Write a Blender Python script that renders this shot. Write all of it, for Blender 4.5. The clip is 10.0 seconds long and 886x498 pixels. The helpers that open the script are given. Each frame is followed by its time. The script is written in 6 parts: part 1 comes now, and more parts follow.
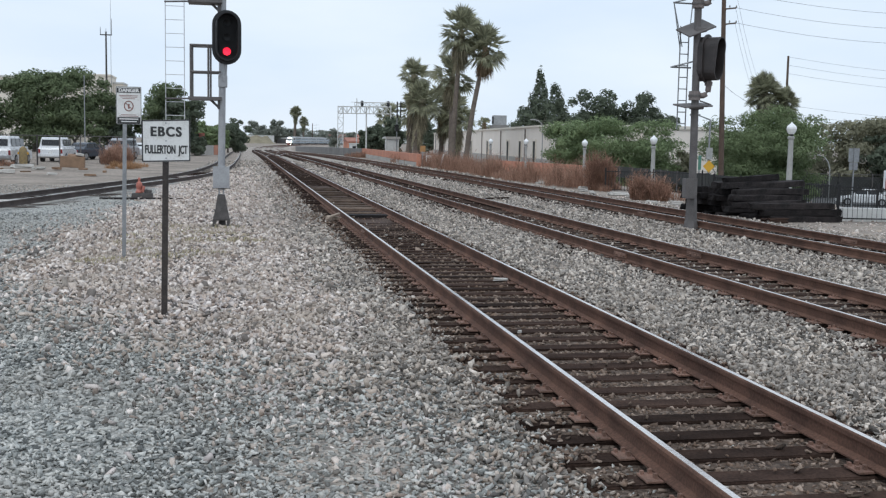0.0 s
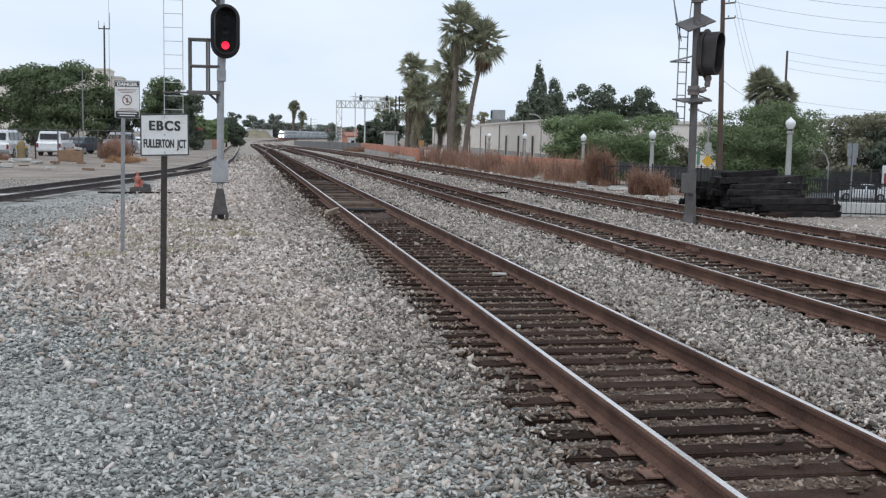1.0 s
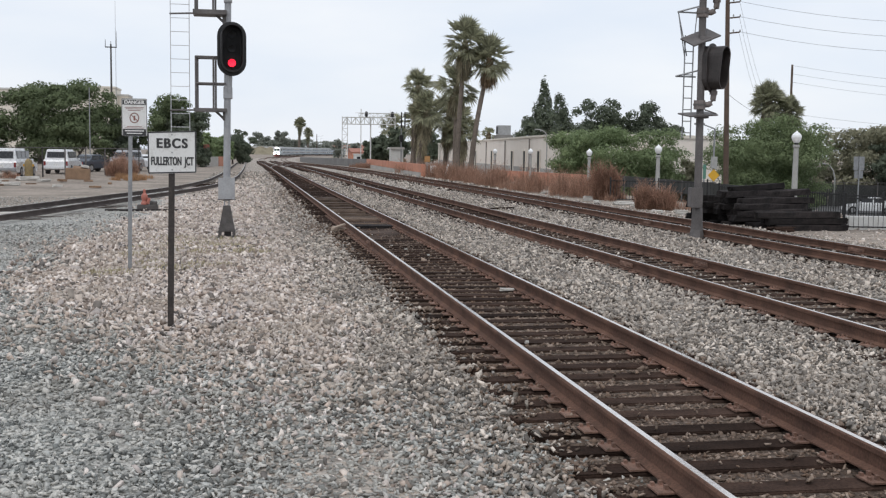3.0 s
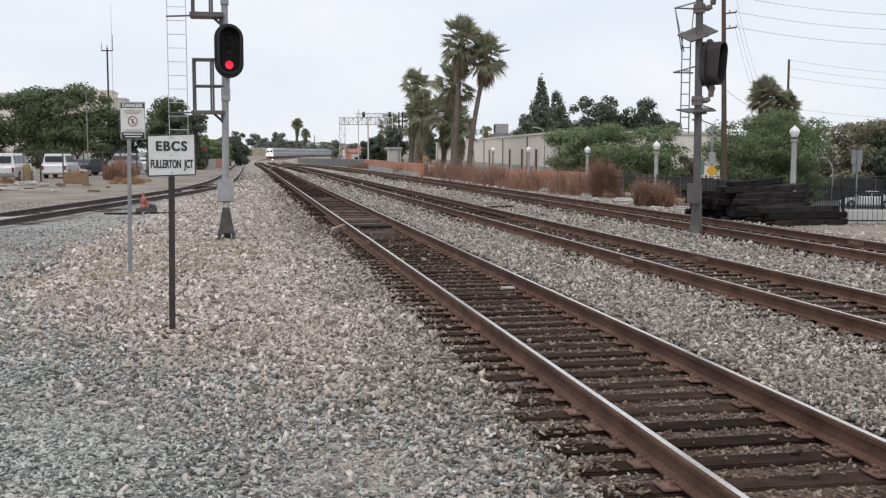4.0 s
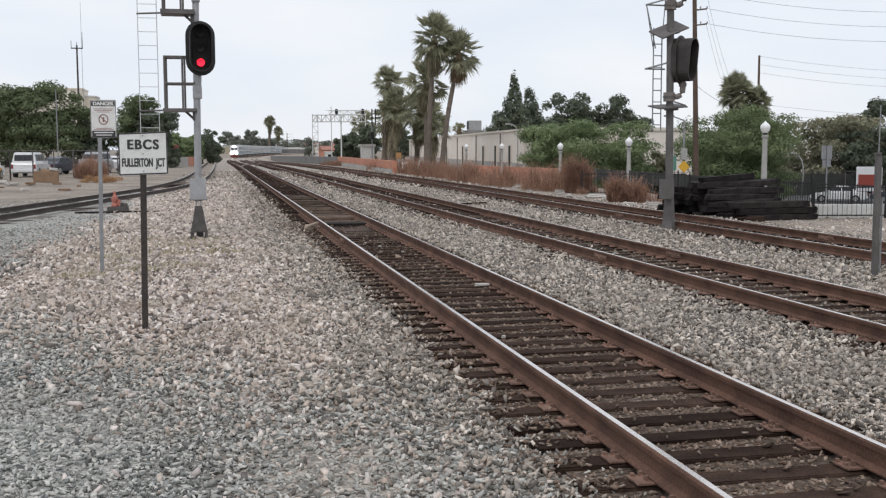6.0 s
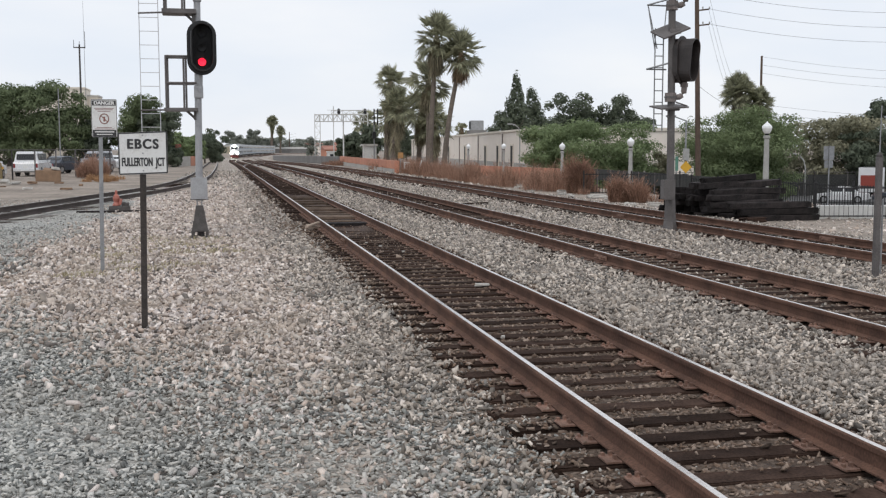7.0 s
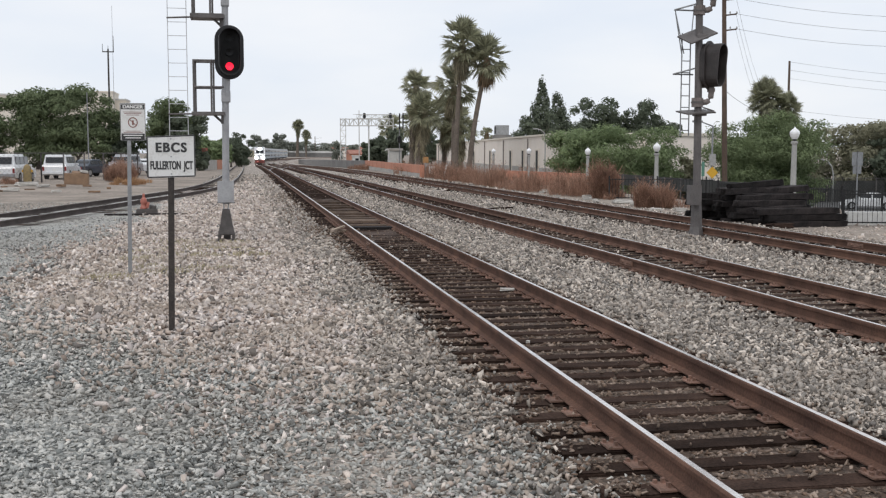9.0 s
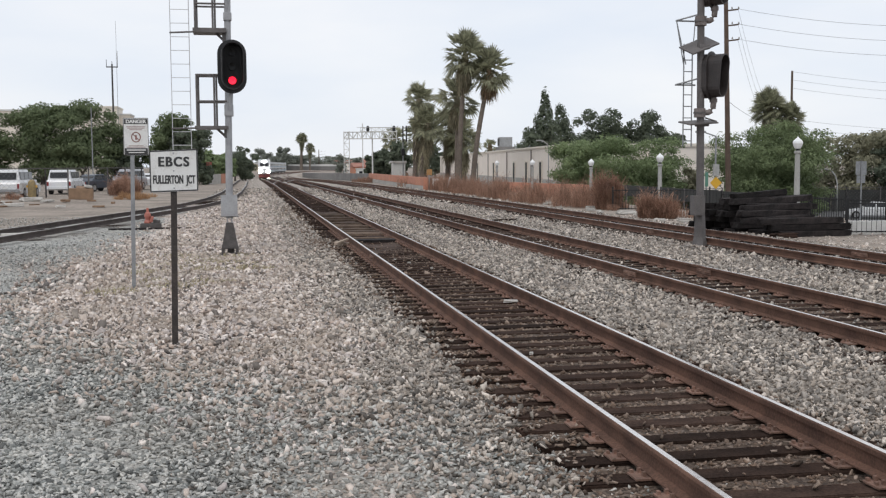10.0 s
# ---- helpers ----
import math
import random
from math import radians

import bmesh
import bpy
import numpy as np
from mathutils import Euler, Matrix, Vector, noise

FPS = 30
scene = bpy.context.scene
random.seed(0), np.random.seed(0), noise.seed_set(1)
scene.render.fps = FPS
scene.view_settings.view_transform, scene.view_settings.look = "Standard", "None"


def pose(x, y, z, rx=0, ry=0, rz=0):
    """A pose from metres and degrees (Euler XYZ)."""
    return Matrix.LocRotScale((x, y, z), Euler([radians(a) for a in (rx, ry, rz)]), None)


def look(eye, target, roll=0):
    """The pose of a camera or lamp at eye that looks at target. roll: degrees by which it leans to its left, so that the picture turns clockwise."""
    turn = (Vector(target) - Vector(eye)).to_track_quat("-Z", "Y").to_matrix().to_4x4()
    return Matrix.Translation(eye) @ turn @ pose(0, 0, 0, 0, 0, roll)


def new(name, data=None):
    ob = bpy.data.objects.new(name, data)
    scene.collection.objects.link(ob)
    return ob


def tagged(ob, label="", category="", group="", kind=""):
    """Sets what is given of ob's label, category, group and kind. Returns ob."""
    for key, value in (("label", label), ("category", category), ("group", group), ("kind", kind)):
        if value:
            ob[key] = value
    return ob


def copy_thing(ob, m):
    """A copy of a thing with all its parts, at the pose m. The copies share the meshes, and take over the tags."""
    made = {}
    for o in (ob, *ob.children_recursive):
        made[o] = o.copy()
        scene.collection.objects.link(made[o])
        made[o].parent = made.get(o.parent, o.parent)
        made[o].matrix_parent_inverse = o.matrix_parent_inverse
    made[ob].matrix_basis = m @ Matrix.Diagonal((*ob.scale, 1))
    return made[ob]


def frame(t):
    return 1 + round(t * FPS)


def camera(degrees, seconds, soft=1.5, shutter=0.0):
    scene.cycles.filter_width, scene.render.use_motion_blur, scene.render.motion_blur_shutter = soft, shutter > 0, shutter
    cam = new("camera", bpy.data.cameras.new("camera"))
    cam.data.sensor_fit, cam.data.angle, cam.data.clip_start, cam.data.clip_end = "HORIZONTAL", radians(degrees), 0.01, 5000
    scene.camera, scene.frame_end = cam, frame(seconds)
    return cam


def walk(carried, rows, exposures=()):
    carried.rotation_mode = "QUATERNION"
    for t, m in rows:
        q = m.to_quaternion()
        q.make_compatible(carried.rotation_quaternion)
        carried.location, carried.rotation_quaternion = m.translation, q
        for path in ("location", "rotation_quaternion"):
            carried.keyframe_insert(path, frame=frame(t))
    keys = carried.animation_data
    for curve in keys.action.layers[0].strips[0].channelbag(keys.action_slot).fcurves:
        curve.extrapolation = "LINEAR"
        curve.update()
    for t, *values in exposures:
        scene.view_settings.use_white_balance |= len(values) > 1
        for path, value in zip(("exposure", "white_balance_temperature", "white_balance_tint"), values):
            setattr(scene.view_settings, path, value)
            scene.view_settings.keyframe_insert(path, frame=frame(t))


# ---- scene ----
# The lens and the hand-held standing view
cam = camera(45.3, 10.0, soft=1.25)


def view(yaw, pitch, lean, x, y, z):
    """yaw to the right of the track's line, pitch down, in degrees."""
    a, b = radians(yaw), radians(pitch)
    eye = Vector((x, y, z))
    way = Vector((math.sin(a) * math.cos(b), math.cos(a) * math.cos(b), -math.sin(b)))
    return look(eye, eye + way * 10, lean)


walk(cam, [
    (0.0, view(10.805, 5.732, 1.095, 0.0, 0.0, 2.17)),
    (0.5, view(10.993, 5.766, 1.039, 0.001, 0.004, 2.168)),
    (1.0, view(10.894, 6.024, 1.163, -0.004, 0.018, 2.169)),
    (1.5, view(10.981, 5.839, 1.329, -0.004, 0.018, 2.17)),
    (2.0, view(10.878, 5.553, 1.515, -0.007, 0.024, 2.17)),
    (2.5, view(10.702, 5.214, 1.268, -0.01, 0.028, 2.17)),
    (4.0, view(10.602, 5.229, 0.058, -0.04, 0.043, 2.17)),
    (4.5, view(11.136, 5.262, 0.282, -0.051, 0.047, 2.172)),
    (5.0, view(11.904, 5.339, 0.251, -0.059, 0.043, 2.173)),
    (5.5, view(12.017, 5.397, -0.191, -0.055, 0.038, 2.173)),
    (7.0, view(11.897, 5.402, -0.076, -0.01, 0.03, 2.175)),
    (7.5, view(11.536, 5.56, 0.256, -0.006, 0.032, 2.174)),
    (8.0, view(11.28, 5.536, 0.432, -0.012, 0.03, 2.173)),
    (8.5, view(10.995, 5.406, 0.598, -0.02, 0.027, 2.173)),
    (9.0, view(10.568, 5.16, 0.117, -0.025, 0.018, 2.174)),
    (9.5, view(10.304, 4.898, -0.101, -0.022, 0.01, 2.174)),
    (10.0, view(10.334, 4.5, -0.314, -0.005, 0.012, 2.173)),
], [(0.0, 0.08, 6120, 9), (1.0, 0.08, 6180, 10), (2.5, 0.10, 6500, 12), (5.5, 0.10, 6700, 13), (10.0, 0.10, 6700, 13)])

# ---- sky and light: a bright overcast morning ----
world = bpy.data.worlds.new("overcast_sky")
scene.world = world
world.use_nodes = True
wn, wl = world.node_tree.nodes, world.node_tree.links
wn.clear()
w_out = wn.new("ShaderNodeOutputWorld")
w_bg = wn.new("ShaderNodeBackground")
w_sky = wn.new("ShaderNodeTexSky")
w_sky.sky_type, w_sky.sun_disc = "NISHITA", False
w_sky.sun_elevation, w_sky.sun_rotation = radians(56), radians(205)
w_gain = wn.new("ShaderNodeVectorMath")
w_gain.operation = "SCALE"
w_gain.inputs["Scale"].default_value = 0.9
w_noise = wn.new("ShaderNodeTexNoise")
w_noise.inputs["Scale"].default_value, w_noise.inputs["Detail"].default_value = 3.0, 5.0
w_map = wn.new("ShaderNodeMapping")
w_map.inputs["Scale"].default_value = (1.0, 1.0, 3.5)
w_tex = wn.new("ShaderNodeTexCoord")
w_ramp = wn.new("ShaderNodeValToRGB")
w_ramp.color_ramp.elements[0].position, w_ramp.color_ramp.elements[0].color = 0.35, (7.45, 8.3, 9.3, 1)
w_ramp.color_ramp.elements[1].position, w_ramp.color_ramp.elements[1].color = 0.68, (8.7, 9.2, 9.65, 1)
w_mix = wn.new("ShaderNodeMix")
w_mix.data_type = "RGBA"
w_mix.inputs["Factor"].default_value = 0.9
w_bg.inputs["Strength"].default_value = 0.1
wl.new(w_tex.outputs["Generated"], w_map.inputs["Vector"])
wl.new(w_map.outputs["Vector"], w_noise.inputs["Vector"])
wl.new(w_noise.outputs["Fac"], w_ramp.inputs["Fac"])
wl.new(w_sky.outputs["Color"], w_gain.inputs[0])
wl.new(w_gain.outputs["Vector"], w_mix.inputs["A"])
wl.new(w_ramp.outputs["Color"], w_mix.inputs["B"])
wl.new(w_mix.outputs["Result"], w_bg.inputs["Color"])
wl.new(w_bg.outputs["Background"], w_out.inputs["Surface"])

sun_data = bpy.data.lights.new("sun", "SUN")
sun_data.energy, sun_data.angle, sun_data.color = 0.9, radians(25), (1.0, 0.97, 0.92)
sun = new("sun", sun_data)
sun.matrix_world = look((0, 0, 60), (14, 30, 10))

# ---- materials ----


def material(name, colour, other=None, rough=0.8, metal=0.0, scale=8.0, fine=60.0, bump=0.15, spread=0.0, island=False,
             coat=0.0, emit=0.0, mixlow=0.38, mixhigh=0.66, depth=0.02, sheen=0.5, leafy=0.0):
    """Two scales of noise between two colours, with relief; spread: how much single pieces differ in brightness."""
    m = bpy.data.materials.new(name)
    m.use_nodes = True
    n, l = m.node_tree.nodes, m.node_tree.links
    b = n["Principled BSDF"]
    other = other or tuple(c * 0.7 for c in colour)
    tex = n.new("ShaderNodeTexCoord")
    big, small = n.new("ShaderNodeTexNoise"), n.new("ShaderNodeTexNoise")
    for node, s, d in ((big, scale, 5.0), (small, fine, 4.0)):
        node.inputs["Scale"].default_value, node.inputs["Detail"].default_value = s, d
        l.new(tex.outputs["Object"], node.inputs["Vector"])
    blend = n.new("ShaderNodeMath")
    blend.operation = "MULTIPLY_ADD"
    blend.inputs[1].default_value = 0.45
    half = n.new("ShaderNodeMath")
    half.operation = "MULTIPLY"
    half.inputs[1].default_value = 0.55
    l.new(big.outputs["Fac"], half.inputs[0])
    l.new(small.outputs["Fac"], blend.inputs[0])
    l.new(half.outputs[0], blend.inputs[2])
    ramp = n.new("ShaderNodeValToRGB")
    ramp.color_ramp.elements[0].position, ramp.color_ramp.elements[1].position = mixlow, mixhigh
    ramp.color_ramp.elements[0].color, ramp.color_ramp.elements[1].color = (*other, 1), (*colour, 1)
    l.new(blend.outputs[0], ramp.inputs["Fac"])
    last = ramp.outputs["Color"]
    if spread:
        src = n.new("ShaderNodeNewGeometry").outputs["Random Per Island"] if island else n.new("ShaderNodeObjectInfo").outputs["Random"]
        rng = n.new("ShaderNodeMapRange")
        rng.inputs["To Min"].default_value, rng.inputs["To Max"].default_value = 1 - spread, 1 + spread
        l.new(src, rng.inputs["Value"])
        hsv = n.new("ShaderNodeHueSaturation")
        l.new(rng.outputs["Result"], hsv.inputs["Value"])
        l.new(last, hsv.inputs["Color"])
        last = hsv.outputs["Color"]
    l.new(last, b.inputs["Base Color"])
    b.inputs["Roughness"].default_value, b.inputs["Metallic"].default_value = rough, metal
    b.inputs["Coat Weight"].default_value, b.inputs["Specular IOR Level"].default_value = coat, sheen
    if bump:
        bn = n.new("ShaderNodeBump")
        bn.inputs["Strength"].default_value, bn.inputs["Distance"].default_value = bump, depth
        l.new(small.outputs["Fac"], bn.inputs["Height"])
        l.new(bn.outputs["Normal"], b.inputs["Normal"])
    if leafy:
        glow = n.new("ShaderNodeBsdfTranslucent")
        both = n.new("ShaderNodeMixShader")
        both.inputs["Fac"].default_value = leafy
        l.new(last, glow.inputs["Color"])
        l.new(b.outputs["BSDF"], both.inputs[1])
        l.new(glow.outputs["BSDF"], both.inputs[2])
        l.new(both.outputs["Shader"], n["Material Output"].inputs["Surface"])
    if emit:
        b.inputs["Emission Color"].default_value, b.inputs["Emission Strength"].default_value = (*colour, 1), emit
    return m


def stone_colours(m, palette, patch, grain, fine_bump):
    """Crushed stone: single pieces take one of several colours, patches of ground shift them; patch: (colour, scale)."""
    n, l = m.node_tree.nodes, m.node_tree.links
    b = n["Principled BSDF"]
    tex = n.new("ShaderNodeTexCoord")
    if grain:
        cell = n.new("ShaderNodeTexVoronoi")
        cell.inputs["Scale"].default_value = grain
        l.new(tex.outputs["Object"], cell.inputs["Vector"])
        grey = n.new("ShaderNodeSeparateColor")
        l.new(cell.outputs["Color"], grey.inputs["Color"])
        src = grey.outputs["Red"]
    else:
        src = n.new("ShaderNodeNewGeometry").outputs["Random Per Island"]
    ramp = n.new("ShaderNodeValToRGB")
    ramp.color_ramp.interpolation = "CONSTANT" if not grain else "LINEAR"
    e = ramp.color_ramp.elements
    while len(e) < len(palette):
        e.new(0.5)
    for i, c in enumerate(palette):
        e[i].position, e[i].color = i / len(palette), (*c, 1)
    l.new(src, ramp.inputs["Fac"])
    big, small = n.new("ShaderNodeTexNoise"), n.new("ShaderNodeTexNoise")
    big.inputs["Scale"].default_value, big.inputs["Detail"].default_value = patch[1], 7
    small.inputs["Scale"].default_value, small.inputs["Detail"].default_value = 90, 4
    l.new(tex.outputs["Object"], big.inputs["Vector"])
    l.new(tex.outputs["Object"], small.inputs["Vector"])
    fac = n.new("ShaderNodeMapRange")
    fac.inputs["From Min"].default_value, fac.inputs["From Max"].default_value = 0.42, 0.68
    fac.inputs["To Max"].default_value = 0.6
    l.new(big.outputs["Fac"], fac.inputs["Value"])
    mix = n.new("ShaderNodeMix")
    mix.data_type, mix.blend_type = "RGBA", "MIX"
    mix.inputs["B"].default_value = (*patch[0], 1)
    l.new(fac.outputs["Result"], mix.inputs["Factor"])
    l.new(ramp.outputs["Color"], mix.inputs["A"])
    hsv = n.new("ShaderNodeHueSaturation")
    rng = n.new("ShaderNodeMapRange")
    rng.inputs["To Min"].default_value, rng.inputs["To Max"].default_value = 0.5, 1.5
    clump = n.new("ShaderNodeTexNoise")
    clump.inputs["Scale"].default_value, clump.inputs["Detail"].default_value = 3.2, 6
    clump.inputs["Roughness"].default_value = 0.75
    l.new(tex.outputs["Object"], clump.inputs["Vector"])
    avg = n.new("ShaderNodeMath")
    avg.operation = "MULTIPLY_ADD"
    avg.inputs[1].default_value, avg.inputs[2].default_value = 1.1, -0.3
    l.new(clump.outputs["Fac"], avg.inputs[0])
    add = n.new("ShaderNodeMath")
    add.operation = "MULTIPLY_ADD"
    add.inputs[1].default_value = 0.5
    l.new(small.outputs["Fac"], add.inputs[0])
    l.new(avg.outputs[0], add.inputs[2])
    l.new(add.outputs[0], rng.inputs["Value"])
    l.new(rng.outputs["Result"], hsv.inputs["Value"])
    l.new(mix.outputs["Result"], hsv.inputs["Color"])
    l.new(hsv.outputs["Color"], b.inputs["Base Color"])
    b.inputs["Roughness"].default_value, b.inputs["Specular IOR Level"].default_value = 0.92, 0.25
    bn = n.new("ShaderNodeBump")
    bn.inputs["Strength"].default_value, bn.inputs["Distance"].default_value = fine_bump, 0.03
    l.new(cell.outputs["Distance"] if grain else small.outputs["Fac"], bn.inputs["Height"])
    l.new(bn.outputs["Normal"], b.inputs["Normal"])
    return m


def blank(name):
    m = bpy.data.materials.new(name)
    m.use_nodes = True
    return m


# Stone tones; their wide contrast also stands in for lit tops and shaded gaps.
GREYS = [(r * 1.03, g, b * 0.985) for r, g, b in [(0.095, 0.088, 0.080), (0.345, 0.325, 0.295), (0.215, 0.207, 0.194), (0.470, 0.430, 0.382), (0.290, 0.262, 0.228), (0.640, 0.585, 0.520), (0.135, 0.123, 0.108), (0.400, 0.350, 0.300)]]
TANS = [(r * 1.02, g * 1.05, b * 1.14) for r, g, b in [(0.404, 0.337, 0.272), (0.628, 0.524, 0.423), (0.134, 0.118, 0.101), (0.516, 0.407, 0.318), (0.831, 0.728, 0.616), (0.246, 0.193, 0.151), (0.471, 0.407, 0.353), (0.617, 0.535, 0.459)]]
BLUES = [(0.230, 0.240, 0.230), (0.424, 0.428, 0.406), (0.118, 0.121, 0.116), (0.526, 0.519, 0.483), (0.286, 0.290, 0.274), (0.595, 0.58, 0.54)]
BROWNS = [(0.102, 0.075, 0.057), (0.184, 0.134, 0.104), (0.136, 0.094, 0.07), (0.272, 0.207, 0.162), (0.078, 0.057, 0.045), (0.204, 0.138, 0.099), (0.354, 0.276, 0.223)]
M_BALLAST = stone_colours(blank("ballast_bed"), GREYS, ((0.31, 0.27, 0.235), 0.35), 22.0, 1.0)
M_STONES = stone_colours(blank("ballast_stone"), [tuple(c * 1.12 for c in q) for q in GREYS], ((0.32, 0.285, 0.25), 0.5), 0, 0.25)
M_TRACKSTONE = stone_colours(blank("stained_ballast_stone"), BROWNS, ((0.20, 0.155, 0.125), 0.6), 0, 0.25)
M_TRACKBED = stone_colours(blank("oily_track_bed"), [tuple(c * 0.6 for c in q) for q in BROWNS], ((0.075, 0.055, 0.045), 0.7), 24.0, 1.0)
M_TAN = stone_colours(blank("tan_stone"), TANS, ((0.42, 0.36, 0.30), 0.6), 0, 0.25)
M_TANBED = stone_colours(blank("tan_bed"), TANS, ((0.42, 0.36, 0.30), 0.5), 18.0, 1.0)
M_FINE = stone_colours(blank("fine_gravel_bed"), BLUES, ((0.36, 0.33, 0.29), 0.22), 34.0, 1.0)
M_CHIP = stone_colours(blank("gravel_chip"), BLUES, ((0.36, 0.33, 0.29), 0.4), 0, 0.2)
M_EARTH = material("dry_earth", (0.385, 0.33, 0.28), (0.19, 0.163, 0.138), 0.95, sheen=0.2, scale=0.35, fine=5, bump=0.5, depth=0.05)
M_BANK = material("dry_olive_grass", (0.30, 0.265, 0.185), (0.19, 0.165, 0.115), 0.95, sheen=0.15, scale=0.2, fine=1.5, bump=0.4, depth=0.3)
M_MUD = material("oily_brown_dirt", (0.125, 0.090, 0.072), (0.045, 0.032, 0.027), 0.95, sheen=0.15, scale=1.1, fine=16, bump=0.5, depth=0.03)
M_TIE = material("creosoted_wood", (0.064, 0.041, 0.032), (0.024, 0.016, 0.013), 0.95, sheen=0.05, scale=3, fine=38, bump=0.5, spread=0.45)
M_PLANK = material("worn_crossing_timber", (0.20, 0.145, 0.108), (0.085, 0.062, 0.050), 0.9, sheen=0.2, scale=3, fine=40, bump=0.4, spread=0.4)
M_OLDTIE = material("black_old_tie", (0.036, 0.030, 0.029), (0.010, 0.009, 0.009), 0.9, sheen=0.2, scale=4, fine=30, bump=0.6, spread=0.5)
M_OLDRAIL = material("dull_dark_rail", (0.115, 0.095, 0.088), (0.065, 0.054, 0.05), 0.85, 0.05, sheen=0.15, scale=2.5, fine=50, bump=0.15)
M_RAIL = material("rusty_rail_side", (0.19, 0.106, 0.075), (0.082, 0.048, 0.037), 0.88, 0.05, sheen=0.18, scale=2.5, fine=50, bump=0.15)
M_HEAD = material("polished_rail_head", (0.80, 0.77, 0.74), (0.58, 0.53, 0.50), 0.24, 0.9, scale=2, fine=30, bump=0.02)
M_PLATE = material("rusty_plate", (0.30, 0.175, 0.13), (0.13, 0.078, 0.058), 0.85, 0.1, scale=9, fine=80, bump=0.3, spread=0.25)
M_GALV = material("galvanised_steel", (0.36, 0.37, 0.38), (0.24, 0.245, 0.25), 0.5, 0.5, scale=5, fine=70, bump=0.05)
M_GREY = material("grey_mast_paint", (0.165, 0.152, 0.148), (0.090, 0.082, 0.079), 0.6, 0.2, scale=3, fine=40, bump=0.06)
M_ALU = material("pale_aluminium", (0.66, 0.67, 0.68), (0.52, 0.53, 0.54), 0.5, 0.2, scale=5, fine=50, bump=0.03)
M_PIPE = material("weathered_cast_pipe", (0.27, 0.235, 0.22), (0.14, 0.12, 0.112), 0.7, 0.2, scale=5, fine=45, bump=0.15)
M_SILVER = material("silver_mast_paint", (0.44, 0.45, 0.46), (0.30, 0.30, 0.31), 0.5, 0.3, scale=4, fine=50, bump=0.05)
M_CAST = material("dark_cast_base", (0.115, 0.105, 0.10), (0.055, 0.05, 0.048), 0.7, 0.3, scale=6, fine=60, bump=0.2)
M_BLACK = material("black_signal_paint", (0.018, 0.018, 0.019), (0.009, 0.009, 0.010), 0.45, 0.0, scale=4, fine=50, bump=0.05)
M_FADED = material("faded_black_hood", (0.050, 0.041, 0.039), (0.022, 0.019, 0.018), 0.55, 0.0, scale=3, fine=40, bump=0.08)
M_LENS = material("dark_lens", (0.010, 0.010, 0.011), (0.007, 0.007, 0.007), 0.35, 0.0, sheen=0.2, bump=0)
M_RED = material("red_signal_light", (1.0, 0.012, 0.04), (0.9, 0.01, 0.03), 0.3, emit=1.5, bump=0)
M_REDHOT = material("red_signal_core", (1.0, 0.10, 0.14), (1.0, 0.10, 0.14), 0.3, emit=2.4, bump=0)
M_SIGN = material("white_sign_enamel", (0.72, 0.72, 0.70), (0.52, 0.50, 0.47), 0.5, scale=7, fine=45, bump=0.03, mixlow=0.3, mixhigh=0.5)
M_INK = material("black_sign_ink", (0.022, 0.022, 0.024), (0.05, 0.05, 0.05), 0.6, scale=30, fine=90, bump=0)
M_INKRED = material("faded_red_ink", (0.30, 0.13, 0.10), (0.2, 0.1, 0.09), 0.6, bump=0)
M_POST = material("weathered_dark_post", (0.085, 0.070, 0.062), (0.035, 0.030, 0.028), 0.8, 0.2, scale=4, fine=40, bump=0.3)
M_AMBER = material("dull_amber_plate", (0.46, 0.25, 0.09), (0.32, 0.17, 0.07), 0.6, scale=9, fine=40, bump=0.05)
M_ORANGE = material("orange_plastic", (0.50, 0.17, 0.125), (0.28, 0.10, 0.075), 0.6, scale=9, fine=40, bump=0.05)
M_CONCRETE = material("pale_concrete", (0.48, 0.46, 0.43), (0.34, 0.325, 0.30), 0.9, scale=1.2, fine=20, bump=0.15)
M_LAMPPOST = material("lamp_post_concrete", (0.42, 0.42, 0.40), (0.30, 0.30, 0.285), 0.85, scale=4, fine=60, bump=0.1)
M_GLOBE = material("white_lamp_globe", (0.86, 0.87, 0.87), (0.78, 0.79, 0.79), 0.3, bump=0)
M_CREAM = material("cream_stucco", (0.85, 0.775, 0.695), (0.76, 0.69, 0.615), 0.92, scale=0.35, fine=9, bump=0.1)
M_CREAM2 = material("pale_yellow_wall", (0.76, 0.70, 0.61), (0.68, 0.63, 0.55), 0.92, scale=0.3, fine=6, bump=0.05)
M_TERRA = material("terracotta_wall", (0.58, 0.265, 0.17), (0.44, 0.20, 0.135), 0.9, scale=0.6, fine=8, bump=0.2)
M_ROOFRED = material("red_tile_roof", (0.40, 0.20, 0.15), (0.27, 0.13, 0.10), 0.9, scale=0.6, fine=5, bump=0.2)
M_WHITEWALL = material("white_wall", (0.66, 0.66, 0.64), (0.52, 0.52, 0.50), 0.85, scale=0.5, fine=6, bump=0.05)
M_GREYWALL = material("grey_block_wall", (0.215, 0.21, 0.205), (0.145, 0.14, 0.135), 0.9, scale=0.4, fine=7, bump=0.2)
M_DARKGLASS = material("dark_glass", (0.02, 0.022, 0.025), (0.012, 0.013, 0.015), 0.08, bump=0)
M_IRON = material("black_iron", (0.025, 0.025, 0.026), (0.014, 0.014, 0.015), 0.6, 0.3, bump=0.05)
M_MESH = material("weathered_fence_steel", (0.20, 0.19, 0.18), (0.11, 0.10, 0.10), 0.7, 0.4, bump=0.05)
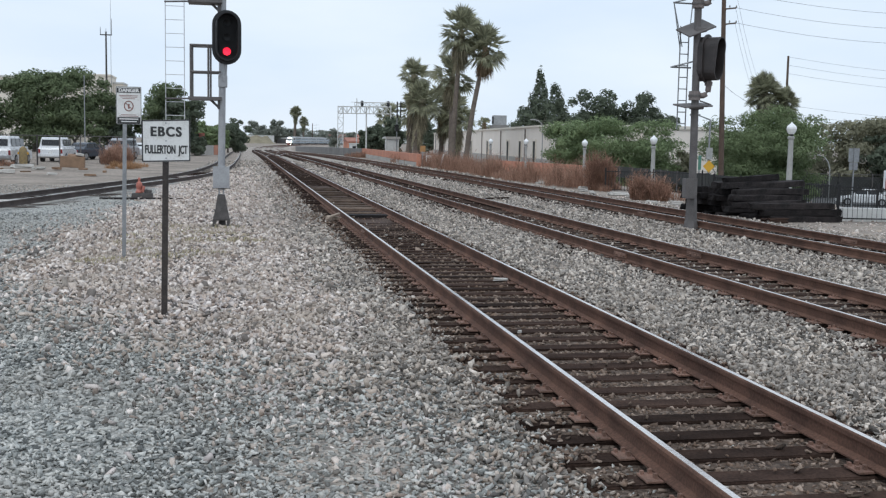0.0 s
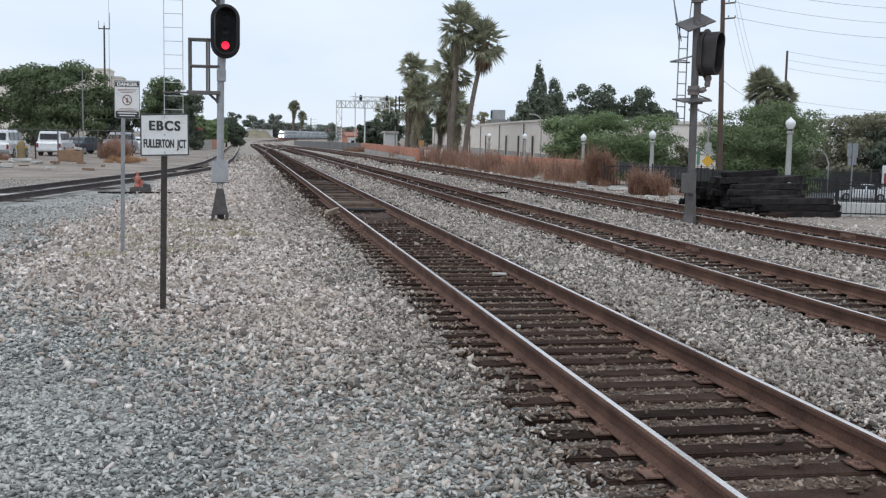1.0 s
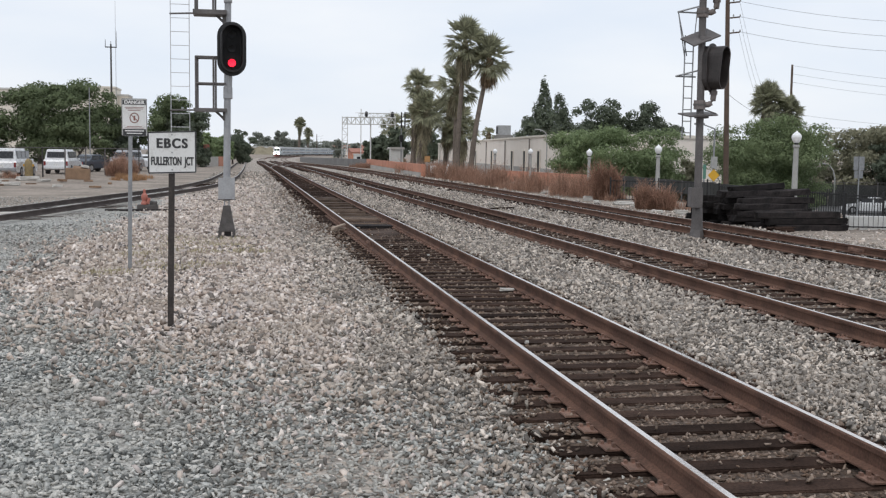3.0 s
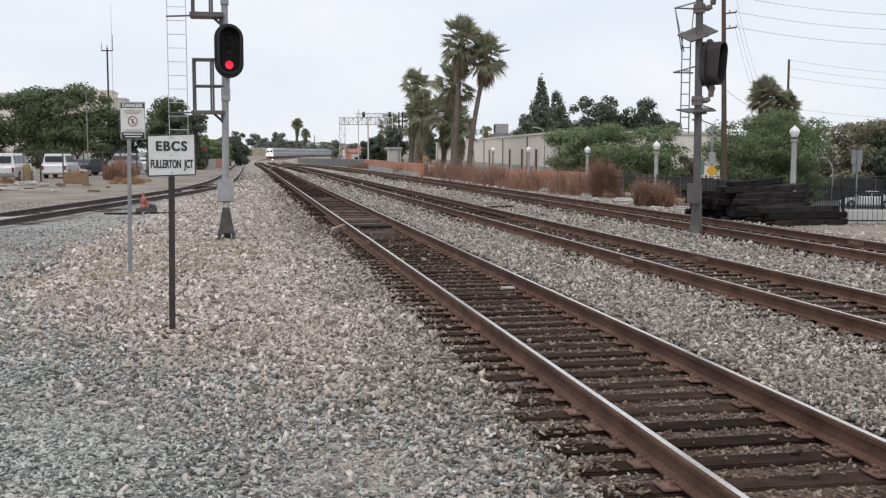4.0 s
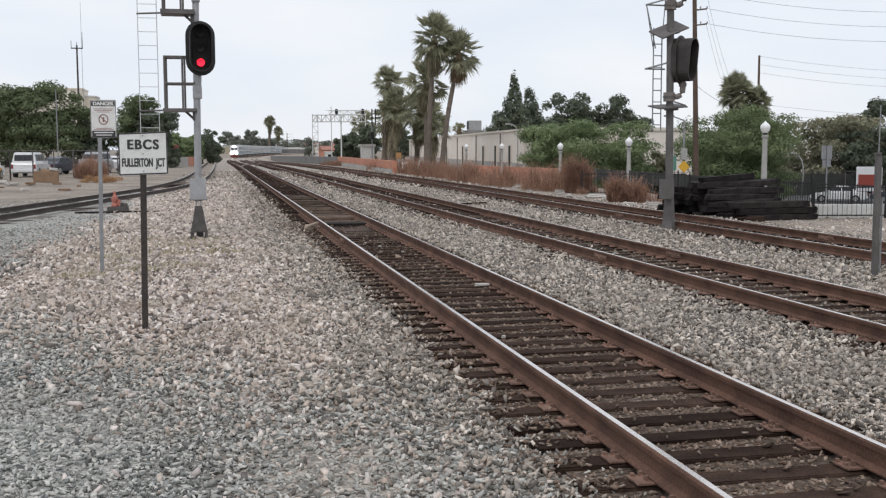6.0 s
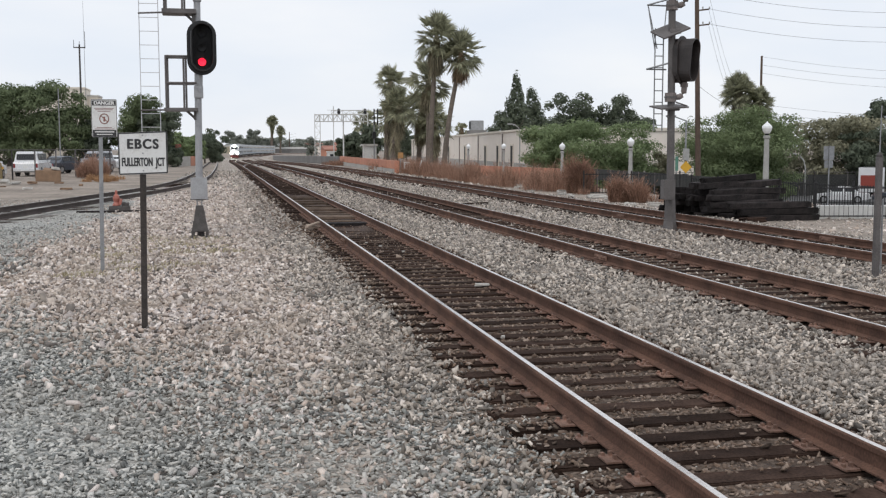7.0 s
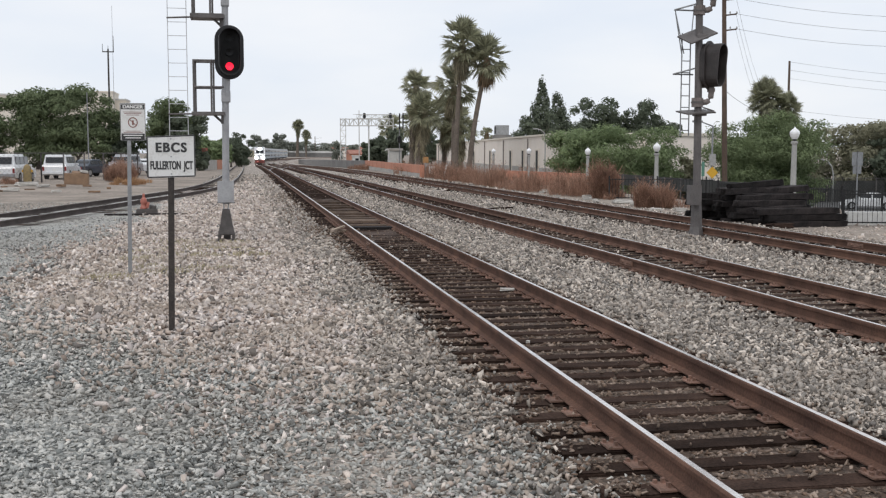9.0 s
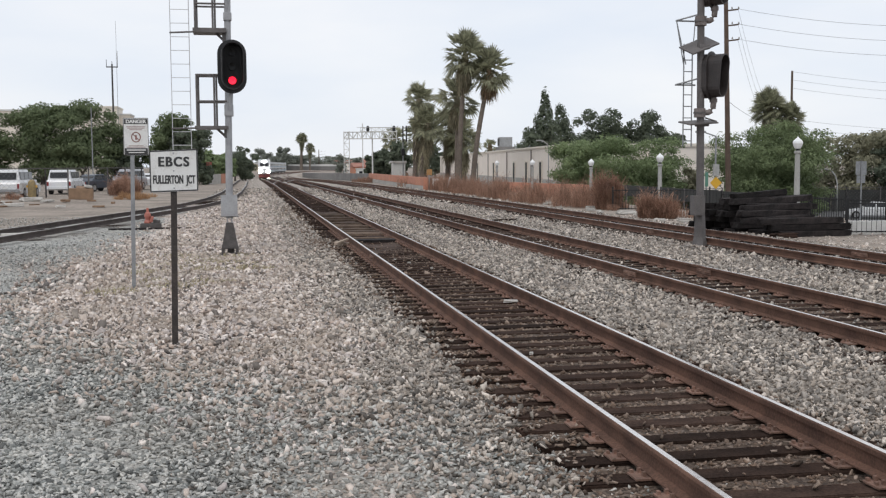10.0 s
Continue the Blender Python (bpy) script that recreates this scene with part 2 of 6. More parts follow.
M_WOODPOLE = material("brown_utility_pole", (0.135, 0.092, 0.068), (0.075, 0.052, 0.04), 0.9, scale=2, fine=25, bump=0.3)
M_BARK = material("grey_brown_bark", (0.17, 0.14, 0.115), (0.085, 0.07, 0.058), 0.95, scale=2, fine=14, bump=0.5)
M_PALMBARK = material("palm_bark", (0.20, 0.165, 0.135), (0.105, 0.085, 0.07), 0.95, scale=3, fine=12, bump=0.5)
M_LEAF = material("green_leaf", (0.275, 0.335, 0.175), (0.140, 0.182, 0.092), 0.75, scale=0.7, fine=9, bump=0, spread=0.18, island=True, sheen=0.25, leafy=0.4)
M_LEAFY = material("deep_green_leaf", (0.215, 0.262, 0.142), (0.112, 0.145, 0.076), 0.75, scale=0.7, fine=9, bump=0, spread=0.18, island=True, sheen=0.25, leafy=0.4)
M_LEAFB = material("bright_green_leaf", (0.325, 0.40, 0.21), (0.15, 0.20, 0.10), 0.75, scale=0.7, fine=9, bump=0, spread=0.18, island=True, sheen=0.25, leafy=0.4)
# Dark green raised above the leaf's own tone to paint in haze.
M_LEAFD = material("hazed_dark_green_leaf", (0.172, 0.202, 0.142), (0.104, 0.124, 0.088), 0.8, scale=0.7, fine=9, bump=0, spread=0.18, island=True, sheen=0.25, leafy=0.4)
# Far crowns: the pale grey of distance haze is put into this leaf colour.
M_LEAFFAR = material("hazed_grey_green_leaf", (0.35, 0.37, 0.32), (0.26, 0.28, 0.24), 0.85, scale=0.5, fine=7, bump=0, spread=0.3, island=True, sheen=0.25, leafy=0.5)
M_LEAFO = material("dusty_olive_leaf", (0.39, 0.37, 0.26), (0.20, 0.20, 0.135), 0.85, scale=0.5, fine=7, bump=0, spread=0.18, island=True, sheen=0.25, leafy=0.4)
# Live frond colour lightened, with the paling of haze painted in.
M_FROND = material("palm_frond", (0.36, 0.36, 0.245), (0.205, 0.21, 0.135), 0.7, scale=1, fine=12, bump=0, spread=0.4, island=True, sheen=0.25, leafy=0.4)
M_OLDFROND = material("faded_palm_frond", (0.43, 0.385, 0.275), (0.25, 0.225, 0.155), 0.85, scale=1, fine=12, bump=0, spread=0.4, island=True, sheen=0.25, leafy=0.4)
M_PALEWOOD = material("splintered_pale_wood", (0.46, 0.37, 0.30), (0.28, 0.22, 0.17), 0.9, scale=3, fine=30, bump=0.3)
# Dead frond brown is likewise paler than its own, for haze.
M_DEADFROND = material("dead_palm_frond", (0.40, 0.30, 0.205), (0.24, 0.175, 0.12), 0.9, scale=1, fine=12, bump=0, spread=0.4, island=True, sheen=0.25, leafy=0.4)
M_WEED = material("rust_brown_dry_weed", (0.46, 0.285, 0.205), (0.25, 0.15, 0.108), 0.95, scale=1, fine=12, bump=0, spread=0.4, island=True, sheen=0.25, leafy=0.4)
M_STRAW = material("straw_grass", (0.55, 0.34, 0.19), (0.36, 0.22, 0.125), 0.95, scale=1, fine=12, bump=0, spread=0.35, island=True, sheen=0.25, leafy=0.4)
M_PALEGRASS = material("yellowish_dead_grass", (0.52, 0.465, 0.31), (0.38, 0.335, 0.22), 0.95, scale=1, fine=12, bump=0, spread=0.3, island=True, sheen=0.2, leafy=0.3)
M_WHITECAR = material("white_car_paint", (0.74, 0.75, 0.76), (0.66, 0.67, 0.68), 0.3, coat=0.6, scale=1.5, fine=20, bump=0)
M_SILVERCAR = material("silver_car_paint", (0.42, 0.43, 0.45), (0.36, 0.37, 0.39), 0.3, 0.4, coat=0.6, scale=1.5, fine=20, bump=0)
M_BLUECAR = material("dark_blue_car_paint", (0.035, 0.048, 0.07), (0.025, 0.035, 0.05), 0.3, coat=0.6, scale=1.5, fine=20, bump=0)
M_TYRE = material("tyre_rubber", (0.022, 0.022, 0.022), (0.014, 0.014, 0.014), 0.85, bump=0.1)
M_RIM = material("alloy_rim", (0.45, 0.45, 0.46), (0.3, 0.3, 0.3), 0.35, 0.8, bump=0)
M_TAIL = material("red_tail_lens", (0.25, 0.015, 0.015), (0.18, 0.01, 0.01), 0.3, bump=0)
M_STEEL = material("stainless_coach_side", (0.46, 0.49, 0.51), (0.33, 0.355, 0.37), 0.4, 0.35, scale=0.8, fine=10, bump=0.03)
M_COACHROOF = material("pale_coach_roof", (0.55, 0.57, 0.58), (0.42, 0.43, 0.44), 0.6, scale=0.8, fine=10, bump=0.03)
M_COACHBLUE = material("blue_coach_band", (0.10, 0.19, 0.27), (0.07, 0.13, 0.19), 0.45, scale=0.8, fine=10, bump=0)
M_LOCOWHITE = material("white_locomotive_paint", (0.62, 0.63, 0.64), (0.50, 0.51, 0.52), 0.4, coat=0.3, scale=0.8, fine=10, bump=0)
M_LOCORED = material("dull_red_paint", (0.20, 0.045, 0.038), (0.13, 0.035, 0.03), 0.6, scale=2, fine=20, bump=0)
M_UNDER = material("grimy_underframe", (0.045, 0.042, 0.04), (0.025, 0.024, 0.023), 0.8, scale=2, fine=20, bump=0.1)
M_HEADLIGHT = material("headlight_beam", (1.0, 0.97, 0.93), (1.0, 0.97, 0.93), 0.3, emit=250, bump=0)
M_YELLOW = material("yellow_warning_paint", (0.75, 0.42, 0.03), (0.62, 0.34, 0.03), 0.5, scale=6, fine=30, bump=0)
M_CARD = material("brown_cardboard", (0.30, 0.195, 0.125), (0.2, 0.13, 0.085), 0.95, scale=3, fine=20, bump=0.2)
M_LITTER = material("pale_litter", (0.60, 0.58, 0.54), (0.42, 0.40, 0.37), 0.9, scale=9, fine=40, bump=0.2)
M_ROAD = material("street_asphalt", (0.085, 0.085, 0.085), (0.055, 0.055, 0.055), 0.9, scale=0.3, fine=12, bump=0.2)
M_CABLE = material("black_cable", (0.03, 0.03, 0.03), (0.02, 0.02, 0.02), 0.7, bump=0)

# ---- mesh helpers ----
RNG = np.random.default_rng(7)


def mesh_of(name, verts, faces, mats, index=None, smooth=False):
    me = bpy.data.meshes.new(name)
    me.from_pydata([tuple(map(float, v)) for v in verts], [], [tuple(map(int, q)) for q in faces])
    for m in (mats if isinstance(mats, (list, tuple)) else [mats]):
        me.materials.append(m)
    if index is not None:
        me.polygons.foreach_set("material_index", np.asarray(index, np.int32))
    if smooth:
        me.polygons.foreach_set("use_smooth", np.ones(len(me.polygons), bool))
    me.update()
    return me


def array_mesh(name, verts, faces, mats, smooth=False):
    """A mesh from numpy arrays of equal-sided faces."""
    me = bpy.data.meshes.new(name)
    k = faces.shape[1]
    me.vertices.add(len(verts))
    me.vertices.foreach_set("co", np.ascontiguousarray(verts, np.float32).ravel())
    me.loops.add(faces.size)
    me.loops.foreach_set("vertex_index", np.ascontiguousarray(faces, np.int32).ravel())
    me.polygons.add(len(faces))
    me.polygons.foreach_set("loop_start", np.arange(0, faces.size, k, dtype=np.int32))
    me.materials.append(mats)
    if smooth:
        me.polygons.foreach_set("use_smooth", np.ones(len(faces), bool))
    me.update(calc_edges=True)
    me.validate()
    return me


def part(name, bm, mat, parent, label="", smooth=False):
    """Links a bmesh (or a mesh) as one object under a thing or part."""
    if isinstance(bm, bmesh.types.BMesh):
        me = bpy.data.meshes.new(name)
        if smooth:
            for q in bm.faces:
                q.smooth = True
        bm.to_mesh(me)
        bm.free()
        me.materials.append(mat)
    else:
        me = bm
    ob = new(name, me)
    ob.parent = parent
    return tagged(ob, label)


def thing(name, place, label, category, group="", kind="", turn=0.0):
    ob = new(name)
    ob.empty_display_size = 0.2
    ob.matrix_basis = pose(*place, 0, 0, turn)
    return tagged(ob, label, category, group, kind)


def whole(name, me, place, label, category, group="", kind="", turn=0.0):
    ob = new(name, me)
    ob.matrix_basis = pose(*place, 0, 0, turn)
    return tagged(ob, label, category, group, kind)


def box(size, at=(0, 0, 0), turn=(0, 0, 0), bevel=0.0, bm=None, taper=1.0):
    """A box by its size and centre; taper scales its top in x and y."""
    bm = bm or bmesh.new()
    made = bmesh.ops.create_cube(bm, size=1.0)["verts"]
    for v in made:
        k = taper if v.co.z > 0 else 1.0
        v.co = Vector((v.co.x * size[0] * k, v.co.y * size[1] * k, v.co.z * size[2]))
    if bevel:
        edges = list({e for v in made for e in v.link_edges})
        got = bmesh.ops.bevel(bm, geom=edges, offset=bevel, segments=2, affect="EDGES", profile=0.7)
        made = list({v for q in got["faces"] for v in q.verts} | {v for v in made if v.is_valid})
    bmesh.ops.transform(bm, matrix=pose(*at, *turn), verts=made)
    return bm


def rod(a, b, r, r2=None, seg=10, bm=None):
    """A round bar from a to b."""
    bm = bm or bmesh.new()
    a, b = Vector(a), Vector(b)
    got = bmesh.ops.create_cone(bm, cap_ends=True, segments=seg, radius1=r, radius2=r if r2 is None else r2, depth=(b - a).length)
    m = Matrix.Translation((a + b) / 2) @ (b - a).to_track_quat("Z", "Y").to_matrix().to_4x4()
    bmesh.ops.transform(bm, matrix=m, verts=got["verts"])
    return bm


def lathe(profile, seg=20, at=(0, 0, 0), bm=None):
    """Rings of (radius, height) joined up."""
    bm = bm or bmesh.new()
    rings = [[bm.verts.new((at[0] + r * math.cos(2 * math.pi * i / seg), at[1] + r * math.sin(2 * math.pi * i / seg), at[2] + z)) for i in range(seg)]
             for r, z in profile]
    for p, q in zip(rings, rings[1:]):
        for i in range(seg):
            bm.faces.new((p[i], p[(i + 1) % seg], q[(i + 1) % seg], q[i]))
    bm.faces.new(rings[0][::-1])
    bm.faces.new(rings[-1])
    return bm


def slab(outline, depth, bm=None, m=None, bevel=0.0):
    """An outline of (x, z) given depth along y, front at y = 0."""
    bm = bm or bmesh.new()
    f = [bm.verts.new((x, 0, z)) for x, z in outline]
    g = [bm.verts.new((x, depth, z)) for x, z in outline]
    faces = [bm.faces.new(f), bm.faces.new(g[::-1])]
    n = len(f)
    for i in range(n):
        faces.append(bm.faces.new((f[(i + 1) % n], f[i], g[i], g[(i + 1) % n])))
    bmesh.ops.recalc_face_normals(bm, faces=faces)
    if bevel:
        bmesh.ops.bevel(bm, geom=list({e for q in faces[:2] for e in q.edges}), offset=bevel, segments=2, affect="EDGES", profile=0.7)
    if m is not None:
        bmesh.ops.transform(bm, matrix=m, verts=bm.verts[:] if n * 2 == len(bm.verts) or bevel else f + g)
    return bm


def stadium(w, h, n=10):
    r, k = w / 2, h / 2 - w / 2
    top = [(r * math.cos(a), k + r * math.sin(a)) for a in np.linspace(0, math.pi, n)]
    return top + [(-x, -z) for x, z in top]


def tube(points, r, name, mat, seg=6):
    """One bent bar of round section through points, as a mesh."""
    pts = [Vector(p) for p in points]
    verts, faces = [], []
    for i, p in enumerate(pts):
        d = (pts[min(i + 1, len(pts) - 1)] - pts[max(i - 1, 0)]).normalized()
        u = d.cross(Vector((0.31, 0.17, 0.93)) if abs(d.z) < 0.9 else Vector((1, 0, 0))).normalized()
        w = d.cross(u)
        verts += [p + (u * math.cos(2 * math.pi * k / seg) + w * math.sin(2 * math.pi * k / seg)) * r for k in range(seg)]
    for i in range(len(pts) - 1):
        for k in range(seg):
            faces.append((i * seg + k, i * seg + (k + 1) % seg, (i + 1) * seg + (k + 1) % seg, (i + 1) * seg + k))
    faces += [tuple(range(seg))[::-1], tuple(range(len(verts) - seg, len(verts)))]
    return mesh_of(name, verts, faces, mat, smooth=True)


def lettering(text, size, place, parent, mat, width=None, turn=(90, 0, 0), bold=0.0, fat=0.0, gap=1.0):
    cu = bpy.data.curves.new("lettering", "FONT")
    cu.body, cu.size, cu.align_x, cu.align_y, cu.extrude, cu.offset = text, size, "CENTER", "CENTER", 0.001, bold
    cu.space_character = gap
    tmp = bpy.data.objects.new("lettering", cu)
    scene.collection.objects.link(tmp)
    bpy.context.view_layer.update()
    me = bpy.data.meshes.new_from_object(tmp.evaluated_get(bpy.context.evaluated_depsgraph_get()))
    bpy.data.objects.remove(tmp)
    if width:
        xs = [v.co.x for v in me.vertices]
        k = width / (max(xs) - min(xs))
        for v in me.vertices:
            v.co.x *= k
    if fat:
        bm = bmesh.new()
        bm.from_mesh(me)
        got = bmesh.ops.duplicate(bm, geom=bm.verts[:] + bm.edges[:] + bm.faces[:])
        bmesh.ops.translate(bm, vec=(fat, 0, 0.0004), verts=[g for g in got["geom"] if isinstance(g, bmesh.types.BMVert)])
        bm.to_mesh(me)
        bm.free()
    me.materials.clear()
    me.materials.append(mat)
    ob = new("lettering", me)
    ob.parent = parent
    ob.matrix_basis = pose(*place, *turn)
    return tagged(ob, "black painted letters")


# ---- the lie of the land ----


def smooth01(a, b, v):
    k = np.clip((v - a) / (b - a), 0, 1)
    return k * k * (3 - 2 * k)


def fall(y):
    """The line runs gently downhill away from the viewer."""
    return 1.15 * smooth01(110.0, 330.0, np.asarray(y, float))


def ground_z(x, y):
    """Level along the railway; a street lies lower beyond the fence."""
    edge = 21.0 + 9.0 * (1 - smooth01(30.0, 42.0, y))
    dip = smooth01(edge, edge + 7.0, x) * (1 - smooth01(150.0, 210.0, y))
    rise = (1 - smooth01(-9.0, -5.0, x)) * smooth01(58.0, 72.0, y)
    return -0.10 - 2.5 * dip + 0.25 * rise - np.minimum(fall(y), 5.5)


BEND_Y = (205, 250, 290, 335, 375, 420, 445, 480, 525, 550, 585, 620, 665, 710, 760, 800, 900, 1400)
BEND_X = (0.0, 0.2, 0.6, 1.05, 1.8, 3.5, 5.1, 7.6, 11.7, 14.2, 18.3, 23.0, 31.0, 42.0, 58.0, 72.0, 110.0, 310.0)


def bend(y):
    """How far the main tracks have swung to the east at y."""
    y = np.asarray(y, float)
    return sum(np.interp(y + d, BEND_Y, BEND_X) for d in np.linspace(-24, 24, 13)) / 13


def main_one(y):
    return 3.505 + bend(y)


def main_two(y):
    y = np.asarray(y, float)
    return 8.03 - 0.0069 * np.minimum(y, 130.0) + bend(y)


def main_three(y):
    y = np.asarray(y, float)
    return 12.92 - 0.012 * np.maximum(np.minimum(y, 240.0) - 60.0, 0) + bend(y)


SIDING = [(-15.6, -6.0), (-12.6, 10.0), (-9.9, 22.0), (-7.65, 33.0), (-5.65, 43.6), (-4.05, 51.5), (-2.65, 60.0), (-1.75, 71.5), (-1.35, 86.0), (-1.05, 115.0), (-0.9, 155.0), (-0.9, 260.0)]


def siding(y):
    ys, xs = [q[1] for q in SIDING], [q[0] for q in SIDING]
    y = np.asarray(y, float)
    return sum(np.interp(y + d, ys, xs) for d in np.linspace(-4, 4, 9)) / 9


def sheet(name, xs, ys, zf, mat, label):
    """A gridded sheet of ground; xs may shift with y."""
    col = np.asarray(ys, float)[:, None]
    gx = xs(col) if callable(xs) else np.asarray(xs, float)[None, :] + 0 * col
    gy = col + 0 * gx
    v = np.stack([gx, gy, zf(gx, gy)], -1).reshape(-1, 3)
    ny, nx = gy.shape
    i = (np.arange(ny - 1)[:, None] * nx + np.arange(nx - 1)[None, :]).ravel()
    f = np.stack([i, i + 1, i + nx + 1, i + nx], 1)
    ob = new(name, array_mesh(name, v, f, mat, smooth=True))
    return tagged(ob, label, "ground", kind="structure")


def ripple(x, y, a, s):
    return a * (np.sin(x * 1.7 * s + 0.6 * np.sin(y * 0.9 * s)) * np.cos(y * 1.3 * s + 0.7 * np.sin(x * 1.1 * s)))


far = [-2600, -1200, -500, -200, -100]
sheet("ground", far + list(range(-60, 19, 6)) + list(np.arange(19, 32, 0.8)) + [36, 42, 60, 100, 200, 500, 1200, 2600],
      [-2600, -800, -200] + list(range(-60, 260, 6)) + [300, 400, 600, 1000, 1800, 3200],
      lambda x, y: ground_z(x, y) + ripple(x, y, 0.02, 0.6), M_EARTH, "dry bare brown earth beside the railway")


def bed_z(x, y):
    """Ballast shoulders: level under the tracks, falling off to both edges."""
    c = x - bend(y)
    lip = smooth01(-2.0, 0.5, c) * (1 - smooth01(14.6, 15.8, c))
    return -0.155 + 0.105 * lip + ripple(x, y, 0.012, 1.3) - fall(y)


tagged(sheet("ballast", lambda gy: np.linspace(-2.4, 16.2, 48)[None, :] + bend(gy),
             list(np.arange(-20, 60, 0.8)) + list(np.arange(60, 322, 6)) + list(np.arange(322, 900, 20)), bed_z, M_BALLAST,
             "grey crushed stone ballast bed under the tracks"), category="ballast")
tagged(sheet("gravel_yard", lambda gy: np.linspace(0, 1, 60)[None, :] * (-0.2 + 45) - 45 + 0.5 * np.sin(gy * 0.4), list(np.arange(-20, 66, 1.0)),
             lambda x, y: -0.068 + ripple(x, y, 0.015, 0.9) - 0.12 * smooth01(12, 17, y - np.interp(x, [-46, -9.9, -4.05, 0], [10, 22, 48, 50])), M_FINE,
             "fine blue-grey gravel yard beside the tracks"), category="gravel")


def patch_z(x, y):
    rim = np.minimum(smooth01(-4.9, -3.0, x + 0.35 * np.sin(y * 0.8)), 1 - smooth01(1.2, 2.0, x + 0.2 * np.sin(y * 1.3)))
    ends = np.minimum(smooth01(8.0, 12.0, y + 1.74 * x), 1 - smooth01(60, 72, y))
    return -0.115 + 0.068 * np.minimum(rim, ends) + ripple(x, y, 0.010, 1.7)


tagged(sheet("stone_shoulder", np.linspace(-5.2, 2.2, 46), np.arange(7.0, 73.0, 0.5), patch_z, M_TANBED,
             "tan and white coarse stones spread beside the track"), category="gravel")

tagged(sheet("track_bed", np.linspace(2.25, 4.75, 9), np.arange(-14, 110, 1.0), lambda x, y: -0.034 + ripple(x, y, 0.004, 2.0), M_TRACKBED,
             "dark oil-stained ballast between the ties"), category="ballast")



def mud_z(x, y):
    """Trodden dirt that hides the ties before the crossing and fills the gaps between its planks."""
    rim = smooth01(22.0, 29.5, y) * (1 - smooth01(50.0, 56.0, y)) * (1 - smooth01(0.52, 0.66, np.abs(x - 3.505)))
    patches = 0.5 + 0.5 * np.sin(y * 1.9 + 1.3 * np.sin(x * 2.3)) * np.cos(x * 2.9 + 0.4 * y)
    return -0.045 + rim * (0.020 + 0.030 * patches) + ripple(x, y, 0.006, 5.0)


tagged(sheet("dirt", np.linspace(2.80, 4.21, 17), np.arange(22.0, 57.0, 0.25), mud_z, M_MUD, "brown trodden dirt over the ties by the crossing"), category="dirt")

for line, wide in ((main_two, 0.70), (main_three, 0.70)):
    tagged(sheet("track_bed", lambda gy: np.linspace(-wide, wide, 5)[None, :] + line(gy), np.arange(-14, 300, 2.0),
                 lambda x, y: -0.030 + ripple(x, y, 0.005, 2.0) - fall(y), M_TRACKBED, "dark oil-stained ballast between the ties"), category="ballast")

# ---- tracks ----
GAUGE = 0.7525
RAIL = [(-0.07, 0.0), (-0.07, 0.012), (-0.012, 0.035), (-0.010, 0.125), (-0.034, 0.135), (-0.037, 0.165), (-0.030, 0.180), (-0.019, 0.182), (0.026, 0.182),
        (0.036, 0.170), (0.034, 0.135), (0.010, 0.125), (0.012, 0.035), (0.07, 0.012), (0.07, 0.0)]


def rail_mesh(line, ys, side):
    ys = np.asarray(ys, float)
    xs = line(ys)
    d = np.gradient(xs, ys)
    nx, ny = 1 / np.sqrt(1 + d * d), -d / np.sqrt(1 + d * d)
    prof = np.array(RAIL) * np.array([-side, 1.0])
    off = side * GAUGE + prof[:, 0]
    v = np.stack([xs[:, None] + nx[:, None] * off, ys[:, None] + ny[:, None] * off, prof[None, :, 1] + 0.018 - fall(ys)[:, None]], -1)
    k = len(prof)
    faces, index = [], []
    for i in range(len(ys) - 1):
        for j in range(k):
            a, b = i * k + j, i * k + (j + 1) % k
            faces.append((a, b, b + k, a + k) if side < 0 else (a, a + k, b + k, b))
            index.append(1 if j == 7 else 0)
    return mesh_of("rail", v.reshape(-1, 3), faces, [M_RAIL, M_HEAD], index)


def tie_mesh(seed):
    r = random.Random(seed)
    bm = box((2.62, 0.225, 0.17), (0, 0, -0.085), bevel=0.012)
    for v in bm.verts:
        v.co += Vector((r.uniform(-0.02, 0.02), r.uniform(-0.009, 0.009), r.uniform(-0.008, 0.004)))
    me = bpy.data.meshes.new("tie")
    bm.to_mesh(me)
    bm.free()
    me.materials.append(M_TIE)
    return me


def plate_mesh():
    """A tie plate with four spikes; the rail's foot lies across it."""
    bm = box((0.36, 0.19, 0.016), (0, 0, 0.009), bevel=0.004)
    for x in (-0.155, -0.1, 0.1, 0.155):
        for y in (-0.05, 0.05):
            if (x + y) > -0.16:
                box((0.024, 0.03, 0.04 if abs(x) < 0.12 else 0.022), (x, y + (0.02 if x < 0 else -0.02), 0.028), bm=bm)
    me = bpy.data.meshes.new("tie_plate")
    bm.to_mesh(me)
    bm.free()
    me.materials.append(M_PLATE)
    return me


TIES = [tie_mesh(s) for s in range(6)]
PLATE = plate_mesh()


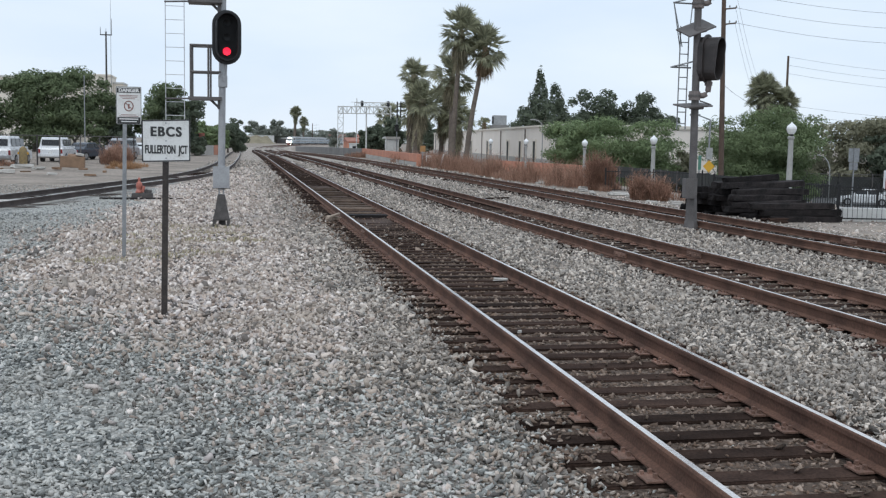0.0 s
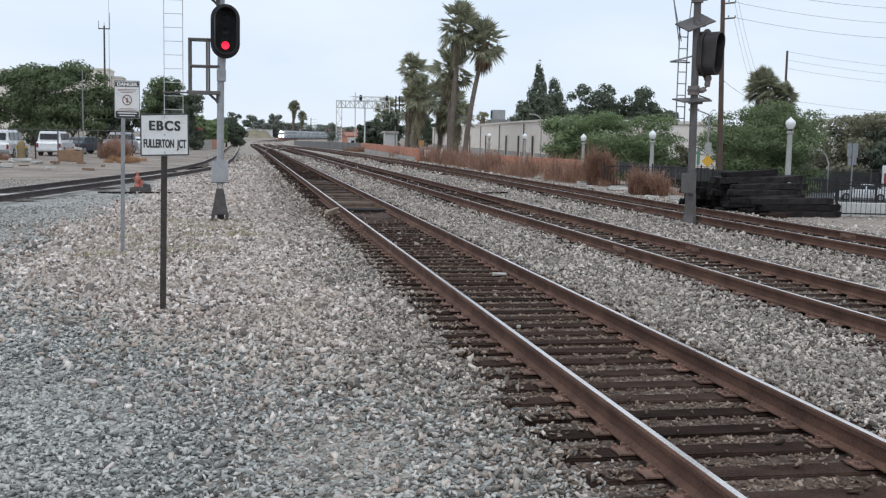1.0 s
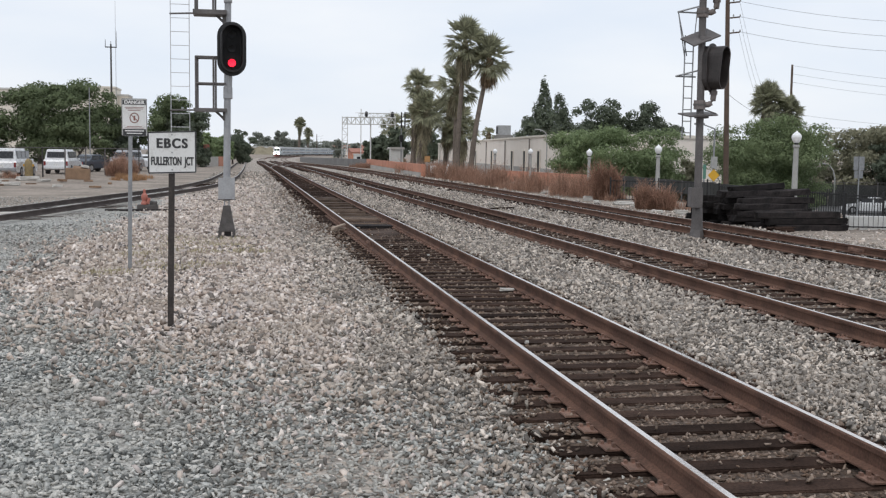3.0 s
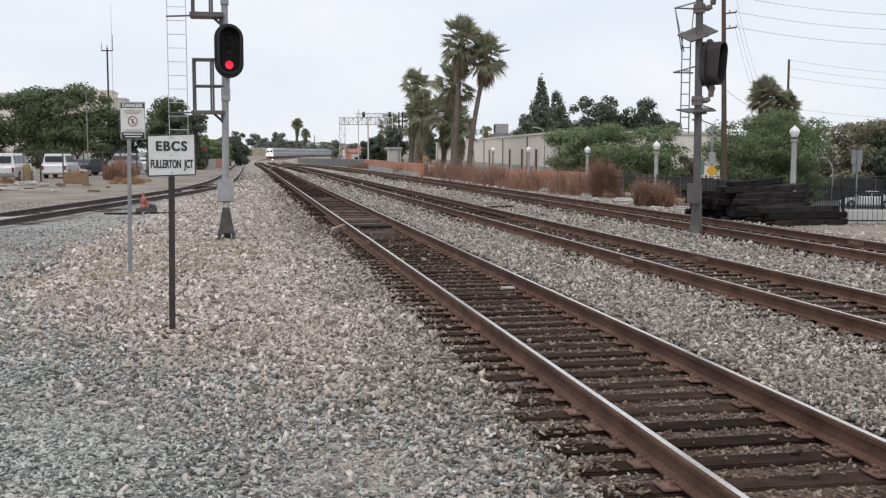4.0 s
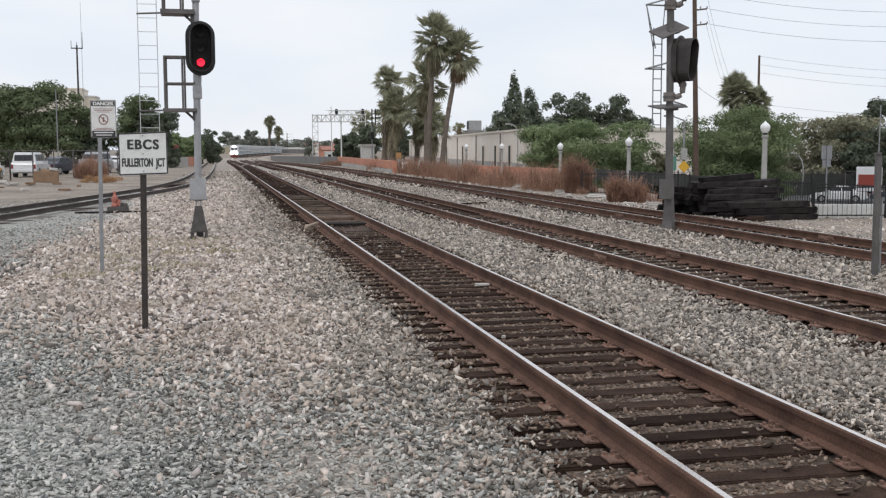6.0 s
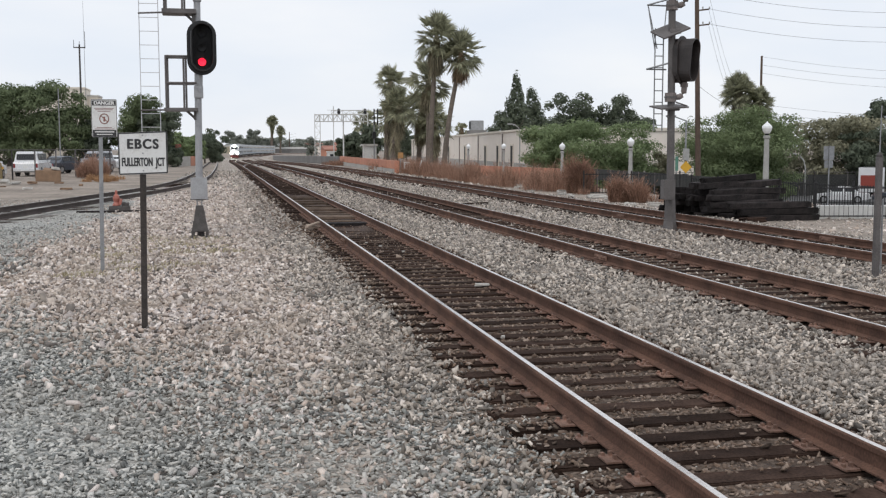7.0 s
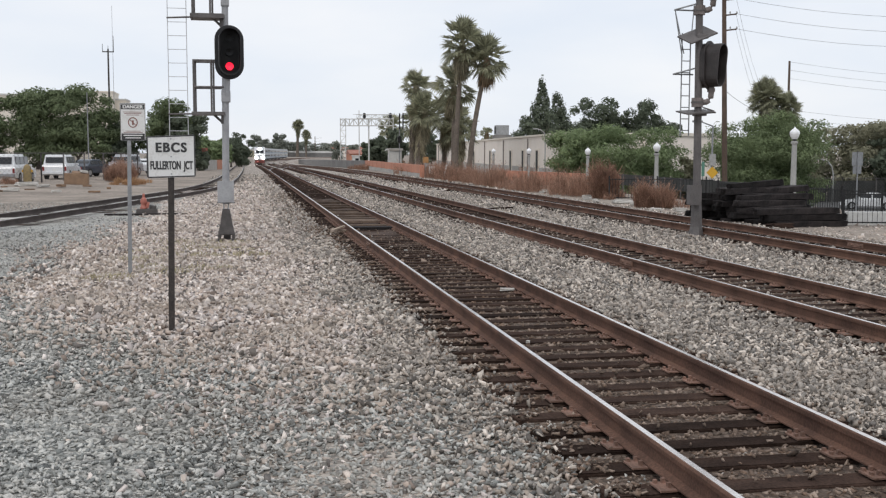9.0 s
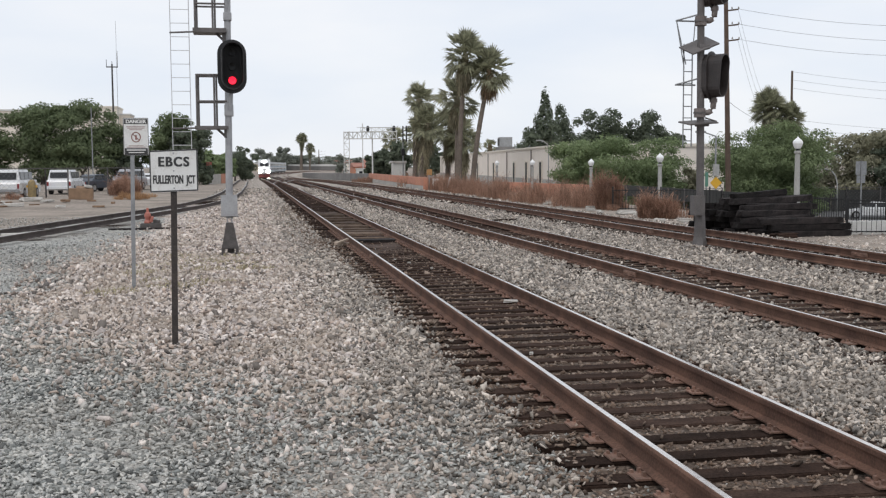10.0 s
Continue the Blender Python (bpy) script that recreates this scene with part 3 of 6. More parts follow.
def laid(line, ys, size, mat, name, sink=0.0):
    """Ties far off, as one mesh."""
    verts, faces = [], []
    for y in ys:
        x, dx = float(line(y)), float(line(y + 0.5) - line(y - 0.5))
        u, w = Vector((1, -dx, 0)).normalized(), Vector((dx, 1, 0)).normalized()
        c = Vector((x + random.uniform(-0.05, 0.05), y, -float(fall(y)) - sink))
        b = len(verts)
        for sx, sy, sz in ((-1, -1, 0), (1, -1, 0), (1, 1, 0), (-1, 1, 0), (-1, -1, 1), (1, -1, 1), (1, 1, 1), (-1, 1, 1)):
            verts.append(c + u * sx * size[0] / 2 + w * sy * size[1] / 2 + Vector((0, 0, -size[2] * (1 - sz))))
        faces += [(b + 4, b + 5, b + 6, b + 7), (b, b + 1, b + 5, b + 4), (b + 1, b + 2, b + 6, b + 5), (b + 2, b + 3, b + 7, b + 6), (b + 3, b, b + 4, b + 7)]
    return mesh_of(name, verts, faces, mat)


def track(line, start, single, end, rails, label, spacing=0.502, plates=0.0, shift=0.0, sink=0.0, every=None):
    t = thing("railway_track", (0, 0, 0), label, "railway track", "railway tracks")
    for side in (-1, 1):
        part("rail", rail_mesh(line, rails, side), None, t, "rusty steel rail with a polished top")
    ys = start + shift + spacing * np.arange(int((single - start) / spacing))
    rnd = random.Random(int(start * 10) + len(rails))
    for y in ys:
        x, dx = float(line(y)), float(line(y + 0.5) - line(y - 0.5))
        turn = -math.degrees(math.atan(dx))
        ob = new("tie", TIES[rnd.randrange(6)])
        ob.parent = t
        ob.matrix_basis = pose(x + rnd.uniform(-0.06, 0.06), y + rnd.uniform(-0.015, 0.015), -0.002 - sink - rnd.uniform(0, 0.012), 0, 0, turn + rnd.uniform(-1.0, 1.0))
        if 3 < y < plates:
            for side in (-1, 1):
                p = new("tie_plate", PLATE)
                p.parent = t
                p.matrix_basis = pose(x + side * GAUGE * math.cos(math.radians(turn)), y, 0.0, 0, 0, turn + (180 if side > 0 else 0))
    if end > single:
        part("tie_run", laid(line, np.arange(single + 0.25, end, spacing), (2.62, 0.225, 0.17), M_TIE, "tie_run", sink * 1.7), None, t)["kind"] = "stuff"
    return t


straight = list(np.arange(-16, 320, 12.0)) + list(np.arange(320, 900, 12.0))
track(main_one, -14.0, 103.0, 330, straight, "main line track with dark timber ties and rusty rails", plates=36, shift=0.312)
track(main_two, -14.0, 90.0, 330, list(np.arange(-16, 320, 12.0)) + list(np.arange(320, 900, 12.0)), "second main track half buried in grey ballast", plates=34, sink=0.008)
track(main_three, -14.0, 95.0, 300, list(np.arange(-16, 900, 12.0)), "outer track half buried in grey ballast", sink=0.012)
yard_track = track(siding, -2.0, 75.0, 200, list(np.arange(-5, 260, 2.0)), "curved siding track in the gravel yard", sink=0.06)
for ob in yard_track.children:
    if ob.name.startswith("rail"):
        ob.data.materials[0] = M_OLDRAIL
        ob["label"] = "dull dark steel rail"


def cross_over(y):
    k = smooth01(118, 196, np.asarray(y, float))
    return main_one(y) + k * (main_two(y) - main_one(y))


track(cross_over, 118, 118, 118, list(np.arange(120, 194, 3.0)), "crossover rails that join the two main tracks")

# ---- loose stone, joined as stuff ----


def stones(name, pts, size, mat, label, flat=0.75):
    """Angular broken stones: jittered cubes, turned at random."""
    n = len(pts)
    cube = np.array([(x, y, z) for x in (-1, 1) for y in (-1, 1) for z in (-1, 1)], float)
    quads = np.array([(0, 1, 3, 2), (4, 6, 7, 5), (0, 4, 5, 1), (2, 3, 7, 6), (0, 2, 6, 4), (1, 5, 7, 3)])
    v = cube[None] * RNG.uniform(0.42, 1.08, (n, 8, 3))
    q = RNG.normal(size=(n, 4))
    q /= np.linalg.norm(q, axis=1, keepdims=True)
    w, x, y, z = q.T
    rot = np.stack([1 - 2 * (y * y + z * z), 2 * (x * y - z * w), 2 * (x * z + y * w), 2 * (x * y + z * w), 1 - 2 * (x * x + z * z), 2 * (y * z - x * w),
                    2 * (x * z - y * w), 2 * (y * z + x * w), 1 - 2 * (x * x + y * y)], 1).reshape(n, 3, 3)
    v = np.einsum("nij,nkj->nki", rot, v * np.array([1.42, 0.78, 0.40]))
    v[:, :, 2] *= flat
    v = v * (size * 0.5)[:, None, None] + pts[:, None, :]
    f = quads[None] + 8 * np.arange(n)[:, None, None]
    ob = new(name, array_mesh(name, v.reshape(-1, 3), f.reshape(-1, 4), mat))
    return tagged(ob, label, "gravel", kind="stuff")


def strewn(x0, x1, y0, y1, density):
    """Random places in the stretch of ground that lies before the viewer."""
    n = int((x1 - x0) * (y1 - y0) * density)
    p = np.stack([RNG.uniform(x0, x1, n), RNG.uniform(y0, y1, n)], 1)
    return p[(p[:, 0] > -0.27 * p[:, 1] - 0.4) & (p[:, 0] < 0.72 * p[:, 1] + 0.4)]


def on_tie(p, line, start, shift, spacing=0.502):
    k = ((p[:, 1] - start - shift + spacing / 2) % spacing) - spacing / 2
    return (np.abs(p[:, 0] - line(p[:, 1])) < 1.33) & (np.abs(k) < 0.105)


def tan_ground(p):
    edge = 0.35 * np.sin(p[:, 1] * 0.8) + RNG.normal(0, 1.0, len(p)) * np.where(p[:, 0] < -1.0, 0.95, 0.42)
    low = p[:, 1] + 1.74 * p[:, 0] + RNG.normal(0, 2.2, len(p)) > 11.3
    return (p[:, 0] + edge > -3.6 + 0.06 * np.maximum(p[:, 1] - 18, 0)) & (p[:, 0] + edge < 1.18 - 0.25 * smooth01(18, 40, p[:, 1])) & low


def fine_ground(p):
    return p[:, 0] + 0.4 * np.sin(p[:, 1] * 0.7) + RNG.normal(0, 0.6, len(p)) < 1.1 + 0.6 * (1 - smooth01(8.0, 12.0, p[:, 1])) - 0.05 * np.maximum(p[:, 1] - 12, 0)


grey, brown, tan, chip = [], [], [], []
for y0, y1, dens, s in ((5.2, 9, 740, 0.040), (9, 13, 550, 0.044), (13, 20, 370, 0.052), (20, 32, 205, 0.057), (32, 60, 62, 0.062), (60, 110, 10, 0.115)):
    p = strewn(-18, 40, y0, y1, dens)
    p = p[(p[:, 0] < 8.7) | (RNG.random(len(p)) < 0.6)]
    p = p[(p[:, 0] < 15.6) & (p[:, 0] > np.where(p[:, 1] > 50, -3, -20))]
    is_tan, is_fine = tan_ground(p), fine_ground(p)
    size = s * RNG.lognormal(0, 0.28, len(p))
    over = on_tie(p, main_one, -14.0, 0.312)
    tip = np.abs(p[:, 0] - main_one(p[:, 1]))
    buried = over & (RNG.random(len(p)) < np.where(tip > 1.08 + 0.12 * np.sin(np.floor(p[:, 1] / 0.502) * 2.4), 0.22, 0.975))
    near_rail = np.min([np.abs(np.abs(p[:, 0] - f(p[:, 1])) - GAUGE) for f in (main_one, main_two, main_three)], 0) < 0.085
    keep = ~buried & ~near_rail
    under = np.abs(p[:, 0] - main_one(p[:, 1])) < 1.33
    z = np.where(under, -0.045, -0.028) + RNG.uniform(-0.016, 0.022, len(p)) - 0.06 * (1 - smooth01(-0.9, 0.5, p[:, 0])) * ~is_tan
    z = np.where(over, np.where(tip > 0.95, 0.004, 0.012), z)
    q = np.concatenate([p, z[:, None]], 1)
    stained = np.abs(p[:, 0] - main_one(p[:, 1]) + RNG.normal(0, 0.12, len(p))) < 1.25
    left = main_one(p[:, 1]) - p[:, 0] + RNG.normal(0, 0.22, len(p))
    stained |= (left > 1.0) & (left < 1.25 + 0.85 * smooth01(21, 34, p[:, 1])) & (RNG.random(len(p)) < 0.75)
    inside = np.zeros(len(p), bool)
    for line in (main_two, main_three):
        off = np.abs(p[:, 0] - line(p[:, 1]))
        inside |= off + RNG.normal(0, 0.05, len(p)) < 0.70
        keep &= ~(on_tie(p, line, -14.0, 0.0) & (RNG.random(len(p)) < np.where(off < 0.75, 0.93, 0.45)))
    spare = RNG.random(len(p))
    keep &= ~inside | (spare < 0.42)
    stained |= inside & (spare < 0.32)
    q[:, 2] = np.where(inside, -0.034 + RNG.uniform(-0.008, 0.008, len(p)), q[:, 2])
    is_tan &= ~stained
    g = keep & ~is_tan & ~is_fine & ~stained
    grey.append((q[g], size[g]))
    g = keep & stained & (RNG.random(len(p)) < np.where(p[:, 1] > 60, 0.25, np.where(p[:, 1] > 32, 0.45, 1.0)))
    brown.append((q[g], size[g] * 0.9))
    g = keep & is_tan
    q[:, 2] = np.where(is_tan, np.maximum(patch_z(p[:, 0], p[:, 1]), -0.06) + 0.012 + RNG.uniform(-0.01, 0.02, len(p)), q[:, 2])
    tan.append((q[g], size[g] * 1.2))
    g = keep & is_fine & ~is_tan & (p[:, 0] < siding(p[:, 1]) - 1.4) | (keep & is_fine & ~is_tan & (p[:, 0] > siding(p[:, 1]) + 1.4))
    q[:, 2] = np.where(p[:, 0] > -0.6, -0.04, -0.054) + RNG.uniform(-0.006, 0.006, len(p))
    g &= RNG.random(len(p)) < np.where(p[:, 1] < 19, 0.86, 0.5)
    chip.append((q[g], size[g] * np.where(p[g, 1] < 19, 0.93, 0.62)))
stones("ballast_stones", np.concatenate([a for a, _ in grey]), np.concatenate([b for _, b in grey]), M_STONES, "loose grey crushed ballast stones between the tracks", 0.95)
stones("stained_stones", np.concatenate([a for a, _ in brown]), np.concatenate([b for _, b in brown]), M_TRACKSTONE, "brown stained ballast stones between the ties")
stones("shoulder_stones", np.concatenate([a for a, _ in tan]), np.concatenate([b for _, b in tan]), M_TAN, "loose tan and white stones beside the track", 0.95)
p = np.stack([RNG.uniform(14.9, 24.0, 5200), 25 + 21 * RNG.random(5200) ** 1.4], 1)
p = p[(p[:, 0] < 0.72 * p[:, 1] + 0.4) & (RNG.random(len(p)) < np.where(p[:, 0] < 16.5, 1.0, 0.55))]
stones("earth_stones", np.concatenate([p, RNG.uniform(-0.115, -0.085, (len(p), 1))], 1), 0.062 * RNG.lognormal(0, 0.35, len(p)), M_TAN, "loose brown and tan stones on bare earth", 0.9)
stones("gravel_chips", np.concatenate([a for a, _ in chip]), np.concatenate([b for _, b in chip]), M_CHIP, "loose fine blue-grey gravel chips in the yard")

# ---- signals ----


def signal_head(t, place, turn, lit, faded):
    """An oblong three-lens head with a deep hood; its front is -y before the turn."""
    dark = M_FADED if faded else M_BLACK
    m = pose(*place, 0, 0, turn)
    head = part("signal_head", slab(stadium(0.56, 1.18), 0.26, m=pose(0, 0, 0), bevel=0.03), dark, t, "black oblong signal head with rounded ends")
    head.matrix_basis = m
    part("backboard", slab(stadium(0.70, 1.31, 14), 0.03, bevel=0.008), dark, head)
    # the hood: a deep open visor round the lenses, longer at the top
    bm = bmesh.new()
    outer, inner = stadium(0.54, 1.14, 12), stadium(0.48, 1.08, 12)
    rings = []
    for o, dy in ((outer, 0.0), (outer, 1.0), (inner, 1.0), (inner, 0.0)):
        rings.append([bm.verts.new((x, -dy * (0.30 + 0.10 * (0.5 + z / 1.3)), z)) for x, z in o])
    for p, q in zip(rings, rings[1:]):
        for i in range(len(p)):
            bm.faces.new((p[i], p[(i + 1) % len(p)], q[(i + 1) % len(p)], q[i]))
    bmesh.ops.recalc_face_normals(bm, faces=bm.faces[:])
    part("hood", bm, dark, head)
    for z in (0.34, 0.0, -0.34):
        on = lit and z < -0.3
        lens = part("lens", lathe([(0.0, 0.0), (0.06, -0.012), (0.092, -0.02), (0.095, 0.0)], 20), M_RED if on else M_LENS, head, "glowing red lens" if on else "")
        lens.matrix_basis = pose(0, -0.03, z, 90)
        lens.scale = (1, 1, -1)
        if on:
            core = part("lamp_core", lathe([(0.0, 0.02), (0.045, 0.026), (0.05, 0.02)], 14), M_REDHOT, lens)
            core.matrix_basis = pose(0, 0, 0.0)
    return head


def ladder(t, x, y, z0, z1, w, pitch, mat, r=0.014):
    lad = part("ladder", rod((x - w / 2, y, z0), (x - w / 2, y, z1), r), mat, t, "thin steel ladder")
    part("ladder_rail", rod((x + w / 2, y, z0), (x + w / 2, y, z1), r), mat, lad)
    z = z0 + 0.15
    while z < z1:
        part("rung", rod((x - w / 2, y, z), (x + w / 2, y, z), r * 0.8, seg=6), mat, lad)
        z += pitch
    return lad


def signal_left():
    t = thing("signal_mast", (-0.49, 26.95, -0.06), "silver signal mast with a lit red lens beside the track", "railway signal", "signal masts")
    part("base", lathe([(0.275, 0.20), (0.285, 0.23), (0.26, 0.30), (0.19, 0.55), (0.135, 0.80), (0.12, 0.84), (0.06, 0.85)], 4), M_CAST, t, "dark tapered cast base").rotation_euler[2] = radians(45)
    for sx in (-1, 1):
        for sy in (-1, 1):
            part("foot", box((0.07, 0.07, 0.17), (sx * 0.17, sy * 0.17, 0.135), bevel=0.01), M_CAST, t)
            part("neck_bolt", rod((sx * 0.055, sy * 0.055, 0.82), (sx * 0.055, sy * 0.055, 1.0), 0.018, seg=6), M_SILVER, t)
    part("base_plate", box((0.50, 0.50, 0.10), (0, 0, 0.02), bevel=0.02), M_CAST, t)
    part("conduit", rod((0.02, 0, 0.05), (0.02, 0, 0.35), 0.09, seg=10), M_CAST, t)
    part("mast", rod((0, 0, 0.96), (0.06, 0, 6.9), 0.088, 0.078, 16), M_SILVER, t)
    b = part("junction_box", box((0.37, 0.22, 0.50), (0, -0.03, 1.27), bevel=0.012), M_SILVER, t, "pale grey steel junction box")
    part("lid", box((0.40, 0.03, 0.53), (0, -0.155, 1.27), bevel=0.006), M_SILVER, b)
    part("flange", box((0.44, 0.26, 0.02), (0, -0.03, 1.0)), M_CAST, t)
    for z in (3.19, 5.54):
        p = part("platform", box((0.80, 0.62, 0.11 if z > 4 else 0.08), (-0.38, 0.05, z), bevel=0.008), M_GREY, t, "grey steel service platform")
        part("bracket", rod((0.02, 0, z - 0.28), (-0.25, 0, z - 0.03), 0.03), M_GREY, p)
        part("bracket", box((0.13, 0.14, 0.24), (-0.02, 0, z - 0.13), bevel=0.01), M_GREY, p)
        for x, y in ((-0.72, -0.2), (-0.70, 0.32), (-0.30, -0.22), (-0.26, 0.32)):
            part("cage_post", rod((x, y, z), (x, y, z + 1.30), 0.026), M_GREY, p)
        for h in (0.64, 1.28):
            part("cage_rail", rod((-0.72, -0.2, z + h), (0.0, -0.2, z + h), 0.024), M_GREY, p)
            part("cage_rail", rod((-0.70, 0.32, z + h), (0.0, 0.32, z + h), 0.024), M_GREY, p)
            part("cage_rail", rod((-0.72, -0.2, z + h), (-0.70, 0.32, z + h), 0.024), M_GREY, p)
        part("ladder_stay", rod((-0.7, 0.1, z), (-1.36, 0.30, z - 0.01), 0.022), M_GREY, p)
    ladder(t, -1.12, 0.32, 2.62, 6.9, 0.45, 0.333, M_ALU, 0.010)
    for z in (4.66, 7.1):
        signal_head(t, (0.14, -0.24, z + 0.01), 4, z < 5, False)
    neck = part("neck", rod((0.06, -0.06, 3.62), (0.08, -0.06, 4.15), 0.075), M_SILVER, t)
    part("clamp", box((0.22, 0.24, 0.30), (0.04, 0.0, 3.62), bevel=0.03), M_SILVER, neck)
    part("clamp", box((0.2, 0.22, 0.2), (0.05, 0.0, 5.9), bevel=0.03), M_SILVER, neck)
    return t


def signal_right():
    t = thing("signal_mast", (11.98, 26.98, -0.05), "weathered grey signal mast seen from the side between tracks", "railway signal", "signal masts")
    part("base", lathe([(0.23, 0.0), (0.22, 0.05), (0.17, 0.25), (0.145, 0.8), (0.13, 0.9)], 8), M_GREY, t)
    part("mast", rod((0, 0, 0.8), (-0.07, 0, 8.4), 0.104, 0.092, 16), M_GREY, t)
    b = part("junction_box", box((0.30, 0.26, 0.52), (-0.15, -0.14, 1.12), bevel=0.015), M_GREY, t, "grey steel junction box")
    part("lid", box((0.32, 0.03, 0.54), (-0.15, -0.28, 1.12), bevel=0.006), M_GREY, b)
    for z, tilt in ((3.34, 4), (5.38, 21)):
        p = part("platform", box((0.86, 0.62, 0.04), (-0.06, 0.06, z), (24 if z > 4 else 9, -tilt, 8), bevel=0.008), M_GREY, t, "grey steel service platform")
        part("bracket", box((0.30, 0.30, 0.12), (0.02, 0.0, z - 0.05), bevel=0.03), M_GREY, p)
    part("arm", rod((0.1, -0.02, 3.46), (0.42, -0.05, 3.36), 0.02), M_GREY, t)
    lad = ladder(t, -0.27, 0.30, 2.7, 5.45, 0.24, 0.31, M_GALV, 0.017)
    for z in (6.05, 4.35):
        part("hoop", rod((-0.65, 0.25, z), (-0.06, 0.1, z + 0.16), 0.022), M_GALV, lad)
        part("hoop", rod((-0.65, 0.25, z), (-0.06, 0.3, z), 0.022), M_GALV, lad)
    for z0, z1, x0, x1 in ((6.05, 4.8, -0.63, -0.38), (6.05, 4.9, -0.63, -0.33), (6.15, 5.0, -0.09, -0.16)):
        part("cage_bar", rod((x0, 0.25, z0), (x1, 0.3, z1), 0.014), M_GALV, lad)
    for z in (4.57, 7.0):
        signal_head(t, (0.27, -0.05, z), 40, False, True)
        bow = [Vector(q) for q in ((0.0, -0.02, z - 0.98), (0.18, -0.05, z - 0.97), (0.24, -0.06, z - 0.93), (0.30, -0.06, z - 0.85), (0.32, -0.05, z - 0.72), (0.32, -0.04, z - 0.5))]
        arm = part("arm", tube(bow, 0.078, "arm", M_PIPE, 12), None, t, "bent weathered pipe arm")
        part("collar", rod((0.32, -0.04, z - 0.70), (0.32, -0.04, z - 0.60), 0.105, seg=14), M_PIPE, arm)
        part("clamp", rod((-0.05, 0, z - 1.10), (-0.05, 0, z - 0.86), 0.155, seg=14), M_PIPE, arm)
        part("clamp_band", rod((-0.05, 0, z - 1.00), (-0.05, 0, z - 0.95), 0.170, seg=14), M_GREY, arm)
    return t


signal_left()
signal_right()

# ---- signs ----


def sign_name():
    t = thing("track_sign", (-0.935, 13.37, -0.06), "white junction name sign on a dark weathered post", "sign", turn=-1)
    part("post", box((0.072, 0.05, 2.40), (0.015, 0.03, 1.20), (0, 0.9, 0), bevel=0.006), M_POST, t, "dark weathered steel post")
    p = part("panel", slab([(-0.282, -0.245), (-0.262, -0.262), (0.272, -0.245), (0.288, -0.228), (0.286, 0.25), (0.27, 0.266), (-0.272, 0.245), (-0.288, 0.228)], 0.006),
             M_SIGN, t, "white enamel panel with a thin black rim")
    p.matrix_basis = pose(0.035, -0.003, 2.185)
    bm = bmesh.new()
    for a, b in (((-0.277, -0.252), (0.28, -0.235)), ((0.28, -0.235), (0.278, 0.258)), ((0.278, 0.258), (-0.28, 0.236)), ((-0.28, 0.236), (-0.277, -0.252))):
        d = Vector((b[0] - a[0], 0, b[1] - a[1]))
        box((d.length, 0.002, 0.015), ((a[0] + b[0]) / 2, -0.002, (a[1] + b[1]) / 2), (0, -math.degrees(math.atan2(d.z, d.x)), 0), bm=bm)
    part("rim", bm, M_INK, p)
    lettering("EBCS", 0.16, (-0.005, -0.003, 0.105), p, M_INK, 0.36, bold=0.004, fat=0.009, gap=1.22)
    lettering("FULLERTON  JCT", 0.14, (0.0, -0.003, -0.11), p, M_INK, 0.50, bold=0.0032, fat=0.004)
    for z in (-0.21, 0.215, 0.0):
        part("bolt", rod((0, -0.009, z), (0, 0.0, z), 0.009), M_GALV, p)
    return t


def sign_danger():
    t = thing("warning_sign", (-2.10, 19.86, -0.07), "white danger sign with black bands on a galvanised post", "sign")
    part("post", box((0.068, 0.05, 3.0), (0.03, 0.03, 1.5), (0, 0.9, 0), bevel=0.006), M_GALV, t, "galvanised steel post")
    p = part("panel", slab([(-0.205, -0.335), (-0.22, -0.32), (-0.22, 0.32), (-0.205, 0.335), (0.205, 0.335), (0.22, 0.32), (0.22, -0.32), (0.205, -0.335)], 0.005), M_SIGN, t)
    p.matrix_basis = pose(0.12, -0.002, 2.79)
    part("header_band", box((0.405, 0.002, 0.088), (0, -0.0015, 0.268)), M_INK, p, "black header band")
    lettering("DANGER", 0.085, (0, -0.004, 0.266), p, M_SIGN, 0.35, bold=0.002, fat=0.006)["label"] = "white painted letters"
    for x, z, w, h in ((0, 0.328, 0.42, 0.008), (0, -0.328, 0.42, 0.008), (-0.213, 0, 0.008, 0.65), (0.213, 0, 0.008, 0.65)):
        part("border", box((w, 0.002, h), (x, -0.0014, z)), M_INK, p)
    for z, w in ((0.175, 0.33), (0.15, 0.30), (0.122, 0.22), (-0.19, 0.33), (-0.165, 0.26)):
        part("print_bar", box((w, 0.002, 0.010), (0, -0.0015, z)), M_INKRED, p)
    part("black_band", box((0.40, 0.002, 0.115), (0, -0.0015, -0.265)), M_INK, p)
    part("white_bar", box((0.33, 0.002, 0.02), (0, -0.004, -0.24)), M_SIGN, p)
    part("white_bar", box((0.27, 0.002, 0.016), (0, -0.004, -0.285)), M_SIGN, p)
    bm = bmesh.new()
    n = 26
    for i in range(n):
        a = 2 * math.pi * i / n
        box((0.022, 0.002, 0.018), (0.075 * math.cos(a), -0.002, -0.01 + 0.085 * math.sin(a)), (0, -math.degrees(a) + 90, 0), bm=bm)
    box((0.15, 0.002, 0.014), (0, -0.0022, -0.01), (0, 45, 0), bm=bm)
    box((0.03, 0.002, 0.085), (0, -0.0018, -0.015), bm=bm)
    part("prohibition_mark", bm, M_INKRED, p)
    return t


sign_name()
sign_danger()

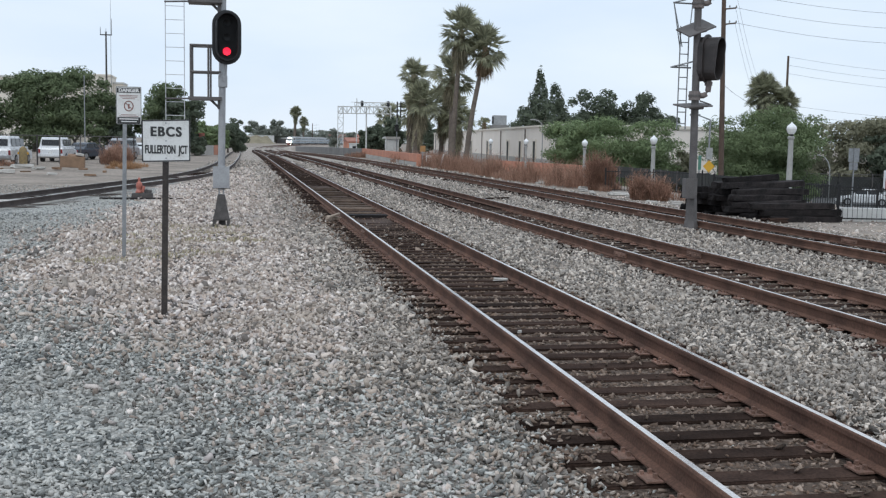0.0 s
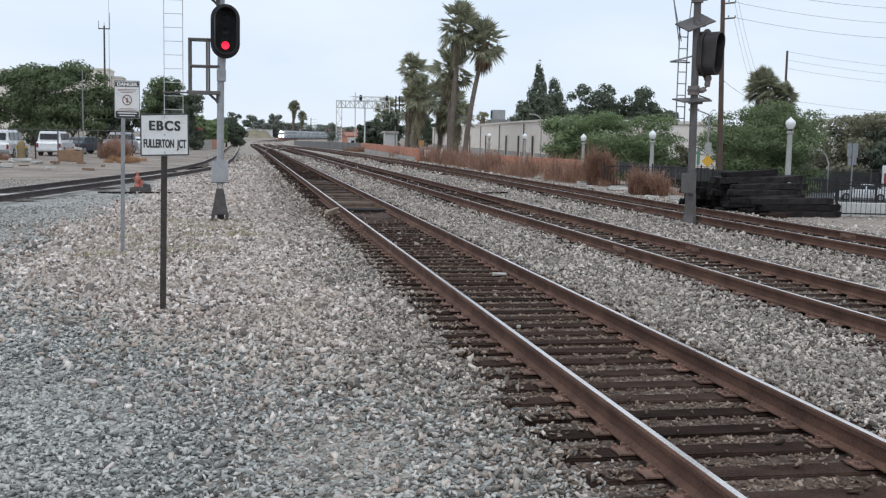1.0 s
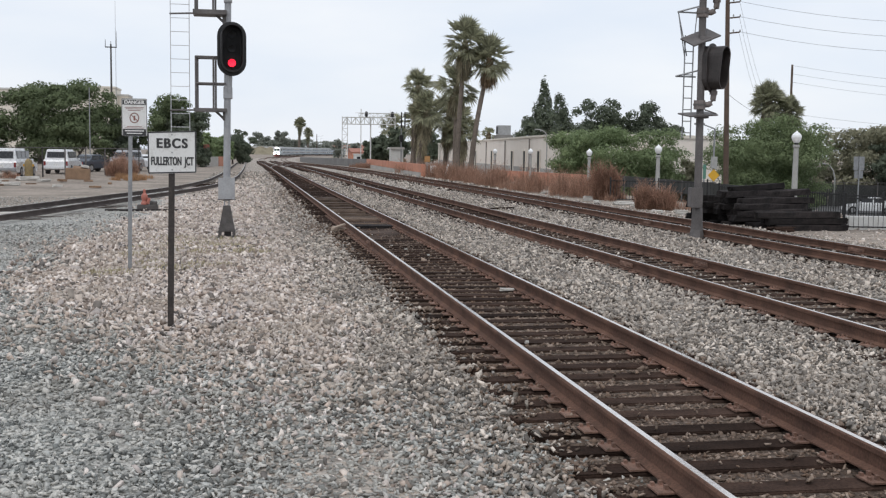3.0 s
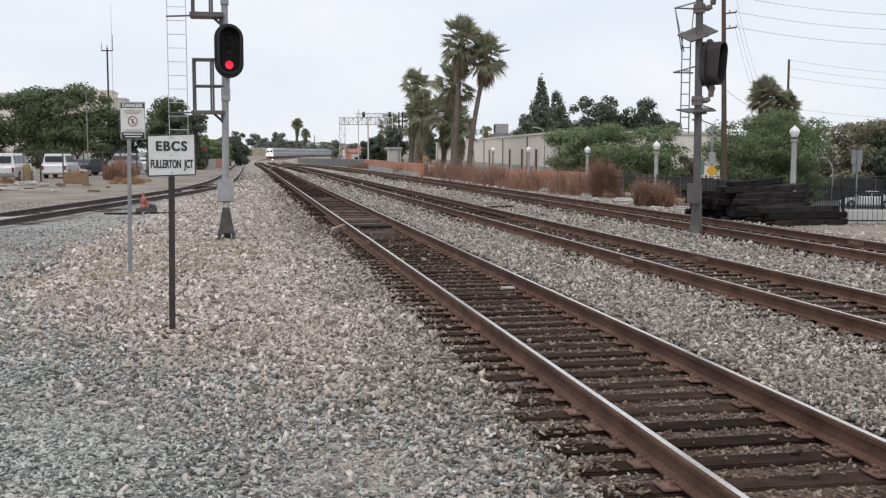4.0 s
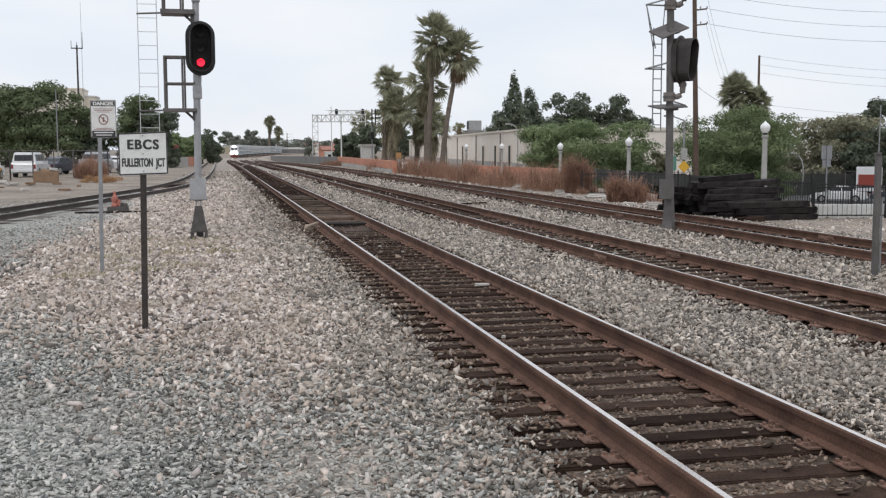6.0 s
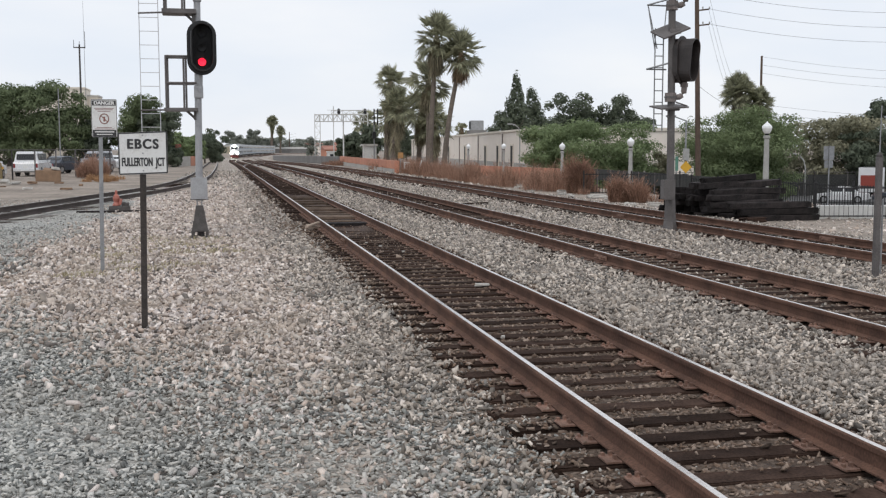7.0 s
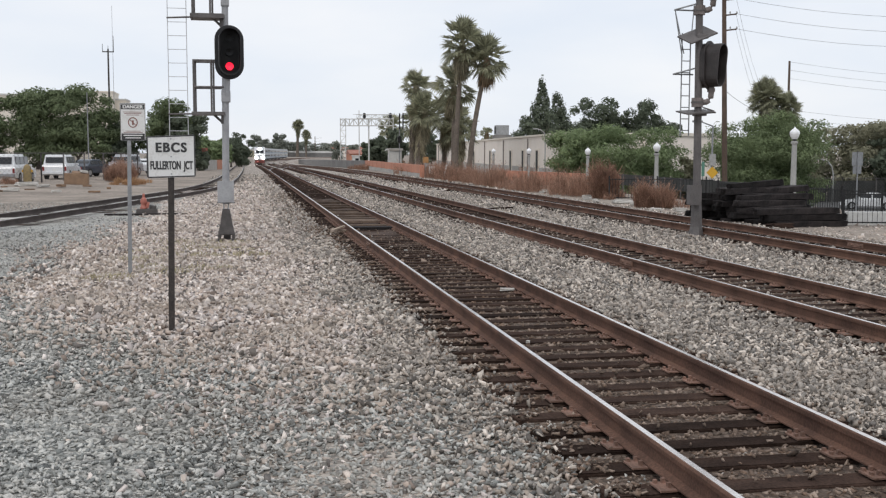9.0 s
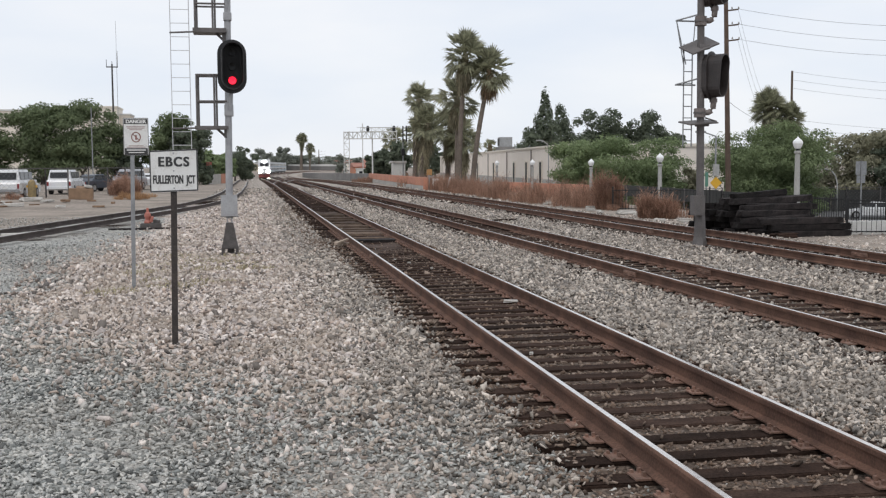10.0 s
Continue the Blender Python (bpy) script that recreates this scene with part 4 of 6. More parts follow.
# ---- small trackside things ----


def derail_stand():
    t = thing("derail_marker", (-3.60, 40.1, -0.07), "orange marker on a black derail block in the gravel", "derail")
    part("plinth", box((0.74, 0.42, 0.20), (0.05, 0, 0.10), bevel=0.06), M_CAST, t, "black block")
    part("slide", box((0.24, 0.32, 0.14), (0.26, 0, 0.25), (0, 12, 0), bevel=0.03), M_CAST, t)
    part("plank", box((2.9, 0.22, 0.10), (0.1, -0.75, 0.02), (0, 0, 3), bevel=0.012), M_OLDTIE, t, "dark timber laid across the gravel")
    m = part("marker", lathe([(0.13, 0.18), (0.14, 0.24), (0.09, 0.33), (0.12, 0.46), (0.10, 0.56), (0.045, 0.62), (0.05, 0.72), (0.03, 0.76)], 14, (-0.06, 0, 0)), M_ORANGE, t, "faded orange marker")
    part("strap", box((0.10, 0.14, 0.22), (0.09, -0.06, 0.34), (0, 12, 0), bevel=0.02), M_ORANGE, m)
    return t


derail_stand()


def crossing():
    t = thing("timber_crossing", (3.505, 30.6, 0), "worn brown timber crossing planks between the rails", "track crossing")
    y, rnd = 0.45, random.Random(3)
    while y < 17.0:
        w = rnd.choice((0.24, 0.3, 0.42))
        part("plank", box((rnd.uniform(1.05, 1.28), w - 0.03, 0.09), (rnd.uniform(-0.05, 0.05), y, 0.015 + rnd.uniform(0, 0.02)), (0, 0, rnd.uniform(-1.5, 1.5)), bevel=0.014), M_PLANK, t)
        y += w + rnd.choice((0.02, 0.3, 0.9, 1.3, 1.8))
    part("dark_plank", box((1.26, 0.55, 0.10), (0.0, -0.15, 0.012), (0, 0, 0.5), bevel=0.014), M_OLDTIE, t, "black worn plank")
    bm = box((0.42, 0.10, 0.05), (-1.03, -1.55, 0.12), (0, -14, 34), bevel=0.012)
    box((0.40, 0.16, 0.07), (-1.00, -1.38, 0.06), (0, 8, -14), bevel=0.016, bm=bm)
    box((0.16, 0.12, 0.10), (-1.16, -1.62, 0.03), (12, 8, 40), bevel=0.02, bm=bm)
    part("end_block", bm, M_PALEWOOD, t, "splintered pale end of a timber")
    return t


crossing()


def litter(place, size, turn, mat, label, tilt=0):
    bm = box(size, (0, 0, size[2] / 2), (tilt, 0, turn), bevel=size[2] * 0.3)
    rnd = random.Random(int(place[1] * 100))
    for v in bm.verts:
        v.co += Vector([rnd.uniform(-1, 1) * s * 0.08 for s in size])
    me = bpy.data.meshes.new("debris")
    bm.to_mesh(me)
    bm.free()
    me.materials.append(mat)
    return whole("debris", me, place, label, "debris", "scattered debris")


litter((4.05, 16.3, 0.0), (0.22, 0.09, 0.04), -14, M_LITTER, "white plastic scrap lying on a tie")
litter((17.0, 46.3, -0.1), (0.9, 0.5, 0.16), 10, M_LITTER, "pale broken concrete scrap beside the track")
litter((17.7, 45.3, -0.1), (0.6, 0.4, 0.14), 40, M_LITTER, "pale broken concrete scrap beside the track")
litter((9.9, 41.0, -0.06), (1.3, 0.14, 0.10), 30, M_TIE, "brown timber scrap on the ballast")
litter((-7.4, 36.0, -0.06), (0.9, 0.5, 0.14), 10, M_LITTER, "pale stone slab beside the siding")
litter((-13.0, 63.0, 0.0), (1.0, 0.4, 0.2), 10, M_LITTER, "pale paper litter on bare earth")
litter((-13.2, 69.0, 0.1), (1.2, 0.7, 0.25), 30, M_LITTER, "pale paper litter on bare earth")
litter((-12.0, 67.5, 0.1), (0.9, 0.3, 0.12), 60, M_LITTER, "pale paper litter on bare earth")
litter((-12.4, 53.0, -0.1), (0.8, 0.3, 0.12), 0, M_LITTER, "pale paper litter on bare earth")
litter((15.75, 29.4, -0.06), (0.75, 0.3, 0.16), 8, M_TIE, "short broken tie end beside the track")


def crate():
    t = thing("carton", (-10.7, 72.0, 0.1), "crushed brown cardboard box on bare earth", "box", turn=4)
    part("body", box((1.5, 0.8, 0.72), (0, 0, 0.36), (0, 2, 0), bevel=0.05), M_CARD, t)
    part("flap", box((1.0, 0.5, 0.05), (0.2, 0.1, 0.77), (14, 6, 0), bevel=0.02), M_CARD, t)
    part("paper", box((0.45, 0.4, 0.18), (0.45, -0.1, 0.84), (0, 10, 20), bevel=0.06), M_LITTER, t, "white crumpled paper")


crate()


def stub_post():
    t = thing("trackside_post", (11.04, 16.3, -0.06), "galvanised square post with a thin rod on top", "post")
    part("post", box((0.09, 0.09, 2.08), (0, 0, 1.04), bevel=0.012), M_GREY, t)
    part("cap", lathe([(0.05, 2.08), (0.05, 2.12), (0.025, 2.16)], 10), M_CAST, t)
    part("rod", rod((0, 0, 2.12), (0.01, 0, 2.95), 0.010), M_GALV, t)
    part("conduit", rod((0.13, 0.05, 0), (0.13, 0.05, 1.35), 0.016), M_GALV, t)


stub_post()

# ---- the stack of old ties ----
def worn_tie(seed):
    """A weathered tie: hewn unevenly along its length, with split and rounded ends."""
    r = random.Random(seed)
    verts, faces = [], []
    cuts = (-1.35, -1.30, -0.9, -0.3, 0.35, 0.95, 1.29, 1.35)
    for i, x in enumerate(cuts):
        end = 0.86 if i in (0, len(cuts) - 1) else 1.0
        for sy, sz in ((-1, -1), (-1.0, 0.8), (-0.8, 1), (0.8, 1), (1, 0.8), (1, -1)):
            verts.append((x + r.uniform(-0.05, 0.05), sy * 0.118 * end + r.uniform(-0.016, 0.016), sz * 0.095 * end + r.uniform(-0.014, 0.014)))
    for i in range(len(cuts) - 1):
        for j in range(6):
            a, b = i * 6 + j, i * 6 + (j + 1) % 6
            faces.append((a, a + 6, b + 6, b))
    faces += [tuple(range(6)), tuple(range(len(verts) - 1, len(verts) - 7, -1))]
    return mesh_of("old_tie", verts, faces, M_OLDTIE)


OLD = [worn_tie(s + 50) for s in range(8)]


def tie_stack(place, turn, rows, label, length=1.0, stagger=0.0, slope=0.0, loose=1.0):
    t = thing("tie_stack", place, label, "timber stack", "stacks of old ties", turn=turn)
    rnd = random.Random(int(place[0] * 10))
    z = 0.095
    for k, n in enumerate(rows):
        for i in range(n):
            ob = new("old_tie", OLD[rnd.randrange(8)])
            ob.parent = t
            ob.matrix_basis = pose(rnd.uniform(-0.5, 0.45) * loose - stagger * k, i * 0.256 - 1.25 + 0.05 * k + rnd.uniform(-0.04, 0.04), z + rnd.uniform(0, 0.014),
                                   rnd.uniform(-6, 6), slope + rnd.uniform(-1.0, 1.0) * loose, rnd.uniform(-4.0, 4.0) * loose)
            ob.scale = (length * rnd.uniform(0.9, 1.05), 1, 1)
        z += 0.193
    return t


tie_stack((16.6, 33.1, -0.1), 17, (10, 10, 10, 9, 8), "tall stack of black creosoted old railway ties", 1.12)
tie_stack((17.35, 31.6, -0.1), -3, (4, 3, 2), "low stack of black creosoted old railway ties beside the track", 0.95, 0.16, -0.6, 0.6)
tie_stack((16.0, 33.6, 0.88), 24, (3, 1), "loose black ties lying across the stack", 1.0, -0.3, -2.0, 0.8)
tie_stack((17.6, 33.9, 0.88), 8, (2,), "two slanting black ties on top of the stack", 0.8, 0.0, -3.0, 0.8)


# ---- street lamps ----


def street_lamp(place, tall):
    t = thing("street_lamp", place, "concrete street lamp with a white faceted globe", "street lamp", "street lamps along the fence")
    h = tall - 0.62
    part("post", lathe([(0.19, 0), (0.19, 0.35), (0.14, 0.45), (0.125, 0.6), (0.10, h - 0.12), (0.14, h - 0.08), (0.14, h), (0.09, h + 0.02)], 12), M_LAMPPOST, t, "fluted pale concrete post")
    part("collar", lathe([(0.085, h), (0.085, h + 0.12)], 12), M_IRON, t, "black collar")
    part("globe", lathe([(0.11, h + 0.10), (0.175, h + 0.20), (0.215, h + 0.32), (0.205, h + 0.40), (0.12, h + 0.49), (0.05, h + 0.54), (0.015, h + 0.60)], 8), M_GLOBE, t, "white faceted globe")
    return t


for x, y, z, tall in ((22.25, 40.55, -0.15, 3.45), (21.75, 54.2, -0.3, 3.1), (22.88, 69.3, -0.6, 3.2), (23.18, 85.6, -0.65, 3.3), (23.2, 98.5, -0.65, 3.3)):
    street_lamp((x, y, z), tall)

# ---- iron fence, low wall and the street behind ----


def iron_fence(a, b, thin=0.022):
    a, b = Vector(a), Vector(b)
    d = b - a
    t = thing("iron_fence", tuple(a), "black iron picket fence along the railway", "fence", turn=math.degrees(math.atan2(d.y, d.x)))
    n = d.length
    for z in (0.12, 1.02):
        part("rail", box((n, 0.04, 0.04), (n / 2, 0, z)), M_IRON, t)
    x = 0.0
    post, picket = None, None
    k = 0
    while x <= n:
        if k % 15 == 0:
            if post is None:
                post = part("post", box((0.07, 0.07, 1.2), (0, 0, 0.6), bevel=0.008), M_IRON, t).data
                ob = None
            else:
                ob = new("post", post)
                ob.parent = t
                ob.matrix_basis = pose(x, 0, 0)
        elif picket is None:
            picket = part("picket", box((thin, thin, 1.0), (0, 0, 0.58)), M_IRON, t)
            picket.matrix_basis = pose(x, 0, 0)
            picket = picket.data
        else:
            ob = new("picket", picket)
            ob.parent = t
            ob.matrix_basis = pose(x, 0, 0)
        x += 0.155
        k += 1
    return t


iron_fence((17.7, 50.2, -0.12), (22.4, 48.3, -0.14))
iron_fence((22.5, 48.2, -0.30), (24.2, 33.0, -0.30))
iron_fence((18.7, 30.9, -0.12), (25.0, 29.55, -0.12), 0.011)


def low_wall():
    t = thing("low_wall", (18.9, 31.15, -0.15), "low pale concrete wall behind the iron fence", "wall", turn=-12.1)
    for i in range(2):
        part("block", box((3.9, 0.3, 0.52), (1.95 + i * 3.95, 0, 0.22), bevel=0.02), M_WHITEWALL, t)


low_wall()
me = mesh_of("street", [(30, -10, -2.57), (62, -10, -2.57), (62, 150, -2.57), (30, 150, -2.57)], [(0, 1, 2, 3)], M_ROAD)
tagged(new("road", me), "grey asphalt street below the railway", "road", kind="structure")


def chain_fence(name, pts, height, label, barbs=False, spacing=3.0):
    """Posts, rails and a see-through weave of thin wires."""
    t = thing(name, (0, 0, 0), label, "fence")
    wire, faces = [], []
    for a, b in zip(pts, pts[1:]):
        a, b = Vector(a), Vector(b)
        n = max(1, int((b - a).length / spacing))
        for i in range(n + 1):
            p = a.lerp(b, i / n)
            post = part("post", rod(p, p + Vector((0, 0, height)), 0.055, seg=6), M_MESH, t)
            if barbs:
                part("barb_arm", rod(p + Vector((0, 0, height)), p + Vector((-0.35, 0, height + 0.4)), 0.03, seg=5), M_MESH, post)
        part("top_rail", rod(a + Vector((0, 0, height)), b + Vector((0, 0, height)), 0.025, seg=5), M_MESH, t)
        d = (b - a).normalized()
        length = (b - a).length
        for s in np.arange(-height, length, 0.34):
            for up in (1, -1):
                x0, x1 = max(s, 0), min(s + height, length)
                if x1 <= x0:
                    continue
                z0, z1 = (x0 - s, x1 - s) if up > 0 else (height - (x0 - s), height - (x1 - s))
                k = len(wire)
                p, q = a + d * x0 + Vector((0, 0, z0)), a + d * x1 + Vector((0, 0, z1))
                w = Vector((0, 0, 0.006))
                wire += [p - w, q - w, q + w, p + w]
                faces.append((k, k + 1, k + 2, k + 3))
    part("wire_mesh", mesh_of("wire_mesh", wire, faces, M_MESH), None, t)["kind"] = "stuff"
    return t


chain_fence("chain_link_fence", [(-32, 66, 0.12), (-21, 68, 0.12), (-13.4, 75, 0.12), (-8.6, 90, 0.12), (-5.6, 108, 0.12)], 2.0, "old chain link fence round the car yard")
chain_fence("street_fence", [(36.0, 98, -2.6), (58.0, 96, -2.6), (86.0, 88, -2.6)], 2.4, "dark chain link fence with barbed arms along the street", True)
M_SCREEN = material("dark_screen_and_doorway", (0.045, 0.046, 0.044), (0.028, 0.03, 0.028), 0.9, scale=0.6, fine=8, bump=0)


# ---- trees ----


def leaf_cloud(name, blobs, count, leaf, mat, seed, fill=0.22, flatness=1.9, split=5):
    """Many small leaf sprays over uneven clumps; blobs: (x, y, z, rx, ry, rz)."""
    rng = np.random.default_rng(seed)
    blobs = np.array(blobs, float)
    if split:
        far_out = rng.normal(size=(len(blobs), split, 3))
        far_out /= np.linalg.norm(far_out, axis=2, keepdims=True)
        far_out[:, :, 2] = np.abs(far_out[:, :, 2]) * 0.9 - 0.25
        small = np.repeat(blobs[:, None, :], split, 1)
        small[:, :, :3] += far_out * blobs[:, None, 3:] * 0.85
        small[:, :, 3:] *= rng.uniform(0.28, 0.52, (len(blobs), split, 1))
        blobs = np.concatenate([blobs, small.reshape(-1, 6)])
    area = (blobs[:, 3] * blobs[:, 5]) ** 1.0
    pick = rng.choice(len(blobs), count, p=area / area.sum())
    d = rng.normal(size=(count, 3))
    d /= np.linalg.norm(d, axis=1, keepdims=True)
    lump = 1 + 0.16 * np.sin(d[:, 0] * 7 + seed) * np.cos(d[:, 2] * 6 + seed * 2) + 0.10 * np.sin(d[:, 1] * 13 + d[:, 2] * 11)
    r = np.where(rng.random(count) < fill, rng.uniform(0.3, 0.95, count), rng.normal(1.0, 0.07, count)) * lump
    c = blobs[pick, :3] + d * r[:, None] * blobs[pick, 3:]
    nrm = d * flatness + rng.normal(0, 0.42, (count, 3))
    nrm[:, 2] += 0.35
    nrm /= np.linalg.norm(nrm, axis=1, keepdims=True)
    u = np.cross(nrm, rng.normal(size=(count, 3)))
    u /= np.linalg.norm(u, axis=1, keepdims=True)
    w = np.cross(nrm, u)
    s = (leaf * rng.lognormal(0, 0.3, count))[:, None]
    quad = np.stack([c - u * s, c - w * s * 0.45, c + u * s, c + w * s * 0.45 + nrm * s * 0.25], 1)
    f = np.arange(count * 4).reshape(-1, 4)
    return array_mesh(name, quad.reshape(-1, 3), f, mat)


def trunk_mesh(name, height, r, limbs, seed, mat):
    rnd = random.Random(seed)
    bm = bmesh.new()
    p = Vector((0, 0, -0.1))
    rad = r
    for i in range(4):
        q = p + Vector((rnd.uniform(-0.1, 0.1) * height * 0.3, rnd.uniform(-0.1, 0.1) * height * 0.3, height / 4))
        rod(p, q, rad, rad * 0.85, 9, bm)
        p, rad = q, rad * 0.85
    for i in range(limbs):
        a = 2 * math.pi * i / limbs + rnd.uniform(-0.4, 0.4)
        q = p + Vector((math.cos(a), math.sin(a), rnd.uniform(0.7, 1.4))) * height * rnd.uniform(0.35, 0.6)
        rod(p, q, rad * 0.6, rad * 0.3, 6, bm)
        rod(q, q + Vector((math.cos(a + 0.6), math.sin(a + 0.6), 1.1)) * height * 0.25, rad * 0.3, rad * 0.12, 5, bm)
        rod(q, q + Vector((math.cos(a - 0.7), math.sin(a - 0.7), 0.8)) * height * 0.25, rad * 0.3, rad * 0.12, 5, bm)
    me = bpy.data.meshes.new(name)
    bm.to_mesh(me)
    bm.free()
    me.materials.append(mat)
    return me


def tree(place, height, width, seed, mat, label, leaf=0.30, count=7000, low=0.25, deep=None, group="broad trees", clumps=16, thick=0.8):
    """A broad tree: tapered trunk, limbs and a crown of many clumps."""
    rnd = random.Random(seed)
    drop = float(fall(place[1])) if place[1] > 150 else 0.0
    place, height = (place[0], place[1], place[2] - drop), height + drop
    t = thing("tree", place, label, "tree", group)
    part("trunk", trunk_mesh("trunk", height * (low + 0.12), max(0.14, height * 0.032), 6, seed, M_BARK), None, t)
    deep = deep or width
    blobs = []
    base, mid = height * low, height * (0.5 + low / 2)
    blobs.append((0, 0, mid * 0.95, width * 0.27, deep * 0.27, (height - base) * 0.30))
    for i in range(clumps * 2):
        a, k = rnd.uniform(0, 2 * math.pi), math.sqrt(rnd.random())
        z = base + (height - base) * rnd.uniform(0.05, 0.90)
        wide = math.sqrt(max(0.08, 1 - ((z - mid) / ((height - base) * 0.62)) ** 2))
        s = rnd.uniform(0.085, 0.18)
        blobs.append((math.cos(a) * k * width * 0.44 * wide, math.sin(a) * k * deep * 0.44 * wide, z, width * s, deep * s, (height - base) * s * 0.62))
    part("crown", leaf_cloud("crown", blobs, int(count * thick), leaf * 0.88, mat, seed), None, t)
    return t


def cone_tree(place, height, width, seed, label, count=7500, leaf=0.22):
    t = thing("cypress", place, label, "tree", "dark conifers")
    part("trunk", trunk_mesh("trunk", height * 0.3, 0.25, 3, seed, M_BARK), None, t)
    rnd = random.Random(seed)
    blobs = []
    for i in range(12):
        k = i / 11
        r = width * 0.5 * (0.35 + 0.65 * math.sin(math.pi * min(1, 0.28 + k * 0.72))) * (1.0 if k < 0.8 else 0.8)
        blobs.append((rnd.uniform(-0.25, 0.25) * r, rnd.uniform(-0.25, 0.25) * r, height * (0.1 + 0.84 * k), r, r, height * 0.085))
        if i % 2:
            blobs.append((rnd.choice((-1, 1)) * r * 0.7, 0, height * (0.14 + 0.8 * k), r * 0.45, r * 0.45, height * 0.06))
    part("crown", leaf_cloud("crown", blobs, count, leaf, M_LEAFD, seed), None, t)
    return t


def fan(verts, faces, base, way, size, rng, blades=15, droop=0.25, stalk=0.42):
    """One palm fan: a stalk and a spread of narrow blades whose tips hang."""
    way = way.normalized()
    side = way.cross(Vector((0, 0, 1)))
    side = side.normalized() if side.length > 0.05 else Vector((1, 0, 0))
    up = side.cross(way)
    roll = rng.uniform(-0.7, 0.7)
    side, up = side * math.cos(roll) + up * math.sin(roll), up * math.cos(roll) - side * math.sin(roll)
    hub = base + way * size * stalk
    k = len(verts)
    w = side * size * 0.022
    verts += [base - w, base + w, hub + w, hub - w]
    faces.append((k, k + 1, k + 2, k + 3))
    cup = rng.uniform(0.05, 0.3)
    for i in range(blades):
        a = (i / (blades - 1) - 0.5) * 3.3
        d = (way * math.cos(a) + side * math.sin(a) + up * cup * (1 - math.cos(a))).normalized()
        n = size * (0.46 + 0.14 * math.cos(a)) * rng.uniform(0.85, 1.12)
        m = hub + d * n * 0.58
        tip = m + d * n * 0.42 + Vector((0, 0, -droop * n * rng.uniform(0.5, 1.5)))
        e = d.cross(up).normalized() * size * 0.040
        k = len(verts)
        verts += [hub, m - e, tip, m + e]
        faces.append((k, k + 1, k + 2, k + 3))


def palm(place, height, lean, seed, label, crown=2.3, skirt=0.3, thick=0.3, fronds=46, group="fan palms", dead=None):
    """A fan palm: curved ringed trunk, a crown of stiff fans, and drooping older fans down the trunk below it."""
    rng = random.Random(seed)
    drop = float(fall(place[1])) if place[1] > 150 else 0.0
    place, height = (place[0], place[1], place[2] - drop), height + drop
    t = thing("palm_tree", place, label, "palm tree", group)
    bm = bmesh.new()
    rings = 30
    pts = [Vector((lean[0] * (i / rings) ** 1.6, lean[1] * (i / rings) ** 1.6, height * i / rings - (0.2 if i == 0 else 0))) for i in range(rings + 1)]
    for i, (a, b) in enumerate(zip(pts, pts[1:])):
        k = 1.18 - 0.40 * i / rings + (0.30 * (1 - i / 3) if i < 3 else 0)
        rod(a, b, thick * k * rng.uniform(0.97, 1.06), thick * k * rng.uniform(0.88, 0.97), 10, bm)
    part("trunk", bm, M_PALMBARK, t)
    head = pts[-1]
    bm = lathe([(thick * 0.5, -1.5), (thick * 1.2, -0.9), (thick * 1.5, -0.1), (thick * 1.1, 0.5), (0.05, 0.9)], 9, tuple(head))
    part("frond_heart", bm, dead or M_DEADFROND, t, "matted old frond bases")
    # the live crown: low fans bend out and down, the top ones stand up
    verts, faces = [], []
    for i in range(fronds):
        k = i / fronds
        a = i * 2.399963 + rng.uniform(-0.2, 0.2)
        e = -0.75 + 2.15 * k
        d = Vector((math.cos(a) * math.cos(e), math.sin(a) * math.cos(e), math.sin(e)))
        size = crown * rng.uniform(0.82, 1.1) * (1.0 if i % 3 else 0.62)
        fan(verts, faces, head + Vector((0, 0, 0.5 * k)), d, size, rng, droop=0.26 - 0.2 * k, stalk=rng.uniform(0.5, 0.68) if i % 3 else 0.35)
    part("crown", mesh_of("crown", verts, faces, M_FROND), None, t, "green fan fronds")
    # older fans hang closer and closer to the trunk
    verts, faces = [], []
    long = max(height * skirt * 0.62, crown * 0.35)
    for i in range(int(fronds * (0.9 + 1.6 * skirt))):
        k = rng.random()
        a = i * 2.399963 + 0.4
        e = -0.85 - 0.50 * min(1.0, 0.3 + k) * rng.uniform(0.7, 1.1)
        d = Vector((math.cos(a) * math.cos(e), math.sin(a) * math.cos(e), math.sin(e)))
        c = pts[max(0, int(rings * (1 - k * long / height)))]
        fan(verts, faces, c, d, crown * rng.uniform(0.55, 0.82) * (1.0 - 0.2 * k), rng, blades=12, droop=0.75, stalk=rng.uniform(0.25, 0.5))
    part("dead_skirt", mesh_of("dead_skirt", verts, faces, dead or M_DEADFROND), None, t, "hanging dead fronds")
    return t


def gz(x, y):
    return float(ground_z(np.float64(x), np.float64(y)))


palm((21.6, 109.0, gz(21.6, 109)), 13.3, (0.75, 0.2), 1, "tall fan palm with a shaggy green crown", 2.5, 0.24, 0.26, 50, dead=M_OLDFROND)
palm((22.9, 108.2, gz(22.9, 108)), 12.0, (1.9, 0.3), 2, "tall leaning fan palm with brown dead fronds", 2.35, 0.12, 0.27, 50, dead=M_DEADFROND)
palm((22.0, 112.0, gz(22, 112)), 9.1, (0.1, 0.3), 3, "fan palm partly behind taller palms", 2.5, 0.24, 0.26, 42, dead=M_OLDFROND)
palm((20.9, 134, gz(20.6, 134)), 10.2, (0.6, 0.2), 4, "shaggy fan palm with a long skirt of fronds", 2.05, 0.95, 0.34, 50, dead=M_OLDFROND)
